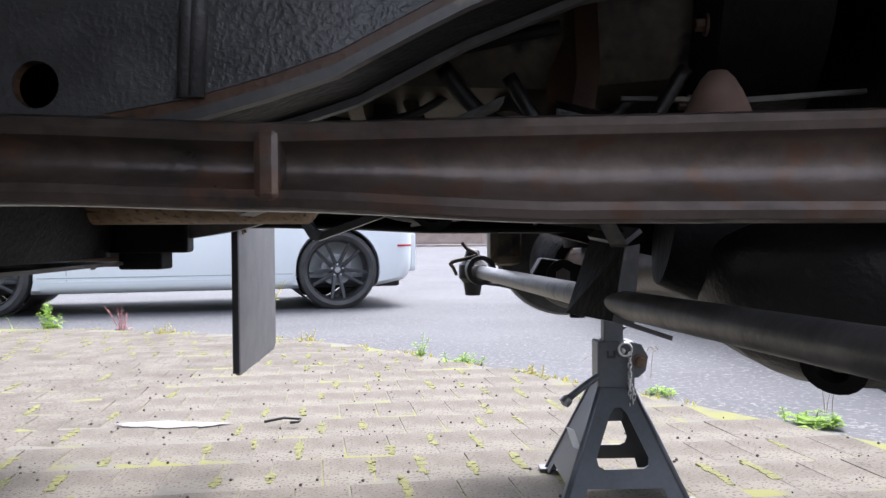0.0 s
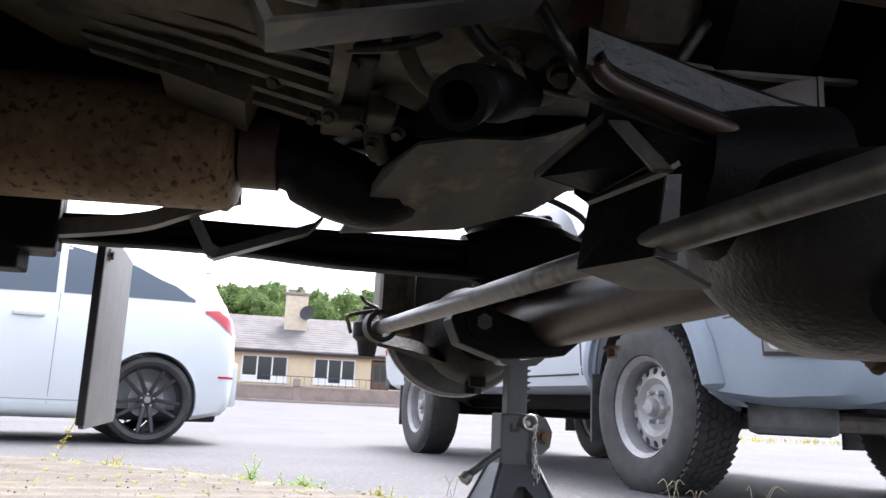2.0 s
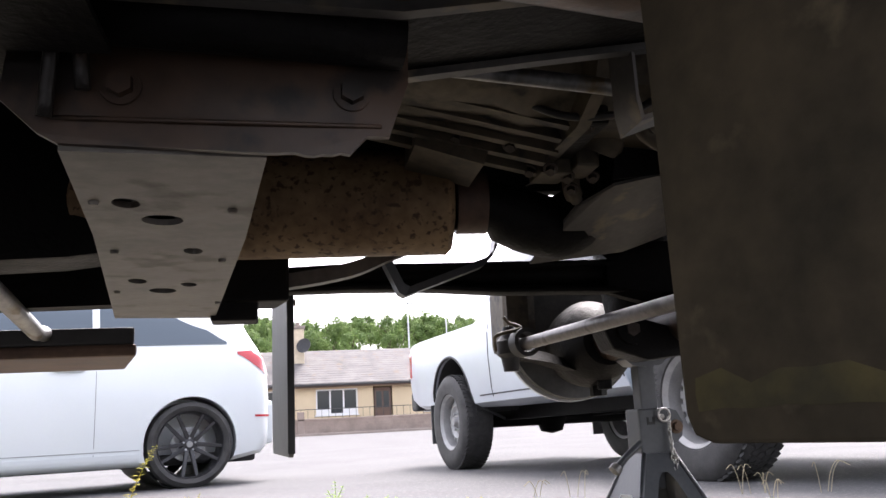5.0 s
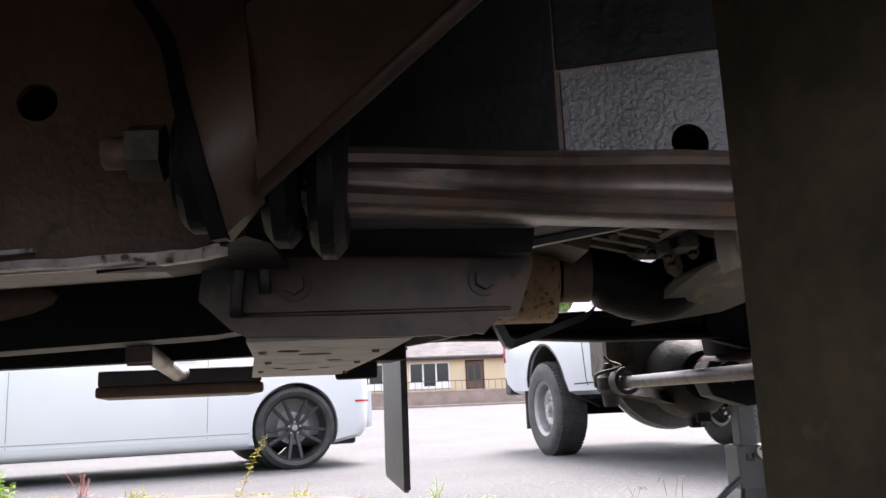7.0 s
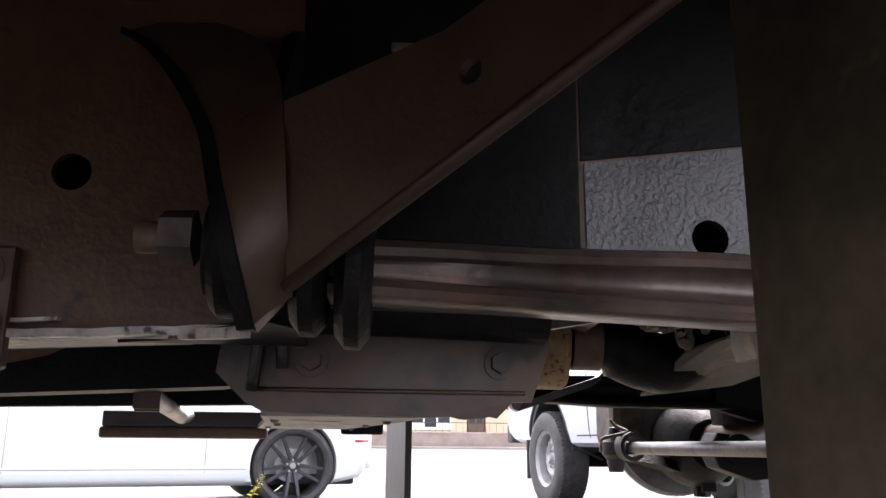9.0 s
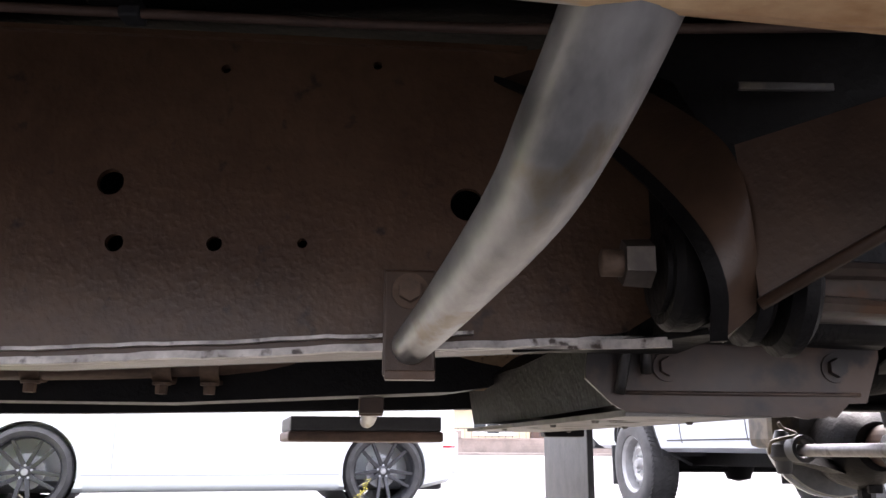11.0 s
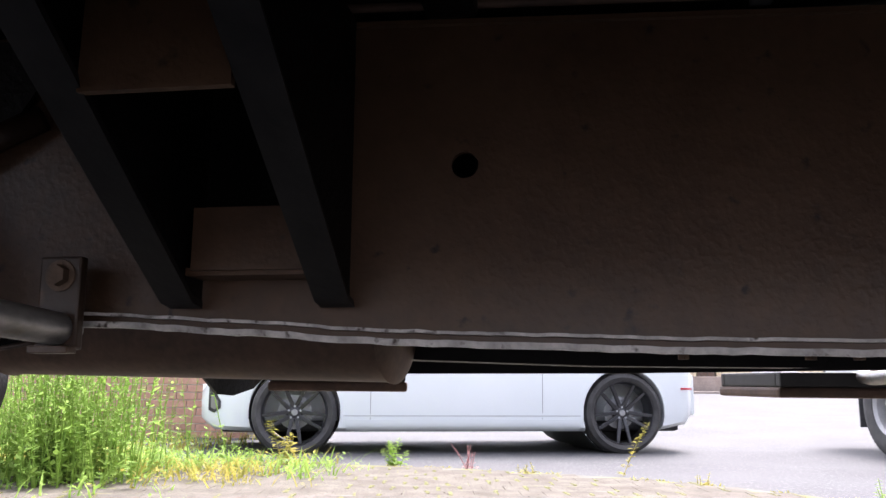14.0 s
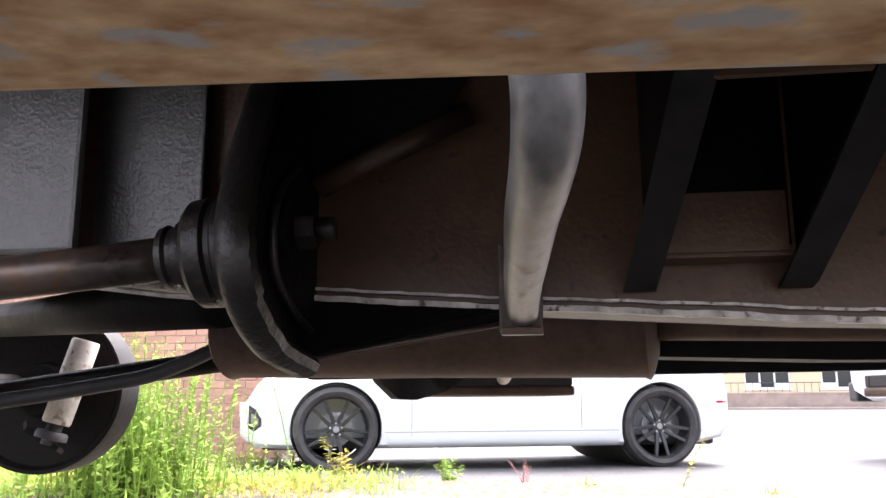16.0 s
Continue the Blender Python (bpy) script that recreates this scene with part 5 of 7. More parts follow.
# rear axle, far rear wheel and white shock absorber
axle_r = part("rear_axle", tube([(-3.15, -0.05, 0.46), (-3.33, 1.50, 0.48)], 0.042, 18), UNDERSEAL, jeep)
part("differential", lathe([(0.0, -0.16), (0.07, -0.15), (0.13, -0.06), (0.14, 0.0), (0.12, 0.07), (0.05, 0.13), (0.0, 0.14)], 28, pose(-3.22, 0.55, 0.47, 90)), UNDERSEAL, axle_r)
PLACE[0] = LEVEL
DRUM_AT = (-3.475, 1.56, 0.437)
drum = part("brake_drum", lathe([(0.0, -0.03), (0.06, -0.03), (0.07, 0.0), (0.185, 0.0), (0.195, -0.012), (0.204, -0.012), (0.206, 0.0), (0.206, 0.09), (0.0, 0.10)], 56), UNDERSEAL, jeep, "black rear brake drum")
drum.matrix_basis = pose(DRUM_AT[0], DRUM_AT[1], DRUM_AT[2], -90, 0, 6.5) @ Matrix.Scale(1.08, 4)
PLACE[0] = LEVEL
FOOT, HEAD = Vector((-3.373, 1.470, 0.350)), Vector((-3.322, 1.498, 0.566))
shock = part("shock_absorber", lathe([(0.0, 0.0), (0.033, 0.0), (0.036, 0.006), (0.036, 0.215), (0.033, 0.221), (0.0, 0.221)], 28, along(FOOT, HEAD)), SHOCK, jeep, "white shock absorber with red print")
down = (FOOT - HEAD).normalized()
part("shock_rod", tube([FOOT, FOOT + down * 0.055], 0.020, 16), PLASTIC, shock)
part("shock_bush", lathe([(0.0, 0.0), (0.036, 0.0), (0.040, 0.006), (0.040, 0.02), (0.0, 0.024)], 24, along(FOOT + down * 0.02, FOOT + down)), PLASTIC, shock)
part("shock_bracket", plate_quad((FOOT + down * 0.07 + Vector((-0.06, -0.01, 0.05)), FOOT + down * 0.07 + Vector((0.035, -0.01, 0.0)), FOOT + down * 0.07 + Vector((0.025, 0.03, -0.01)), FOOT + down * 0.07 + Vector((-0.09, 0.03, 0.07))), 0.012), UNDERSEAL, shock)
for k in range(6):
    p = FOOT.lerp(HEAD, 0.40 + 0.095 * k)
    part("print_bar", box(-0.010, 0.010, -0.0375, -0.0355, 0, 0.012, 0, Matrix.Translation(p) @ along((0, 0, 0), HEAD - FOOT).to_3x3().to_4x4() @ pose(0, 0, 0, 0, 0, 50)), REDMARK, shock)

PLACE[0] = LEVEL
# front axle: tube, differential, swivels, track rod
axle = part("front_axle", tube([(-0.055, 1.34, 0.405), (-0.02, 1.1, 0.41), (0.03, 0.66, 0.425), (0.05, 0.50, 0.43), (0.09, 0.1, 0.43)], [0.043, 0.043, 0.044, 0.046, 0.044], 24), GRIME, jeep, "black tubular front axle")
def flat_top(bm, z):
    """Flattens a round casing, its upper half more than its lower one."""
    for v in bm.verts:
        if v.co.z > z:
            v.co.z = z + (v.co.z - z) * 0.3
        else:
            v.co.z = z + (v.co.z - z) * 0.85
    return bm


diff = part("differential", flat_top(lathe([(0.0, -0.15), (0.05, -0.148), (0.10, -0.12), (0.135, -0.06), (0.14, 0.0), (0.13, 0.06), (0.09, 0.12), (0.05, 0.15), (0.0, 0.155)], 36, pose(0.055, 0.50, 0.445, 90, 0, 6)), 0.445), WETBLACK, axle, "oily black differential casing")
part("diff_rim", flat_top(lathe([(0.128, -0.008), (0.150, -0.008), (0.150, 0.008), (0.128, 0.008)], 36, pose(0.10, 0.50, 0.445, 0, 90, 0), closed=True), 0.445), WETBLACK, diff)
part("drain_boss", lathe([(0.012, 0.0), (0.022, 0.0), (0.024, 0.012), (0.012, 0.014)], 20, along((0.0, 0.400, 0.365), (-0.06, 0.33, 0.32)), closed=True), UNDERSEAL, diff)
for k in range(10):
    a = 2 * math.pi * k / 10
    part("bolt", bolt_mesh((0.092, 0.50 + 0.142 * math.cos(a), 0.445 + 0.142 * math.sin(a) * (0.3 if math.sin(a) > 0 else 0.85)), (-1, 0, 0), 0.008, 0.008), BOLT, diff)
part("oil_pinion", lathe([(0.0, 0.0), (0.055, 0.0), (0.07, 0.05), (0.08, 0.10), (0.0, 0.10)], 24, along((-0.10, 0.52, 0.47), (0.05, 0.51, 0.45))), UNDERSEAL, diff)
part("track_rod", tube([(-0.262, 1.30, 0.396), (-0.255, 1.262, 0.396), (-0.145, 0.45, 0.402), (-0.1, 0.15, 0.407), (-0.085, 0.05, 0.409)], 0.0118, 20), ROD, jeep, "worn grey steel track rod")
part("drag_link", tube([(0.13, 1.16, 0.455), (0.18, 0.65, 0.47), (0.21, 0.25, 0.485)], 0.016, 16), UNDERSEAL, jeep)


TL, TR, BR, BL = (-0.156, 0.591, 0.456), (-0.146, 0.465, 0.450), (-0.157, 0.462, 0.388), (-0.186, 0.540, 0.388)
guard = part("damper_bracket", plate_quad((TL, TR, BR, BL), 0.004), UNDERSEAL, jeep, "folded black steel bracket plate")
part("bracket_top", plate_quad((TL, TR, (-0.130, 0.470, 0.462), (-0.140, 0.596, 0.468)), 0.004), PLATE, guard)
part("bracket_back", plate_quad(((-0.209, 0.571, 0.472), (-0.176, 0.500, 0.505), (-0.150, 0.460, 0.462), (-0.150, 0.590, 0.466)), 0.003), UNDERSEAL, guard)
part("bracket_wing", plate_quad(((-0.180, 0.500, 0.507), (-0.168, 0.494, 0.507), (-0.146, 0.452, 0.452), (-0.160, 0.456, 0.452)), 0.004), PLATE, guard)
part("bracket_lip", plate_quad(((-0.211, 0.572, 0.470), (-0.178, 0.503, 0.502), (-0.178, 0.503, 0.508), (-0.211, 0.572, 0.477)), 0.003), PLATE, guard)
part("bracket_side", plate_quad((TR, BR, (-0.140, 0.462, 0.386), (-0.134, 0.466, 0.452)), 0.004), PLATE, guard)
part("bracket_floor", plate_quad((BL, BR, (-0.105, 0.474, 0.370), (-0.13, 0.55, 0.376)), 0.004), PLATE, guard)
part("hanger_plate", prism([(-0.165, 0.47), (-0.12, 0.445), (-0.05, 0.43), (-0.04, 0.55), (-0.05, 0.66), (-0.14, 0.62)], 0.605, 0.606), UNDERSEAL, jeep, "dark drilled hanger plate")
# far radius arm saddle with two bolts
sad = part("arm_saddle", prism([(-0.175, 0.40), (-0.16, 0.365), (-0.10, 0.345), (0.0, 0.355), (0.05, 0.40), (0.06, 0.455), (0.02, 0.44), (-0.05, 0.40), (-0.12, 0.42), (-0.16, 0.425)], 1.075, 1.135, "y", 0.004), UNDERSEAL, axle)
for x, z in ((-0.127, 0.397), (0.035, 0.429)):
    part("bolt", bolt_mesh((x, 1.074, z), (0, -1, 0), 0.013, 0.012), NUT, sad)
    part("boss", lathe([(0.0, 0.0), (0.026, 0.0), (0.026, 0.012), (0.0, 0.012)], 24, along((x, 1.078, z), (x, 1.0, z))), UNDERSEAL, sad)
part("bolt", bolt_mesh((0.085, 1.10, 0.375), (0, -0.2, -1), 0.009, 0.016), BOLT, sad)
# far swivel housing, dust shield and hub
hub = part("swivel_housing", lathe([(0.0, -0.09), (0.06, -0.09), (0.085, -0.05), (0.09, 0.0), (0.075, 0.05), (0.05, 0.08), (0.0, 0.08)], 32, pose(-0.065, 1.40, 0.405, 90)), UNDERSEAL, axle)
part("dust_shield", lathe([(0.0, 0.0), (0.142, 0.0), (0.146, 0.006), (0.142, 0.012), (0.0, 0.012)], 48, along((-0.07, 1.49, 0.44), (-0.07, 1.6, 0.44))), FLAP, hub)
part("brake_disc", lathe([(0.0, 0.0), (0.149, 0.0), (0.149, 0.012), (0.0, 0.012)], 48, along((-0.07, 1.52, 0.44), (-0.07, 1.62, 0.44))), GALV, hub)
part("calliper", box(-0.235, -0.165, 1.44, 1.58, 0.40, 0.55, 0.02), CAST, hub)
part("steering_arm", loft([[(x - 0.018, y - 0.012, z), (x + 0.018, y - 0.012, z), (x + 0.018, y + 0.012, z + 0.022), (x - 0.018, y + 0.012, z + 0.022)] for x, y, z in ((-0.07, 1.38, 0.35), (-0.14, 1.37, 0.35), (-0.20, 1.34, 0.365), (-0.27, 1.32, 0.375))]), UNDERSEAL, hub)
part("ball_joint", lathe([(0.0, -0.045), (0.014, -0.045), (0.018, -0.02), (0.026, -0.012), (0.026, 0.012), (0.018, 0.02), (0.012, 0.04), (0.0, 0.042)], 24, pose(-0.268, 1.315, 0.395)), PLASTIC, hub)
part("joint_clamp", lathe([(0.019, 0.0), (0.027, 0.0), (0.027, 0.028), (0.019, 0.028)], 20, along((-0.252, 1.25, 0.399), (-0.26, 1.30, 0.399)), closed=True), PLASTIC, hub)
rng = random.Random(8)
part("wire_tie", tube(curve_points([(-0.29 + rng.uniform(-0.02, 0.03), 1.28 + rng.uniform(-0.03, 0.03), 0.39 + 0.012 * k) for k in range(6)], 5), 0.0035, 6), CAST, hub)
part("lower_joint", bolt_mesh((-0.06, 1.40, 0.33), (0, 0, -1), 0.018, 0.03), UNDERSEAL, hub)
part("shield_tab", box(-0.075, -0.045, 1.36, 1.37, 0.31, 0.38, 0.003), UNDERSEAL, hub)
# far coil spring with its seat
seat = part("spring_seat", lathe([(0.0, 0.0), (0.075, 0.0), (0.082, 0.006), (0.082, 0.012), (0.06, 0.022), (0.0, 0.03)], 36, pose(-0.05, 1.20, 0.560)), UNDERSEAL, axle)
part("seat_tower", lathe([(0.05, -0.12), (0.06, -0.12), (0.075, 0.0), (0.065, 0.0)], 28, pose(-0.05, 1.20, 0.56), closed=True), UNDERSEAL, seat)
part("coil_spring", tube([(-0.05 + 0.062 * math.cos(a), 1.20 + 0.062 * math.sin(a), 0.59 + 0.011 * a) for a in [0.25 * k for k in range(90)]], 0.008, 8), UNDERSEAL, seat)
part("brake_hose", tube(curve_points([(-0.20, 1.0, 0.57), (-0.13, 1.06, 0.60), (-0.05, 1.08, 0.60), (0.05, 1.12, 0.56), (-0.02, 1.3, 0.52)], 6), 0.005, 8), PLASTIC, jeep)
# shaped heat shield, gearbox and transfer box castings
shield = part("heat_shield", loft([[(xa, ya, za), (xb, yb, zb), (xb, yb, zb + 0.004), (xa, ya, za + 0.004)] for (xa, ya, za), (xb, yb, zb) in (((-0.318, 0.800, 0.530), (-0.355, 0.895, 0.474)), ((-0.290, 0.73, 0.541), (-0.285, 0.895, 0.482)), ((-0.24, 0.715, 0.549), (-0.21, 0.90, 0.492)), ((-0.183, 0.720, 0.555), (-0.113, 0.90, 0.525)), ((-0.15, 0.72, 0.565), (-0.065, 0.90, 0.556)), ((-0.10, 0.71, 0.585), (-0.010, 0.90, 0.565)), ((-0.06, 0.70, 0.60), (0.03, 0.90, 0.575)), ((-0.03, 0.70, 0.62), (0.08, 0.90, 0.62)))]), PLATE, jeep, "bent dusty heat shield plate")
part("shield_upstand", plate_quad(((-0.296, 0.722, 0.546), (-0.183, 0.716, 0.558), (-0.17, 0.70, 0.64), (-0.29, 0.70, 0.63)), 0.004), UNDERSEAL, shield)
gear = part("gearbox", loft([[(x, 0.66 + a * w, 0.71 + b * h) for a, b in ((-1, -0.4), (-0.75, -0.85), (-0.4, -1), (0.4, -1), (0.75, -0.85), (1, -0.4), (1, 0.8), (-1, 0.8))] for x, w, h in ((-1.05, 0.09, 0.07), (-0.72, 0.11, 0.08), (-0.66, 0.16, 0.10), (-0.48, 0.17, 0.12), (-0.44, 0.13, 0.13), (-0.395, 0.13, 0.13), (-0.39, 0.16, 0.145), (-0.375, 0.16, 0.145), (-0.37, 0.12, 0.12), (-0.20, 0.13, 0.13), (-0.08, 0.13, 0.12), (0.05, 0.13, 0.12))]), GEARBOX, jeep, "dirty cast alloy gearbox")
for k in range(5):
    part("casting_rib", loft([[(x, y, z), (x, y + 0.010, z - 0.001), (x, y + 0.010, z + 0.03), (x, y, z + 0.03)] for x, y, z in ((-0.62, 0.60 + 0.03 * k, 0.612 - 0.003 * k), (-0.385, 0.61 + 0.03 * k, 0.570 - 0.004 * k))]), CAST, gear)
fl = part("flange_block", box(-0.385, -0.348, 0.60, 0.78, 0.572, 0.66, 0.005), UNDERSEAL, gear)
part("casting_block", box(-0.392, -0.352, 0.715, 0.765, 0.552, 0.572, 0.004), CAST, gear)
part("casting_block", box(-0.348, -0.318, 0.705, 0.76, 0.558, 0.586, 0.004), CAST, gear)
part("casting_plate", plate_quad(((-0.35, 0.70, 0.582), (-0.31, 0.69, 0.588), (-0.318, 0.75, 0.562), (-0.352, 0.755, 0.560)), 0.006), CAST, gear)
part("casting_horn", tube(curve_points([(-0.335, 0.765, 0.565), (-0.33, 0.775, 0.548), (-0.32, 0.785, 0.536)], 4), [0.012] * 7 + [0.008] * 2, 12), CAST, gear)
part("filter_bowl", lathe([(0.0, -0.04), (0.024, -0.04), (0.03, -0.03), (0.03, 0.05), (0.0, 0.05)], 24, pose(-0.305, 0.70, 0.615, 25, 20)), CAST, gear)
part("mount_bracket", loft([[(xa, 0.70, za), (xb, 0.70, zb), (xb, 0.78, zb - 0.004), (xa, 0.78, za - 0.004)] for xa, za, xb, zb in ((-0.55, 0.579, -0.545, 0.66), (-0.468, 0.556, -0.466, 0.66), (-0.452, 0.60, -0.45, 0.66))]), CAST, gear)
for x, y, z in ((-0.385, 0.70, 0.553), (-0.335, 0.765, 0.548), (-0.352, 0.73, 0.553), (-0.40, 0.735, 0.562), (-0.31, 0.75, 0.56)):
    part("bolt", bolt_mesh((x, y, z), (-0.3, -0.6, -0.8), 0.006, 0.010), NUT, gear)
part("cast_rim", tube(curve_points([(-0.335, 0.60, 0.60), (-0.325, 0.59, 0.575), (-0.315, 0.585, 0.553), (-0.30, 0.58, 0.54)], 5), 0.008, 10), CAST, gear)
for pts, r in ((((-0.60, 0.62, 0.640), (-0.50, 0.63, 0.600), (-0.42, 0.66, 0.585), (-0.36, 0.69, 0.60), (-0.30, 0.70, 0.66)), 0.006), (((-0.30, 0.55, 0.62), (-0.26, 0.56, 0.575), (-0.20, 0.58, 0.560), (-0.14, 0.60, 0.575), (-0.08, 0.60, 0.63)), 0.0085), (((-0.24, 0.50, 0.60), (-0.21, 0.50, 0.555), (-0.17, 0.52, 0.535), (-0.12, 0.53, 0.55), (-0.08, 0.52, 0.61)), 0.007), (((-0.46, 0.60, 0.60), (-0.40, 0.59, 0.575), (-0.33, 0.58, 0.58), (-0.27, 0.60, 0.62)), 0.0045)):
    part("hose", tube(curve_points(pts, 6), r, 10), WETBLACK, gear, "oily black hose")
for x, y, z, r, h in ((-0.235, 0.585, 0.575, 0.020, 0.03), (-0.175, 0.62, 0.585, 0.016, 0.025), (-0.285, 0.64, 0.585, 0.014, 0.03), (-0.20, 0.545, 0.55, 0.013, 0.02)):
    part("plug_boss", lathe([(0.0, 0.0), (r * 0.7, 0.0), (r * 0.75, h * 0.35), (r, h * 0.4), (r, h), (0.0, h)], 18, along((x, y, z), (x + 0.02, y + 0.05, z + 0.1))), CAST, gear)
for x, y, z in ((-0.25, 0.53, 0.56), (-0.215, 0.60, 0.565), (-0.16, 0.575, 0.56), (-0.30, 0.66, 0.59), (-0.37, 0.615, 0.575), (-0.44, 0.68, 0.575), (-0.50, 0.70, 0.59)):
    part("bolt", bolt_mesh((x, y, z), (-0.3, -0.6, -0.8), 0.0065, 0.010), NUT, gear)
part("pump_body", lathe([(0.0, 0.0), (0.030, 0.0), (0.034, 0.006), (0.034, 0.03), (0.028, 0.034), (0.028, 0.07), (0.0, 0.075)], 26, along((-0.225, 0.60, 0.575), (-0.12, 0.62, 0.62))), GEARBOX, gear)
ring = part("bush_eye", lathe([(0.0150, -0.02), (0.0205, -0.022), (0.0225, 0.0), (0.0215, 0.03), (0.0150, 0.03)], 32, along((-0.296, 0.475, 0.499), (-0.35, 0.37, 0.43)), closed=True), UNDERSEAL, gear, "hollow steel bush eye")
part("eye_tube", tube([(-0.290, 0.486, 0.506), (-0.265, 0.52, 0.52), (-0.23, 0.56, 0.54)], [0.0215, 0.022, 0.02], 20), UNDERSEAL, gear)
part("eye_collar", lathe([(0.022, 0.0), (0.028, 0.0), (0.028, 0.012), (0.022, 0.012)], 24, along((-0.262, 0.54, 0.533), (-0.23, 0.56, 0.545)), closed=True), CAST, gear)
bell = part("bell_housing", lathe([(0.0, 0.0), (0.16, 0.0), (0.175, 0.02), (0.16, 0.12), (0.0, 0.12)], 36, along((-0.06, 0.66, 0.73), (0.2, 0.64, 0.73))), UNDERSEAL, gear)
for k in range(12):
    a = 2 * math.pi * k / 12
    part("bolt", bolt_mesh((-0.062, 0.66 + 0.165 * math.cos(a), 0.73 + 0.165 * math.sin(a)), (-1, 0, 0), 0.007, 0.01), BOLT, bell)
beam = part("engine_crossmember", loft([[(x, 0.486, z + 0.016), (x, 0.482, z + 0.044), (x + 0.002, 0.492, z + 0.052), (x + 0.004, 0.540, z + 0.058), (x + 0.004, 0.540, z + 0.012)] for x, z in ((-0.200, 0.525), (-0.150, 0.513), (-0.09, 0.497), (-0.03, 0.484), (0.02, 0.478))]), WETBLACK, jeep, "grimy pressed engine crossmember")
RIDGE = curve_points([(-0.196, 0.474, 0.536), (-0.186, 0.474, 0.524), (-0.15, 0.474, 0.512), (-0.09, 0.473, 0.495), (-0.02, 0.471, 0.474), (0.01, 0.470, 0.468)], 4)
part("beam_ridge", smooth(tube(RIDGE, 0.0075, 12)), RAILDARK, beam)
# black strip drawn as the shadow in the recess above the ridge
part("beam_groove", tube([p + Vector((0.004, 0.006, 0.012)) for p in RIDGE], 0.0035, 8), UNDERSEAL, beam)
part("beam_web", plate_quad(((-0.185, 0.484, 0.505), (0.02, 0.480, 0.455), (0.02, 0.54, 0.44), (-0.17, 0.54, 0.49)), 0.005), UNDERSEAL, beam)
part("beam_horn", loft([[(x, 0.500, z0), (x + 0.02, 0.496, z0 + 0.004), (x + 0.02, 0.52, z1), (x, 0.52, z1)] for x, z0, z1 in ((-0.205, 0.535, 0.60), (-0.188, 0.552, 0.64), (-0.180, 0.60, 0.70))]), RAILDARK, beam)
part("engine_mount", loft([[(x, y, z0), (x, y + 0.03, z0), (x, y + 0.03, z1), (x, y, z1)] for x, y, z0, z1 in ((-0.040, 0.515, 0.515, 0.548), (-0.012, 0.500, 0.492, 0.556), (0.008, 0.496, 0.485, 0.560))]), RAILDARK, jeep, "rusty engine mount bracket")
part("mount_edge", loft([[(0.008, 0.494, z), (0.013, 0.494, z), (0.013, 0.524, z), (0.008, 0.524, z)] for z in (0.485, 0.52, 0.561)]), RAILDARK, beam)
part("inner_mount_edge", loft([[(x, 0.52, z), (x + 0.010, 0.52, z), (x + 0.010, 0.55, z), (x, 0.55, z)] for x, z in ((0.030, 0.478), (0.034, 0.51), (0.036, 0.545))]), RAILDARK, beam)
part("heat_strip", loft([[(x, 0.56, z), (x, 0.57, z), (x, 0.57, z + 0.004), (x, 0.56, z + 0.004)] for x, z in ((-0.13, 0.588), (-0.02, 0.585), (0.10, 0.592))]), PLATE, jeep)
# assumed sump, brought down so the shaded space behind the beam is black
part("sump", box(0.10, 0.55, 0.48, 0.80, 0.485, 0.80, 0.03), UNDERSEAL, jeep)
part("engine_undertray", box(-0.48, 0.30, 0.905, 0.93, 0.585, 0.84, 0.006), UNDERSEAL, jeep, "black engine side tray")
lb = part("stay_bracket", loft([[(x, y, z), (x + 0.004, y + 0.003, z + 0.006), (x + 0.004, y + 0.040, z + 0.006), (x, y + 0.040, z)] for x, y, z in ((-0.455, 0.325, 0.56), (-0.452, 0.33, 0.516), (-0.447, 0.34, 0.488), (-0.438, 0.352, 0.476), (-0.425, 0.358, 0.482), (-0.35, 0.39, 0.517), (-0.25, 0.43, 0.566))]), PLATE, jeep, "folded grey steel stay")
part("stay_strut", tube([(-0.70, 0.47, 0.575), (-0.606, 0.45, 0.562), (-0.446, 0.42, 0.535), (-0.41, 0.415, 0.529)], 0.0075, 12), TUBE, jeep, "slim grey steel strut")
part("fuel_line", tube(curve_points([(-0.78, 0.46, 0.60), (-0.6, 0.48, 0.61), (-0.4, 0.47, 0.60), (-0.2, 0.45, 0.63)], 5), 0.006, 10), UNDERSEAL, jeep)
# U-shaped bracket and stay under the far rail
ub = part("u_bracket", loft([[(x, y - 0.014, z), (x, y + 0.014, z), (x + 0.008, y + 0.014, z + 0.015), (x + 0.008, y - 0.014, z + 0.015)] for x, y, z in ((-0.553, 1.03, 0.525), (-0.545, 1.035, 0.50), (-0.522, 1.05, 0.459), (-0.512, 1.055, 0.455), (-0.48, 1.05, 0.466), (-0.39, 1.035, 0.497), (-0.375, 1.03, 0.512), (-0.37, 1.025, 0.54))]), STAND, jeep, "bent flat steel hanger bracket")
part("stay_bar", loft([[(x, y - 0.012, z), (x, y + 0.012, z), (x, y + 0.012, z + 0.021), (x, y - 0.012, z + 0.021)] for x, y, z in curve_points([(-0.77, 1.0, 0.455), (-0.69, 1.0, 0.462), (-0.60, 1.0, 0.478), (-0.545, 1.0, 0.50), (-0.48, 1.0, 0.525)], 4)]), PLATE, jeep, "bent grey steel stay bar")
part("outrigger_far", far_side(box(-0.75, -0.62, 0.28, 0.36, 0.44, 0.53, 0.005)), UNDERSEAL, jeep)
PLACE[0] = FRAME
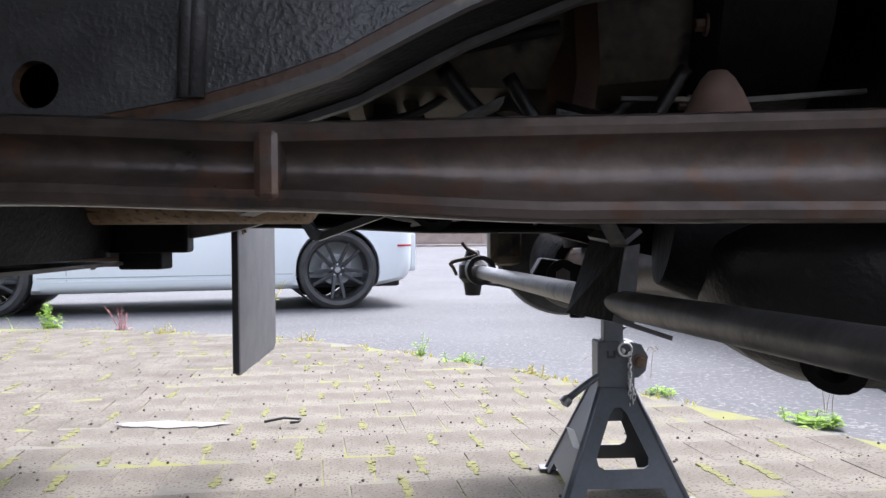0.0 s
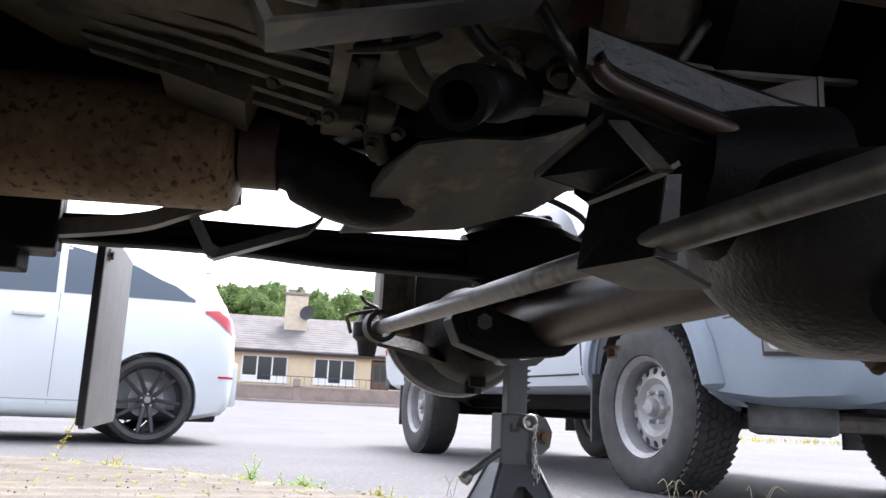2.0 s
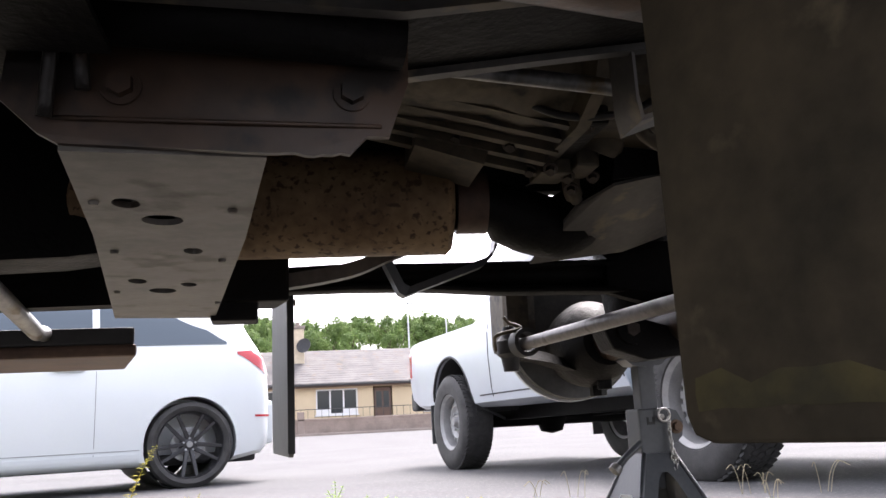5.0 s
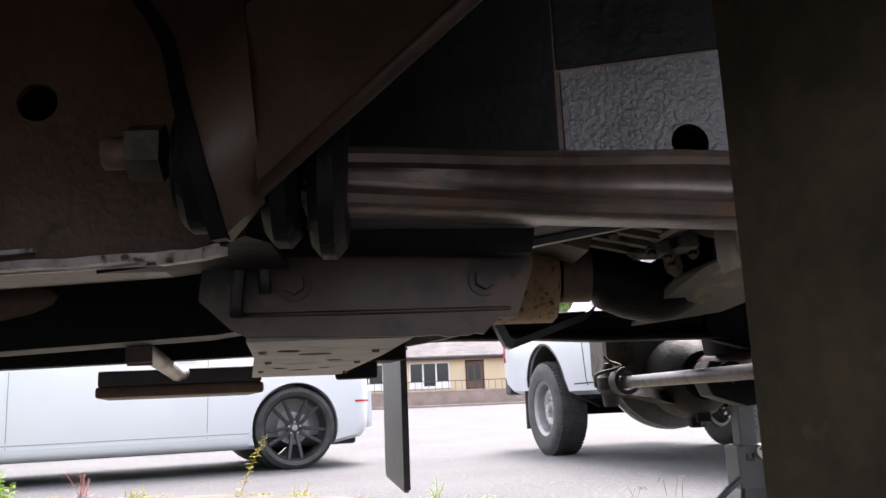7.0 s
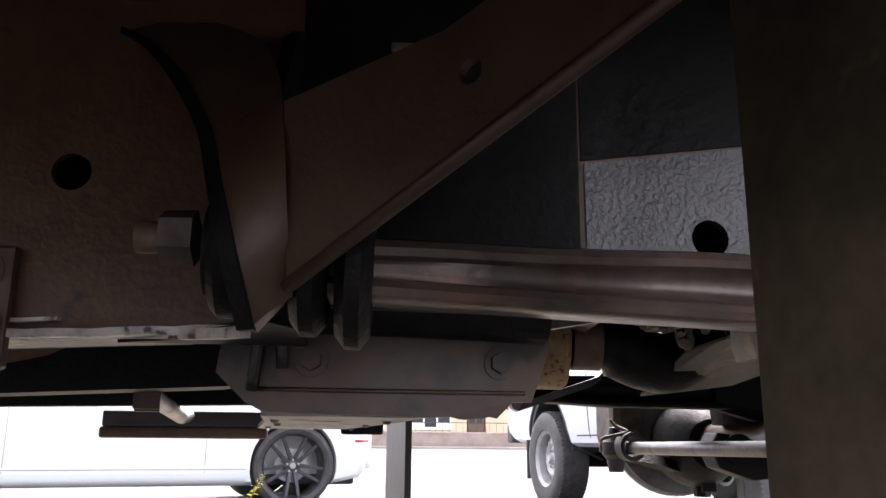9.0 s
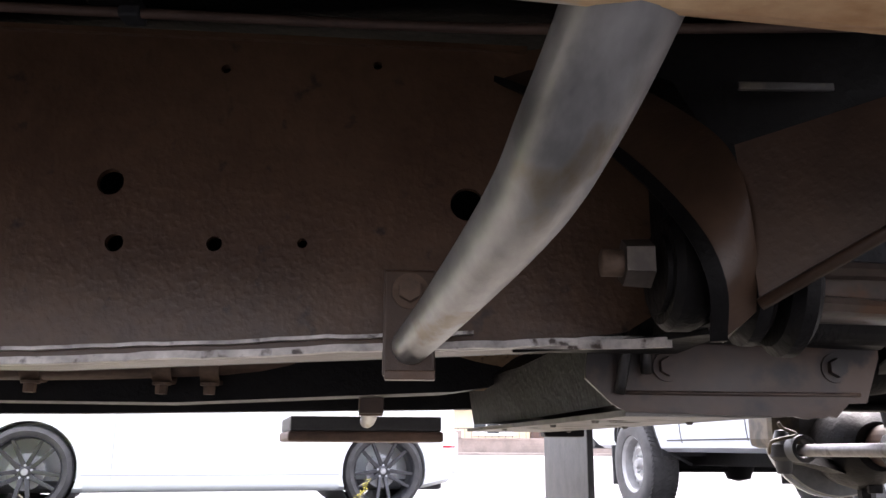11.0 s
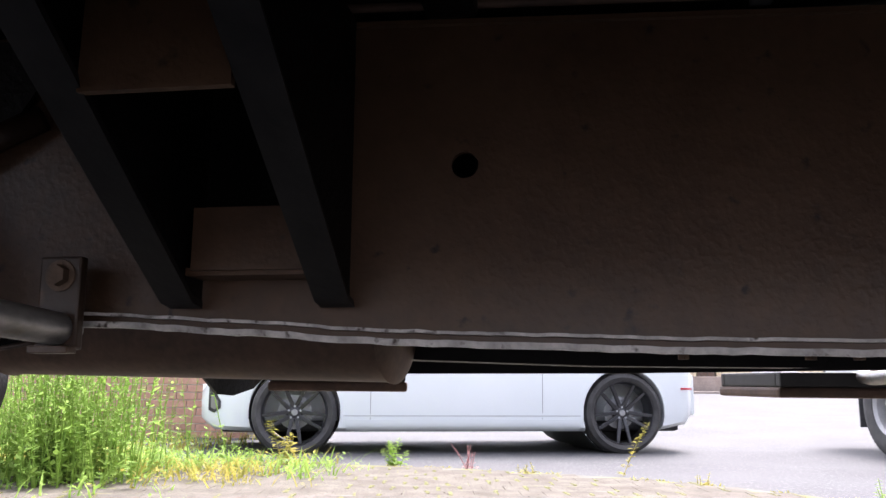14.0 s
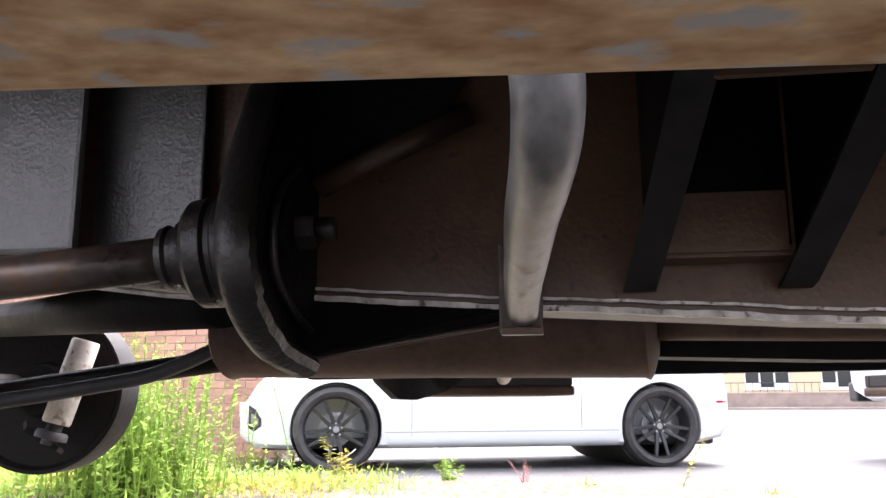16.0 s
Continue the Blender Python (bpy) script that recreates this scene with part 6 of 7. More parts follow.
part("spring_perch", loft([[(x, y, z), (x + 0.02, y - 0.03, z), (x + 0.03, y - 0.03, 0.54), (x - 0.03, y + 0.02, 0.54)] for x, y, z in ((-2.39, 1.29, 0.49), (-2.35, 1.27, 0.456), (-2.31, 1.25, 0.454), (-2.25, 1.20, 0.468), (-2.21, 1.15, 0.49))]), UNDERSEAL, jeep, "dark hanging bracket under the far rail")
PLACE[0] = LEVEL
strip = part("hanging_strip", loft([[(x, y - 0.025, z), (x, y + 0.025, z), (x, y + 0.025, z + 0.004), (x, y - 0.025, z + 0.004)] for x, y, z in ((0.36, 1.225, 0.450), (0.45, 1.24, 0.469), (0.54, 1.26, 0.489))]), PIPE, jeep, "bent rusty steel strip")
part("strip_bolt", bolt_mesh((0.45, 1.235, 0.474), (0, 0, 1), 0.014, 0.03), UNDERSEAL, strip)
part("strip_arm", tube([(0.54, 1.26, 0.490), (0.60, 1.2, 0.56), (0.62, 1.1, 0.68)], 0.014, 10), UNDERSEAL, strip)
PLACE[0] = FRAME
part("pale_tag", box(-0.80, -0.73, 0.338, 0.342, 0.700, 0.706, 0.001), PLATE, jeep)
for k, (x, z) in enumerate(((-1.24, 0.757), (-1.52, 0.766), (-1.75, 0.772), (-2.0, 0.778))):
    part("pipe_clip", box(x - 0.008, x + 0.008, 0.338, 0.356, z - 0.007, z + 0.007, 0.002), PLASTIC, jeep)
part("cross_tube", tube([(-3.30, 1.30, 0.625), (-2.75, 0.82, 0.585), (-2.36, 0.46, 0.555)], 0.032, 18), UNDERSEAL, jeep, "dark rear cross tube")

PLACE[0] = LEVEL

# ---------------------------------------------------------------- axle stand
STAND_AT = (-0.012, 1.288)


def axle_stand():
    th = thing("axle_stand", "dark grey ratchet axle stand with a chained locking pin", "axle stand", pose(*STAND_AT, ground_z(1.25), 0, 0, 3))
    h = 0.186
    top, foot = 0.030, 0.106
    for k in range(4):
        a = radians(90 * k)
        leaf = prism([(-top, h), (-foot, 0.0), (-foot + 0.032, 0.0), (-foot + 0.04, 0.022), (foot - 0.04, 0.022), (foot - 0.032, 0.0), (foot, 0.0), (top, h)], -0.002, 0.002)
        win = prism([(-0.016, 0.14), (-0.006, 0.152), (0.006, 0.152), (0.016, 0.14), (0.046, 0.07), (0.044, 0.058), (0.034, 0.052), (-0.034, 0.052), (-0.044, 0.058), (-0.046, 0.07)], -0.01, 0.01)
        leaf = cut(leaf, [win] if k % 2 == 0 else [])
        tilt = math.atan2(foot - top, h)
        for v in leaf.verts:
            v.co.y = v.co.y - (foot - (foot - top) * v.co.z / h)
        leaf.transform(Matrix.Rotation(a, 4, "Z"))
        part("base_leg", leaf, STAND, th, "dark grey folded steel leg")
    for sx in (-1, 1):
        for sy in (-1, 1):
            part("corner_fold", tube([(sx * foot, sy * foot, 0.003), (sx * top, sy * top, h)], 0.005, 8), STAND, th)
            part("foot", box(sx * foot - 0.016, sx * foot + 0.016, sy * foot - 0.016, sy * foot + 0.016, 0.0, 0.005, 0.002), STAND, th)
    sleeve = part("sleeve", cut(box(-0.032, 0.036, -0.027, 0.027, h - 0.005, 0.268, 0.004), [box(-0.021, 0.023, -0.019, 0.019, 0.1, 0.4)]), STAND, th)
    part("ratchet_cheek", prism([(0.03, 0.268), (0.048, 0.262), (0.060, 0.240), (0.056, 0.215), (0.042, 0.202), (0.03, 0.202)], -0.026, -0.022), STAND, sleeve)
    part("ratchet_cheek", prism([(0.03, 0.268), (0.048, 0.262), (0.060, 0.240), (0.056, 0.215), (0.042, 0.202), (0.03, 0.202)], 0.022, 0.026), STAND, sleeve)
    part("ratchet_bolt", bolt_mesh((0.045, -0.026, 0.232), (0, -1, 0), 0.009, 0.008), BOLT, sleeve)
    part("stamp_plate", prism([(-0.016, 0.252), (-0.012, 0.252), (-0.012, 0.243), (-0.004, 0.243), (-0.004, 0.252), (0.0, 0.252), (0.0, 0.238), (-0.016, 0.238)], -0.0285, -0.0265), PLASTIC, sleeve)
    col = part("column", box(-0.018, 0.018, -0.015, 0.015, 0.12, 0.352, 0.003), STAND, th, "ratchet column")
    for k in range(7):
        part("tooth", prism([(0.016, 0.285 + 0.010 * k), (0.027, 0.292 + 0.010 * k), (0.016, 0.294 + 0.010 * k)], -0.008, 0.008), STAND, col)
    part("saddle", loft([[(x, -0.02, z), (x, 0.02, z), (x, 0.02, z + 0.012), (x, -0.02, z + 0.012)] for x, z in ((-0.045, 0.362), (-0.03, 0.350), (0.0, 0.346), (0.03, 0.350), (0.045, 0.362))]), STAND, col)
    lever = part("lever", tube([(0.03, 0.0, 0.228), (-0.03, -0.02, 0.205), (-0.062, -0.03, 0.186), (-0.088, -0.032, 0.166)], 0.0065, 12), STAND, th)
    part("lever_grip", lathe([(0.0, 0.0), (0.009, 0.0), (0.011, 0.004), (0.011, 0.014), (0.0, 0.018)], 20, along((-0.086, -0.032, 0.168), (-0.102, -0.034, 0.153))), TUBE, lever)
    pin = part("locking_pin", tube([(0.012, -0.036, 0.252), (0.012, 0.03, 0.252)], 0.005, 12), ZINC, th, "zinc locking pin")
    part("pin_ring", tube([(0.016 + 0.012 * math.cos(a), -0.036, 0.255 + 0.012 * math.sin(a)) for a in [2 * math.pi * k / 20 for k in range(21)]], 0.0022, 6), ZINC, pin)
    chain = [Vector((0.024, -0.037, 0.244 - 0.0085 * k)) if k < 11 else Vector((0.026 + 0.004 * math.sin(k), -0.041, 0.153 + 0.0085 * max(0, k - 12))) for k in range(19)]
    for k, p in enumerate(chain):
        m = Matrix.Translation(p) @ pose(0, 0, 0, 0, 0, 90 if k % 2 else 10)
        lk = tube([m @ Vector((0.0032 * math.cos(a), 0, 0.0065 * math.sin(a))) for a in [2 * math.pi * j / 12 for j in range(13)]], 0.0012, 6)
        part("chain_link", lk, ZINC, pin)
    part("sticker", box(-0.020, 0.006, -0.0005, 0.0005, -0.020, 0.020, 0, pose(-0.080, -0.062, 0.10, 20, 0, -70)), STICKER, th, "small white sticker")
    return th


axle_stand()

# ---------------------------------------------------------------- bungalow terrace, garden wall and street furniture
house = thing("bungalow", "cream rendered bungalow with a dark tiled roof and white windows", "house")
WINS = [(-12.2, -10.2), (-9.0, -7.0), (-5.4, -3.4), (-2.0, 0.08), (1.26, 3.19), (6.3, 8.3), (9.6, 11.6), (13.0, 15.0)]
DOORS = [(-6.7, -5.8), (3.91, 4.81), (11.9, 12.8)]
wall = cut(box(-16, 18, 38.0, 38.3, 0.1, 2.5), [box(a, b, 37.5, 39, 0.96, 2.14) for a, b in WINS] + [box(a, b, 37.5, 39, 0.0, 2.18) for a, b in DOORS])
part("wall", wall, CREAM, house)
part("back_wall", box(-16, 18, 45.7, 46, 0.1, 2.5), CREAM, house)
for x in (-16.0, 17.7):
    part("gable_wall", prism([(38.3, 0.1), (45.7, 0.1), (45.7, 2.4), (42.0, 4.1), (38.3, 2.4)], x, x + 0.3, "x"), CREAM, house)
part("floor_slab", box(-15.7, 17.7, 38.3, 45.7, 0.12, 0.2), CREAM, house)
part("ceiling_slab", box(-15.7, 17.7, 38.3, 45.7, 2.3, 2.4), CREAM, house)
roof = part("roof", prism([(37.6, 2.36), (42.0, 4.28), (46.4, 2.36), (46.4, 2.28), (42.0, 4.16), (37.6, 2.28)], -16.3, 18.3, "x"), SLATE, house, "weathered dark tile roof")
tiles = bmesh.new()
rng = random.Random(2)
for j in range(15):
    y = 37.62 + 0.29 * j
    z = 2.37 + 0.29 * j * (1.92 / 4.4)
    add_box(tiles, -16.3, 18.3, y, y + 0.30, z + 0.012, z + 0.03, 0, Matrix.Translation((0, y, z)) @ Matrix.Rotation(math.atan2(1.92, 4.4), 4, "X") @ Matrix.Translation((0, -y, -z)))
tagged(part("tile_course_rest", tiles, SLATE, roof), kind="stuff")
part("gutter", box(-16.3, 18.3, 37.52, 37.62, 2.26, 2.36, 0.02), IRON, house)
part("fascia", box(-16.3, 18.3, 37.62, 37.66, 2.2, 2.36), DOORB, house)
for a, b in WINS:
    w = part("window", cut(box(a, b, 38.06, 38.12, 0.96, 2.14), [box(a + 0.07 + k * (b - a - 0.07) / 3, a + (k + 1) * (b - a - 0.07) / 3, 37.9, 38.3, 1.22 if k != 1 else 1.03, 2.07) for k in range(3)]), UPVC, house, "white three-pane window")
    part("pane", box(a + 0.05, b - 0.05, 38.085, 38.095, 1.0, 2.1), GLASS, w)
    part("sill", box(a - 0.05, b + 0.05, 37.93, 38.05, 0.90, 0.96, 0.01), UPVC, w)
for a, b in DOORS:
    d = part("door", box(a + 0.05, b - 0.05, 38.06, 38.12, 0.2, 2.13, 0.01), DOORB, house, "brown panelled front door")
    for u in (a + 0.14, (a + b) / 2 + 0.03):
        part("door_pane", box(u, u + 0.26, 38.05, 38.07, 1.2, 1.95, 0.01), GLASS, d)
for x0 in (-0.24, 12.4, -10.5):
    ch = part("chimney", box(x0, x0 + 1.09, 40.2, 41.1, 3.4, 5.25, 0.02), HOUSEWALL, house, "pale rendered chimney stack")
    part("chimney_cap", box(x0 - 0.05, x0 + 1.14, 40.15, 41.15, 5.22, 5.38, 0.03), GWALL, ch)
    for k in range(2):
        part("chimney_pot", lathe([(0.0, 0.0), (0.14, 0.0), (0.12, 0.22), (0.0, 0.22)], 16, pose(x0 + 0.3 + 0.5 * k, 40.65, 5.37)), GWALL, ch)
part("satellite_dish", lathe([(0.0, 0.0), (0.2, 0.03), (0.36, 0.10), (0.37, 0.11), (0.2, 0.05), (0.0, 0.02)], 28, pose(0.85, 40.0, 4.35, 75, 0, -25)), IRON, house)

garden = thing("garden_wall", "low brown block garden wall with an iron railing", "wall", kind="structure")
part("wall_core", box(-30, 45, 36.0, 36.2, 0.0, 0.72), GWALL, garden)
part("coping", box(-30, 45, 35.95, 36.25, 0.72, 0.79, 0.01), GWALL, garden)
blocks = bmesh.new()
for j in range(5):
    for k in range(155):
        x = -26 + k * 0.45 + (0.22 if j % 2 else 0)
        add_box(blocks, x, x + 0.435, 35.985, 36.0, 0.10 + 0.13 * j, 0.22 + 0.13 * j)
part("face_blocks", blocks, GWALL, garden)
for x0, x1 in ((-1.0, 9.0),):
    part("rail_bar", box(x0, x1, 36.08, 36.11, 1.18, 1.21), IRON, garden)
    for k in range(34):
        part("rail_post", box(x0 + k * 0.3, x0 + k * 0.3 + 0.015, 36.085, 36.105, 0.79, 1.19), IRON, garden)
part("gate_pier", box(0.35, 0.65, 35.95, 36.25, 0.05, 1.1, 0.02), GWALL, garden)
solid("kerb", box(-40, 40, 33.9, 34.05, 0.0, 0.17, 0.02), GWALL, "grey concrete kerb stone", "kerb", kind="structure")
solid("pavement", box(-40, 40, 34.05, 36.0, 0.05, 0.16), GWALL, "grey concrete footpath", "pavement", kind="structure")


def lamp_post(x, y, h, z0):
    th = thing("street_lamp", "slim grey steel street lamp", "street lamp", pose(x, y, z0), group="street lamps")
    part("post", tube([(0, 0, 0), (0, 0, h * 0.4), (0, 0, h)], [0.09, 0.07, 0.05], 10), GALV, th)
    part("lantern", box(-0.1, 0.5, -0.1, 0.1, h - 0.06, h + 0.06, 0.03), GALV, th)


lamp_post(-0.1, 60, 10.8, 0.1)
lamp_post(9.4, 60, 9.3, 0.1)
lamp_post(14.5, 70, 10.5, 0.1)

# ---------------------------------------------------------------- wooded hill
bm = bmesh.new()
cols = 60
rows = [(75, 0.1), (150, 12.5), (220, 23), (290, 31), (400, 37), (600, 40)]
verts = []
for y, z in rows:
    verts.append([bm.verts.new((-400 + 800 * i / cols, y, z * (0.90 + 0.08 * math.sin(i * 0.35) + 0.05 * math.sin(i * 1.1)) if y > 80 else 0.0)) for i in range(cols + 1)])
for a, b in zip(verts, verts[1:]):
    for i in range(cols):
        bm.faces.new((a[i], a[i + 1], b[i + 1], b[i]))
solid("hillside", smooth(bm, 80), HILL, "green hillside behind the houses", "hill", kind="structure")


def tree_meshes(seed, h, w):
    rng = random.Random(seed)
    trunk = bmesh.new()
    add_tube(trunk, [(0, 0, 0), (0.05, 0, h * 0.3), (0, 0.05, h * 0.7)], [0.04 * h, 0.03 * h, 0.012 * h], 7)
    for k in range(5):
        a = rng.uniform(0, 6.28)
        add_tube(trunk, [(0, 0, h * (0.3 + 0.07 * k)), (w * 0.4 * math.cos(a), w * 0.4 * math.sin(a), h * (0.55 + 0.07 * k))], [0.015 * h, 0.004 * h], 5)
    crown = bmesh.new()
    for k in range(26):
        a, u = rng.uniform(0, 6.28), rng.uniform(-0.9, 1)
        rr = math.sqrt(max(0, 1 - u * u)) * rng.uniform(0.55, 1.0)
        c = Vector((w * 0.5 * rr * math.cos(a), w * 0.5 * rr * math.sin(a), h * 0.62 + h * 0.36 * u * rng.uniform(0.7, 1)))
        cr = w * rng.uniform(0.10, 0.20)
        for j in range(70):
            d = Vector((rng.gauss(0, 1), rng.gauss(0, 1), rng.gauss(0, 1))).normalized()
            p = c + d * cr * rng.uniform(0.7, 1.1)
            s = w * rng.uniform(0.018, 0.035)
            t = Vector((rng.gauss(0, 1), rng.gauss(0, 1), rng.gauss(0, 1))).normalized()
            q = d.cross(t).normalized()
            t = q.cross(d + 0.6 * t).normalized()
            vs = [crown.verts.new(p + s * (x * q + y * t)) for x, y in ((-1, -0.6), (0.8, -0.8), (1, 0.7), (-0.7, 0.9))]
            crown.faces.new(vs)
    return trunk, crown


protos = []
rng = random.Random(11)
for k in range(4):
    tr, cr = tree_meshes(k, 9.0, 7.0)
    th = thing("tree", "leafy broadleaf tree on the hillside", "tree", pose(-60 + 40 * k, 235, 21), group="trees on the hill")
    part("trunk", tr, BARK, th)
    part("crown", cr, TREE, th)
    protos.append(th)
for k in range(360):
    y = rng.uniform(135, 290)
    x = rng.uniform(-0.42, 0.62) * y
    base = 12.5 * (y - 75) / 75 if y < 150 else 12.5 + (y - 150) * 0.14
    s = rng.uniform(0.45, 1.05)
    slim = rng.choice([1.0, 1.0, 1.0, 0.75, 0.5])
    copy_thing(protos[k % 4], pose(x, y, base * 0.98 - 0.9, 0, 0, rng.uniform(0, 360)) @ Matrix.Diagonal((s * slim, s * slim, s, 1)))

# ---------------------------------------------------------------- red brick wall on the other side of the yard
bw = thing("brick_wall", "weathered red brick boundary wall behind weeds", "wall", kind="structure")
part("wall_core", box(-14, -4.55, 7.21, 7.42, -0.2, 2.2), MORTAR, bw)
me = None
rest = bmesh.new()
count = 0
for j in range(26):
    for k in range(42):
        x = -13.6 + 0.215 * k + (0.107 if j % 2 else 0)
        z = -0.12 + 0.075 * j
        if x > -4.8:
            continue
        if x > -7.4 and j < 20:
            if me is None:
                b = box(0, 0.205, 0, 0.02, 0, 0.065, 0.003)
                me = bpy.data.meshes.new("brick")
                b.to_mesh(me)
                b.free()
                me.materials.append(REDBRICK)
            o = new("brick", me)
            o.parent = bw
            o.location = (x, 7.195, z)
            count += 1
        else:
            add_box(rest, x, x + 0.205, 7.195, 7.215, z, z + 0.065)
tagged(part("brick_rest", rest, REDBRICK, bw), kind="stuff")

# ---------------------------------------------------------------- weeds


def blade(bm, p, h, lean, az, w):
    d = Vector((math.cos(az), math.sin(az), 0))
    s = Vector((-d.y, d.x, 0))
    a, b, c = p, p + d * lean * 0.4 * h + Vector((0, 0, h * 0.6)), p + d * lean * h + Vector((0, 0, h))
    v = [bm.verts.new(q) for q in (a - s * w, a + s * w, b + s * w * 0.8, b - s * w * 0.8, c)]
    bm.faces.new(v[:4])
    bm.faces.new((v[3], v[2], v[4]))


def leaf_at(bm, p, size, rng):
    az = rng.uniform(0, 6.28)
    up = rng.uniform(-0.2, 0.7)
    d = Vector((math.cos(az), math.sin(az), up)).normalized()
    s = d.cross(Vector((0, 0, 1))).normalized()
    v = [bm.verts.new(q) for q in (p, p + d * size * 0.5 + s * size * 0.26, p + d * size, p + d * size * 0.5 - s * size * 0.26)]
    bm.faces.new(v)


def broad_leaf(bm, p, az, up, size):
    """A leaf folded along its midrib."""
    d = Vector((math.cos(az), math.sin(az), up)).normalized()
    q = d.cross(Vector((0, 0, 1))).normalized()
    n = q.cross(d)
    tip = p + d * size - n * size * 0.12
    mid = p + d * size * 0.5
    for sgn in (-1, 1):
        side = mid + q * sgn * size * 0.27 + n * size * 0.08
        bm.faces.new([bm.verts.new(v) for v in ((p, mid, side) if sgn > 0 else (p, side, mid))])
        bm.faces.new([bm.verts.new(v) for v in ((mid, tip, side) if sgn > 0 else (mid, side, tip))])


def weed(x, y, h, n, material, label, seed, spread=0.05, leaf=0.03):
    """A leafy weed: leaning stems, pairs of leaves that shrink upwards, and a rosette at the foot."""
    rng = random.Random(seed)
    bm = bmesh.new()
    z0 = ground_z(y) - 0.012
    for k in range(n):
        px, py = x + rng.gauss(0, spread * 0.6), y + rng.gauss(0, spread * 0.6)
        hh = h * rng.uniform(0.45, 1.0)
        bend = Vector((rng.gauss(0, 0.32) * hh, rng.gauss(0, 0.32) * hh, hh))
        p0 = Vector((px, py, z0))
        mid = p0 + bend * 0.5 + Vector((0, 0, hh * 0.08))
        add_tube(bm, [p0, mid, p0 + bend], [0.0022, 0.0017, 0.0008], 4, False)
        steps = max(4, int(hh / 0.014))
        for j in range(steps):
            f = 0.12 + 0.88 * j / steps
            c = p0.lerp(mid, f * 2) if f < 0.5 else mid.lerp(p0 + bend, f * 2 - 1)
            az = rng.uniform(0, 6.28)
            for turn in (0, math.pi + rng.gauss(0, 0.4)):
                broad_leaf(bm, c, az + turn, rng.uniform(-0.1, 0.6), leaf * (1.25 - 0.75 * f) * rng.uniform(0.6, 1.1))
    for k in range(3 * n):
        broad_leaf(bm, Vector((x + rng.gauss(0, spread * 0.5), y + rng.gauss(0, spread * 0.5), z0 + 0.004)), rng.uniform(0, 6.28), rng.uniform(0.15, 0.7), leaf * rng.uniform(0.7, 1.4))
    return solid("weed", bm, material, label, "weed", "weeds at the paving edge")


weed(-0.48, 3.17, 0.12, 4, LEAF, "small green weed in the paving edge", 1, 0.014, 0.030)
weed(-0.30, 2.97, 0.07, 7, LEAF, "low spreading green weed in the paving edge", 2, 0.05, 0.030)
weed(-2.76, 4.52, 0.19, 6, LEAF, "bright green leafy weed in the paving edge", 3, 0.04, 0.050)
weed(-2.29, 4.45, 0.15, 7, LEAFP, "pinkish dry weed in the paving edge", 4, 0.05, 0.022)
weed(-1.42, 4.25, 0.33, 1, LEAFY, "tall yellow-green weed stalk in the paving edge", 5, 0.008, 0.045)
weed(-3.36, 4.35, 0.28, 3, LEAFY, "yellow-leaved weed in the paving edge", 6, 0.05, 0.070)
weed(-3.62, 4.30, 0.15, 4, LEAF, "green weed in front of the parked car", 11, 0.05, 0.055)
weed(-1.07, 3.76, 0.07, 5, LEAFY, "yellowish low weed in the paving edge", 12, 0.04, 0.024)
weed(-0.05, 2.68, 0.05, 6, LEAFY, "yellowish moss tuft in the paving edge", 7, 0.04, 0.022)
weed(0.59, 1.84, 0.04, 10, LEAF, "flat green grass tuft on the paving edge", 8, 0.05, 0.034)
weed(0.31, 2.30, 0.035, 6, LEAF, "small green grass tuft", 9, 0.04, 0.026)
weed(-1.95, 4.15, 0.07, 6, LEAFY, "yellow tuft of weed in the paving edge", 13, 0.06, 0.028)
for k, (x, y, h) in enumerate(((0.91, 2.50, 0.10), (0.99, 2.48, 0.07), (1.13, 2.35, 0.10), (0.15, 2.54, 0.09), (0.32, 2.61, 0.11), (0.70, 2.0, 0.08))):
    rng = random.Random(60 + k)
    stalk = bmesh.new()
    for j in range(3):
        p0 = Vector((x + rng.gauss(0, 0.012), y + rng.gauss(0, 0.012), ground_z(y) - 0.014))
        side = Vector((rng.uniform(-0.5, 0.5), rng.uniform(-0.3, 0.3), 0)) * h
        add_tube(stalk, curve_points([p0, p0 + side * 0.3 + Vector((0, 0, h * 0.6)), p0 + side * 0.8 + Vector((0, 0, h)), p0 + side * 1.5 + Vector((0, 0, h * 0.85))], 4), 0.0012, 4, False)
    solid("grass_stalk", stalk, DRYGRASS, "thin dry straw-coloured grass stalk", "grass", "dry grass stalks")
rng = random.Random(21)
tall = bmesh.new()
for k in range(400):
    if rng.random() < 0.62:
        x, y, top = rng.gauss(-4.15, 0.24), rng.gauss(3.25, 0.22), 0.82
    else:
        x, y, top = rng.gauss(-5.6, 0.40), rng.gauss(5.3, 0.45), 0.75
    h = top * rng.uniform(0.3, 1.0)
    p0 = Vector((x, y, ground_z(y) - 0.02))
    bend = Vector((rng.gauss(0, 0.16) * h, rng.gauss(0, 0.16) * h, h))
    add_tube(tall, [p0, p0 + bend * 0.45 + Vector((0, 0, h * 0.05)), p0 + bend], [0.0035, 0.0028, 0.001], 4, False)
    for j in range(int(12 + h * 42)):
        f = rng.uniform(0.05, 1.0)
        leaf_at(tall, p0 + bend * f, rng.uniform(0.020, 0.055) * (1.35 - 0.8 * f), rng)
solid("tall_weeds", tall, LEAF, "tall green weeds by the brick wall", "weeds", kind="stuff")
low, low_green = bmesh.new(), bmesh.new()
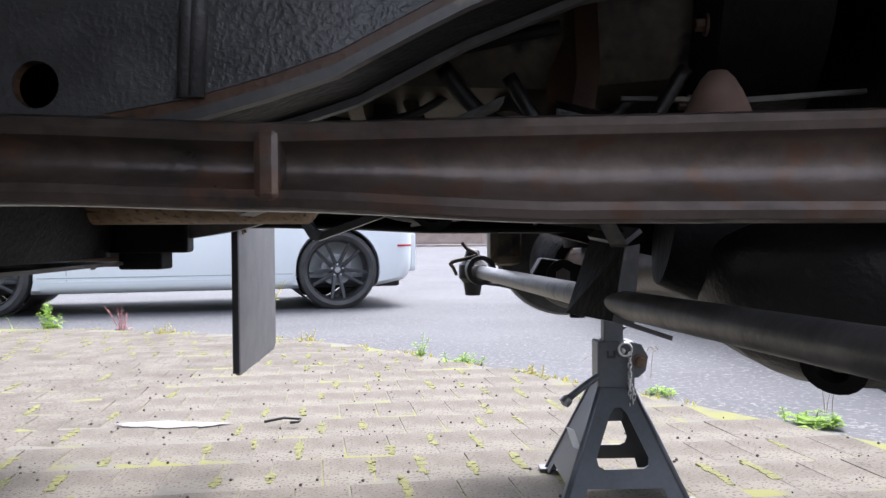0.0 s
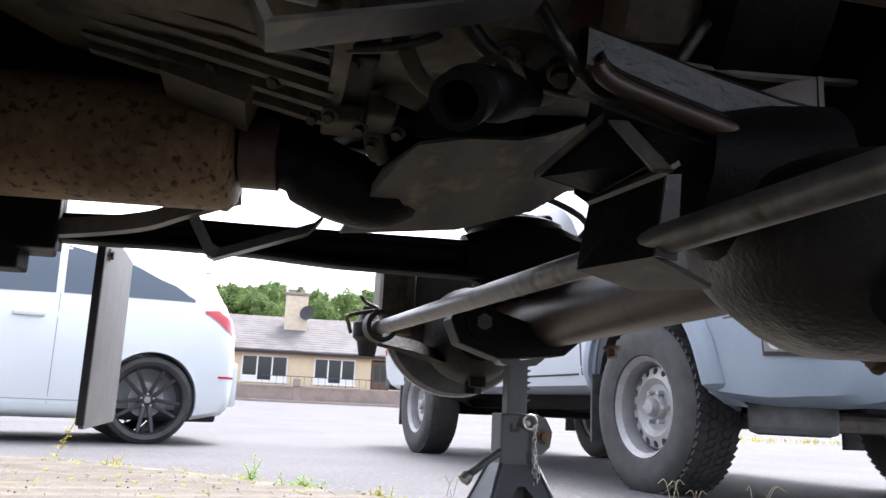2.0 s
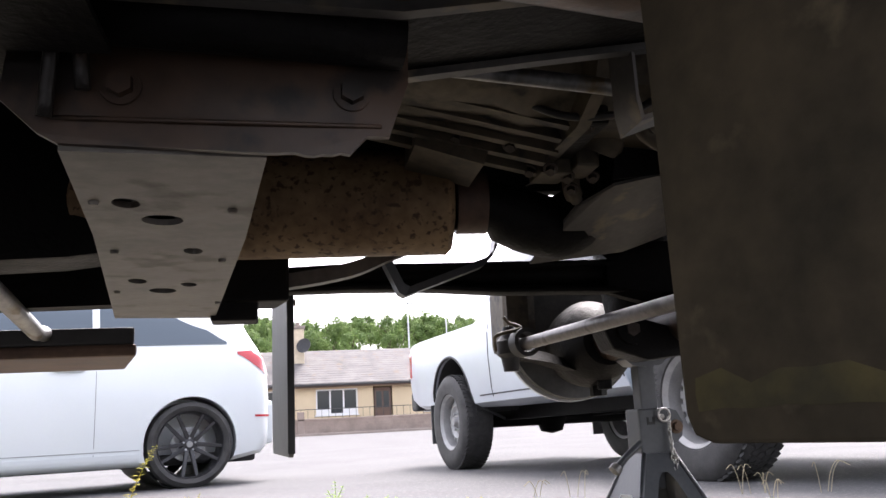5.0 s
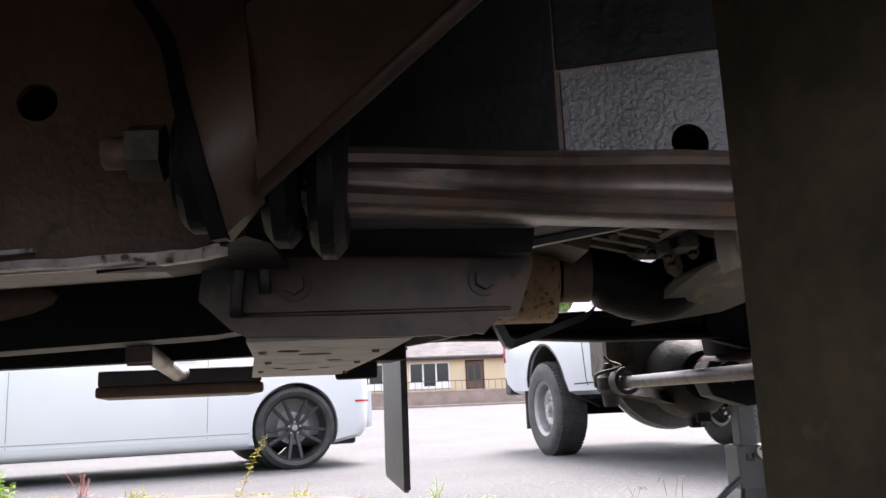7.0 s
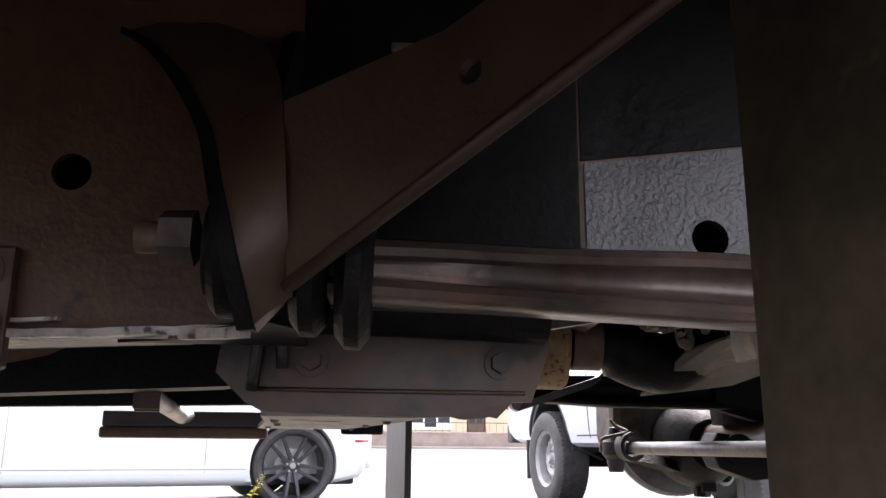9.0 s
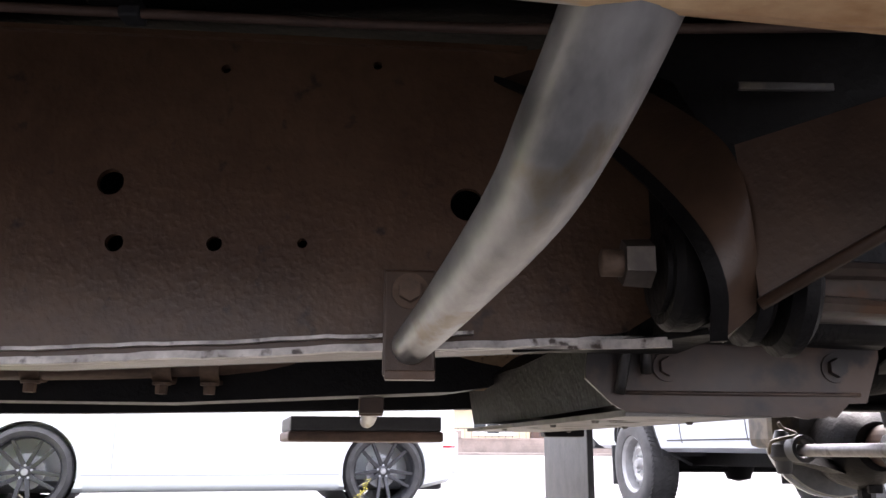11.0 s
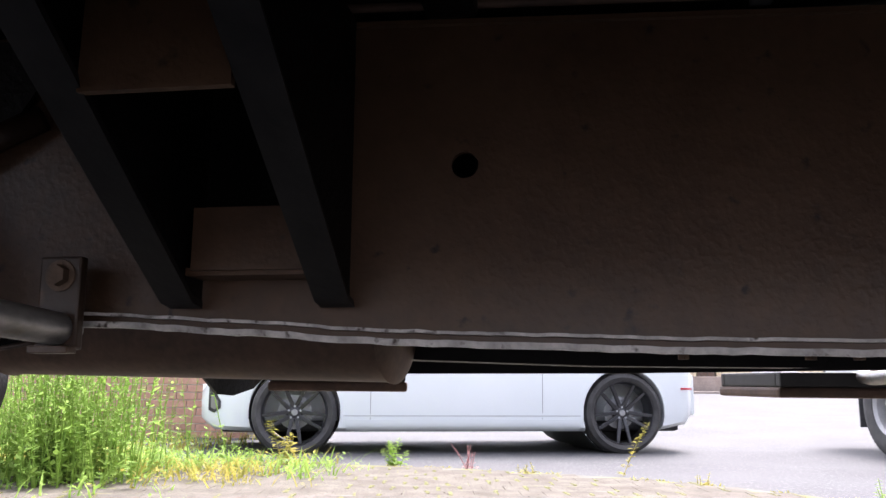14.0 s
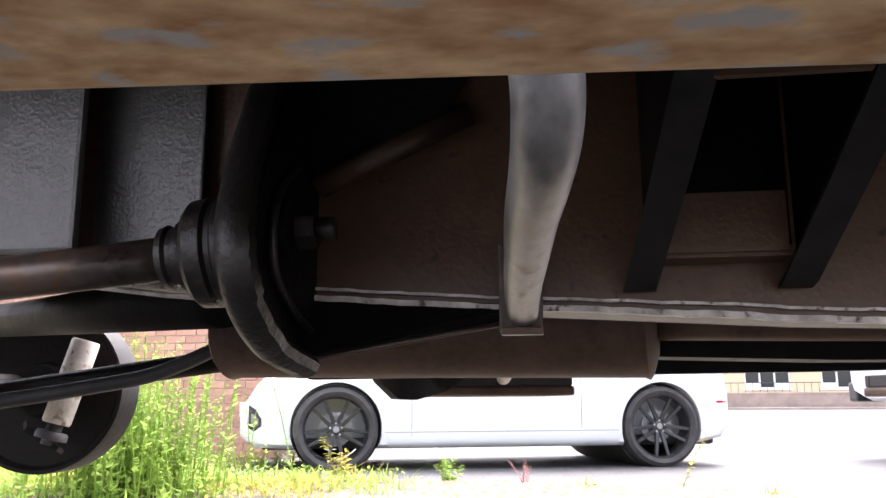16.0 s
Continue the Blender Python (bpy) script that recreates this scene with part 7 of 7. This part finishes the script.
for k in range(1900):
    x = rng.uniform(-6.2, -2.8)
    y = rng.gauss(3.9, 0.45) if rng.random() < 0.75 else rng.uniform(4.2, 7.0)
    if x > -4.3 and (y > 4.55 or rng.random() < (x + 4.1) * 0.75):
        continue
    patch = low if math.sin(x * 5.1) + math.sin(y * 4.3 + x * 2) + rng.uniform(-0.8, 0.8) > 0.2 else low_green
    p = Vector((x, y, ground_z(y) - 0.02))
    for j in range(3):
        blade(patch, p + Vector((rng.gauss(0, 0.03), rng.gauss(0, 0.03), 0)), rng.uniform(0.03, 0.13), rng.uniform(0.3, 1.4), rng.uniform(0, 6.28), rng.uniform(0.003, 0.007))
    for j in range(5):
        leaf_at(patch, p + Vector((rng.gauss(0, 0.03), rng.gauss(0, 0.03), rng.uniform(0.01, 0.09))), rng.uniform(0.015, 0.045), rng)
solid("low_weeds", low_green, LEAF, "low green weeds and grass", "weeds", kind="stuff")
solid("low_weeds", low, LEAFY, "low yellow-green weeds and grass", "weeds", kind="stuff")
verge = bmesh.new()
for k in range(900):
    x, y = rng.uniform(6.5, 22.0), rng.gauss(12.4, 0.35)
    blade(verge, Vector((x, y, ground_z(y) - 0.02)), rng.uniform(0.03, 0.10), rng.uniform(0.3, 1.2), rng.uniform(0, 6.28), rng.uniform(0.006, 0.016))
solid("verge_grass", verge, LEAFY, "rough yellow-green grass verge across the yard", "grass", kind="stuff")
tuft = bmesh.new()
for k in range(420):
    x = rng.uniform(-3.6, 0.9)
    y = edge_y(x) + rng.gauss(0.0, 0.02)
    if math.sin(x * 9) + math.sin(x * 23 + 1) < 0.1:
        continue
    p = Vector((x, y, ground_z(y) - 0.012))
    for j in range(3):
        blade(tuft, p + Vector((rng.gauss(0, 0.02), rng.gauss(0, 0.015), 0)), rng.uniform(0.006, 0.026), rng.uniform(0.3, 1.5), rng.uniform(0, 6.28), rng.uniform(0.002, 0.005))
solid("edge_grass", tuft, LEAFY, "thin yellow-green grass along the paving edge", "grass", kind="stuff")

# ---------------------------------------------------------------- litter on the paving
bm = bmesh.new()
rng = random.Random(17)
ring = [bm.verts.new((-1.03 + 0.15 * math.cos(a) * rng.uniform(0.75, 1.1), 1.80 + 0.035 * math.sin(a) * rng.uniform(0.6, 1.2), -0.0055)) for a in [2 * math.pi * k / 28 for k in range(28)]]
bm.faces.new(ring)
solid("paint_spill", bm, SPILL, "dried white spill on the paving", "spill")
solid("twig", tube([(-0.785, 1.772, 0.006), (-0.74, 1.79, 0.012), (-0.695, 1.784, 0.010), (-0.70, 1.772, 0.006), (-0.72, 1.768, 0.005)], 0.0035, 8), PLASTIC, "bent black cable tie end on the paving", "cable tie")

# ---------------------------------------------------------------- block paving
paving = thing("paving", "buff concrete block paving with mossy joints", "paving", kind="structure")
bed = bmesh.new()
bx = [-12, -8, -5] + [-4 + 0.1 * i for i in range(57)]
lo, hi = [], []
for x in bx:
    y1 = edge_y(x)
    col = [bed.verts.new((x, y, ground_z(y) - 0.0014)) for y in (0.25, 0.6, 1.2)] if y1 > 1.25 else [bed.verts.new((x, min(y, y1 - 0.01 * (3 - i)), -0.0014)) for i, y in enumerate((0.25, 0.6, 1.2))]
    if y1 > 1.25:
        col += [bed.verts.new((x, 1.2 + (y1 - 1.2) * f, ground_z(1.2 + (y1 - 1.2) * f) - 0.0014)) for f in (0.33, 0.67, 1.0)]
    else:
        col += [bed.verts.new((x, y1 + 0.001 * i, -0.0014)) for i in range(3)]
    lo.append(col)
for a, b in zip(lo, lo[1:]):
    for i in range(5):
        bed.faces.new((a[i], b[i], b[i + 1], a[i + 1]))
part("joint_bed", bed, BED, paving)
# added near-side ground, never in view, keeps bounced light off the rail
solid("driveway", box(-9, 7, -4.0, 0.25, -0.2, -0.004), UNSEEN_GROUND, "unseen dark grey ground that dims the bounced light", "drive", kind="structure")
block = box(-0.0490, 0.0490, -0.0990, 0.0990, -0.06, 0, 0.0025)
block_me = bpy.data.meshes.new("paving_block")
block.to_mesh(block_me)
block.free()
block_me.materials.append(BRICKP)
rest = bmesh.new()
c, s = math.cos(radians(10.5)), math.sin(radians(10.5))
rng = random.Random(5)
made = 0
moss = bmesh.new()
mrng = random.Random(31)
for j in range(-4, 31):
    for i in range(-52, 32):
        u, v = i * 0.1 + (0.05 if j % 2 else 0), j * 0.2
        x, y = c * u - s * v - 0.3, s * u + c * v + 0.2
        if y < 0.3 or y > edge_y(x) - 0.07 or x < -5 or x > 1.4:
            continue
        z = ground_z(y) + rng.uniform(-0.0006, 0.0008)
        wild = math.sin(i * 0.31 + 1.0) + math.sin(j * 0.5 + i * 0.17)
        if mrng.random() < 0.40 + 0.16 * wild:
            a0 = mrng.uniform(-0.095, 0.02)
            a1 = a0 + mrng.uniform(0.06, 0.14)
            n = 8
            for q in range(n):
                va = a0 + (a1 - a0) * q / n
                w, off = mrng.uniform(0.003, 0.011), mrng.uniform(-0.004, 0.004)
                add_box(moss, 0.05 + off - w, 0.05 + off + w, va, va + (a1 - a0) / n * 1.35, -0.01, mrng.uniform(0.0004, 0.0014), 0, pose(x, y, z, 0, 0, 10.5))
        tilt = (rng.uniform(-0.25, 0.25), rng.uniform(-0.25, 0.25), 10.5 + rng.uniform(-0.4, 0.4))
        if -1.25 < x < 0.5 and 1.15 < y < 2.75 and made < 300:
            o = new("paving_block", block_me)
            o.parent = paving
            o.matrix_basis = pose(x, y, z, *tilt)
            made += 1
        else:
            add_box(rest, -0.0490, 0.0490, -0.0990, 0.0990, -0.06, 0, 0, pose(x, y, z, *tilt))
tagged(part("paving_block_rest", rest, BRICKP, paving), kind="stuff")
tagged(part("joint_moss", moss, MOSS, paving, "yellow-green moss in the joints"), kind="stuff")
grit = bmesh.new()
for k in range(1300):
    x, y = rng.uniform(-2.5, 1.0), rng.uniform(1.0, 3.2)
    if y > edge_y(x):
        continue
    r = rng.choice([0.001, 0.0015, 0.002, 0.0035])
    bmesh.ops.create_icosphere(grit, subdivisions=0 if r < 0.003 else 1, radius=r, matrix=Matrix.Translation((x, y, ground_z(y) + r * 0.4)))
solid("grit", grit, SOIL, "scattered dark grit and crumbs of soil", "grit", kind="stuff")
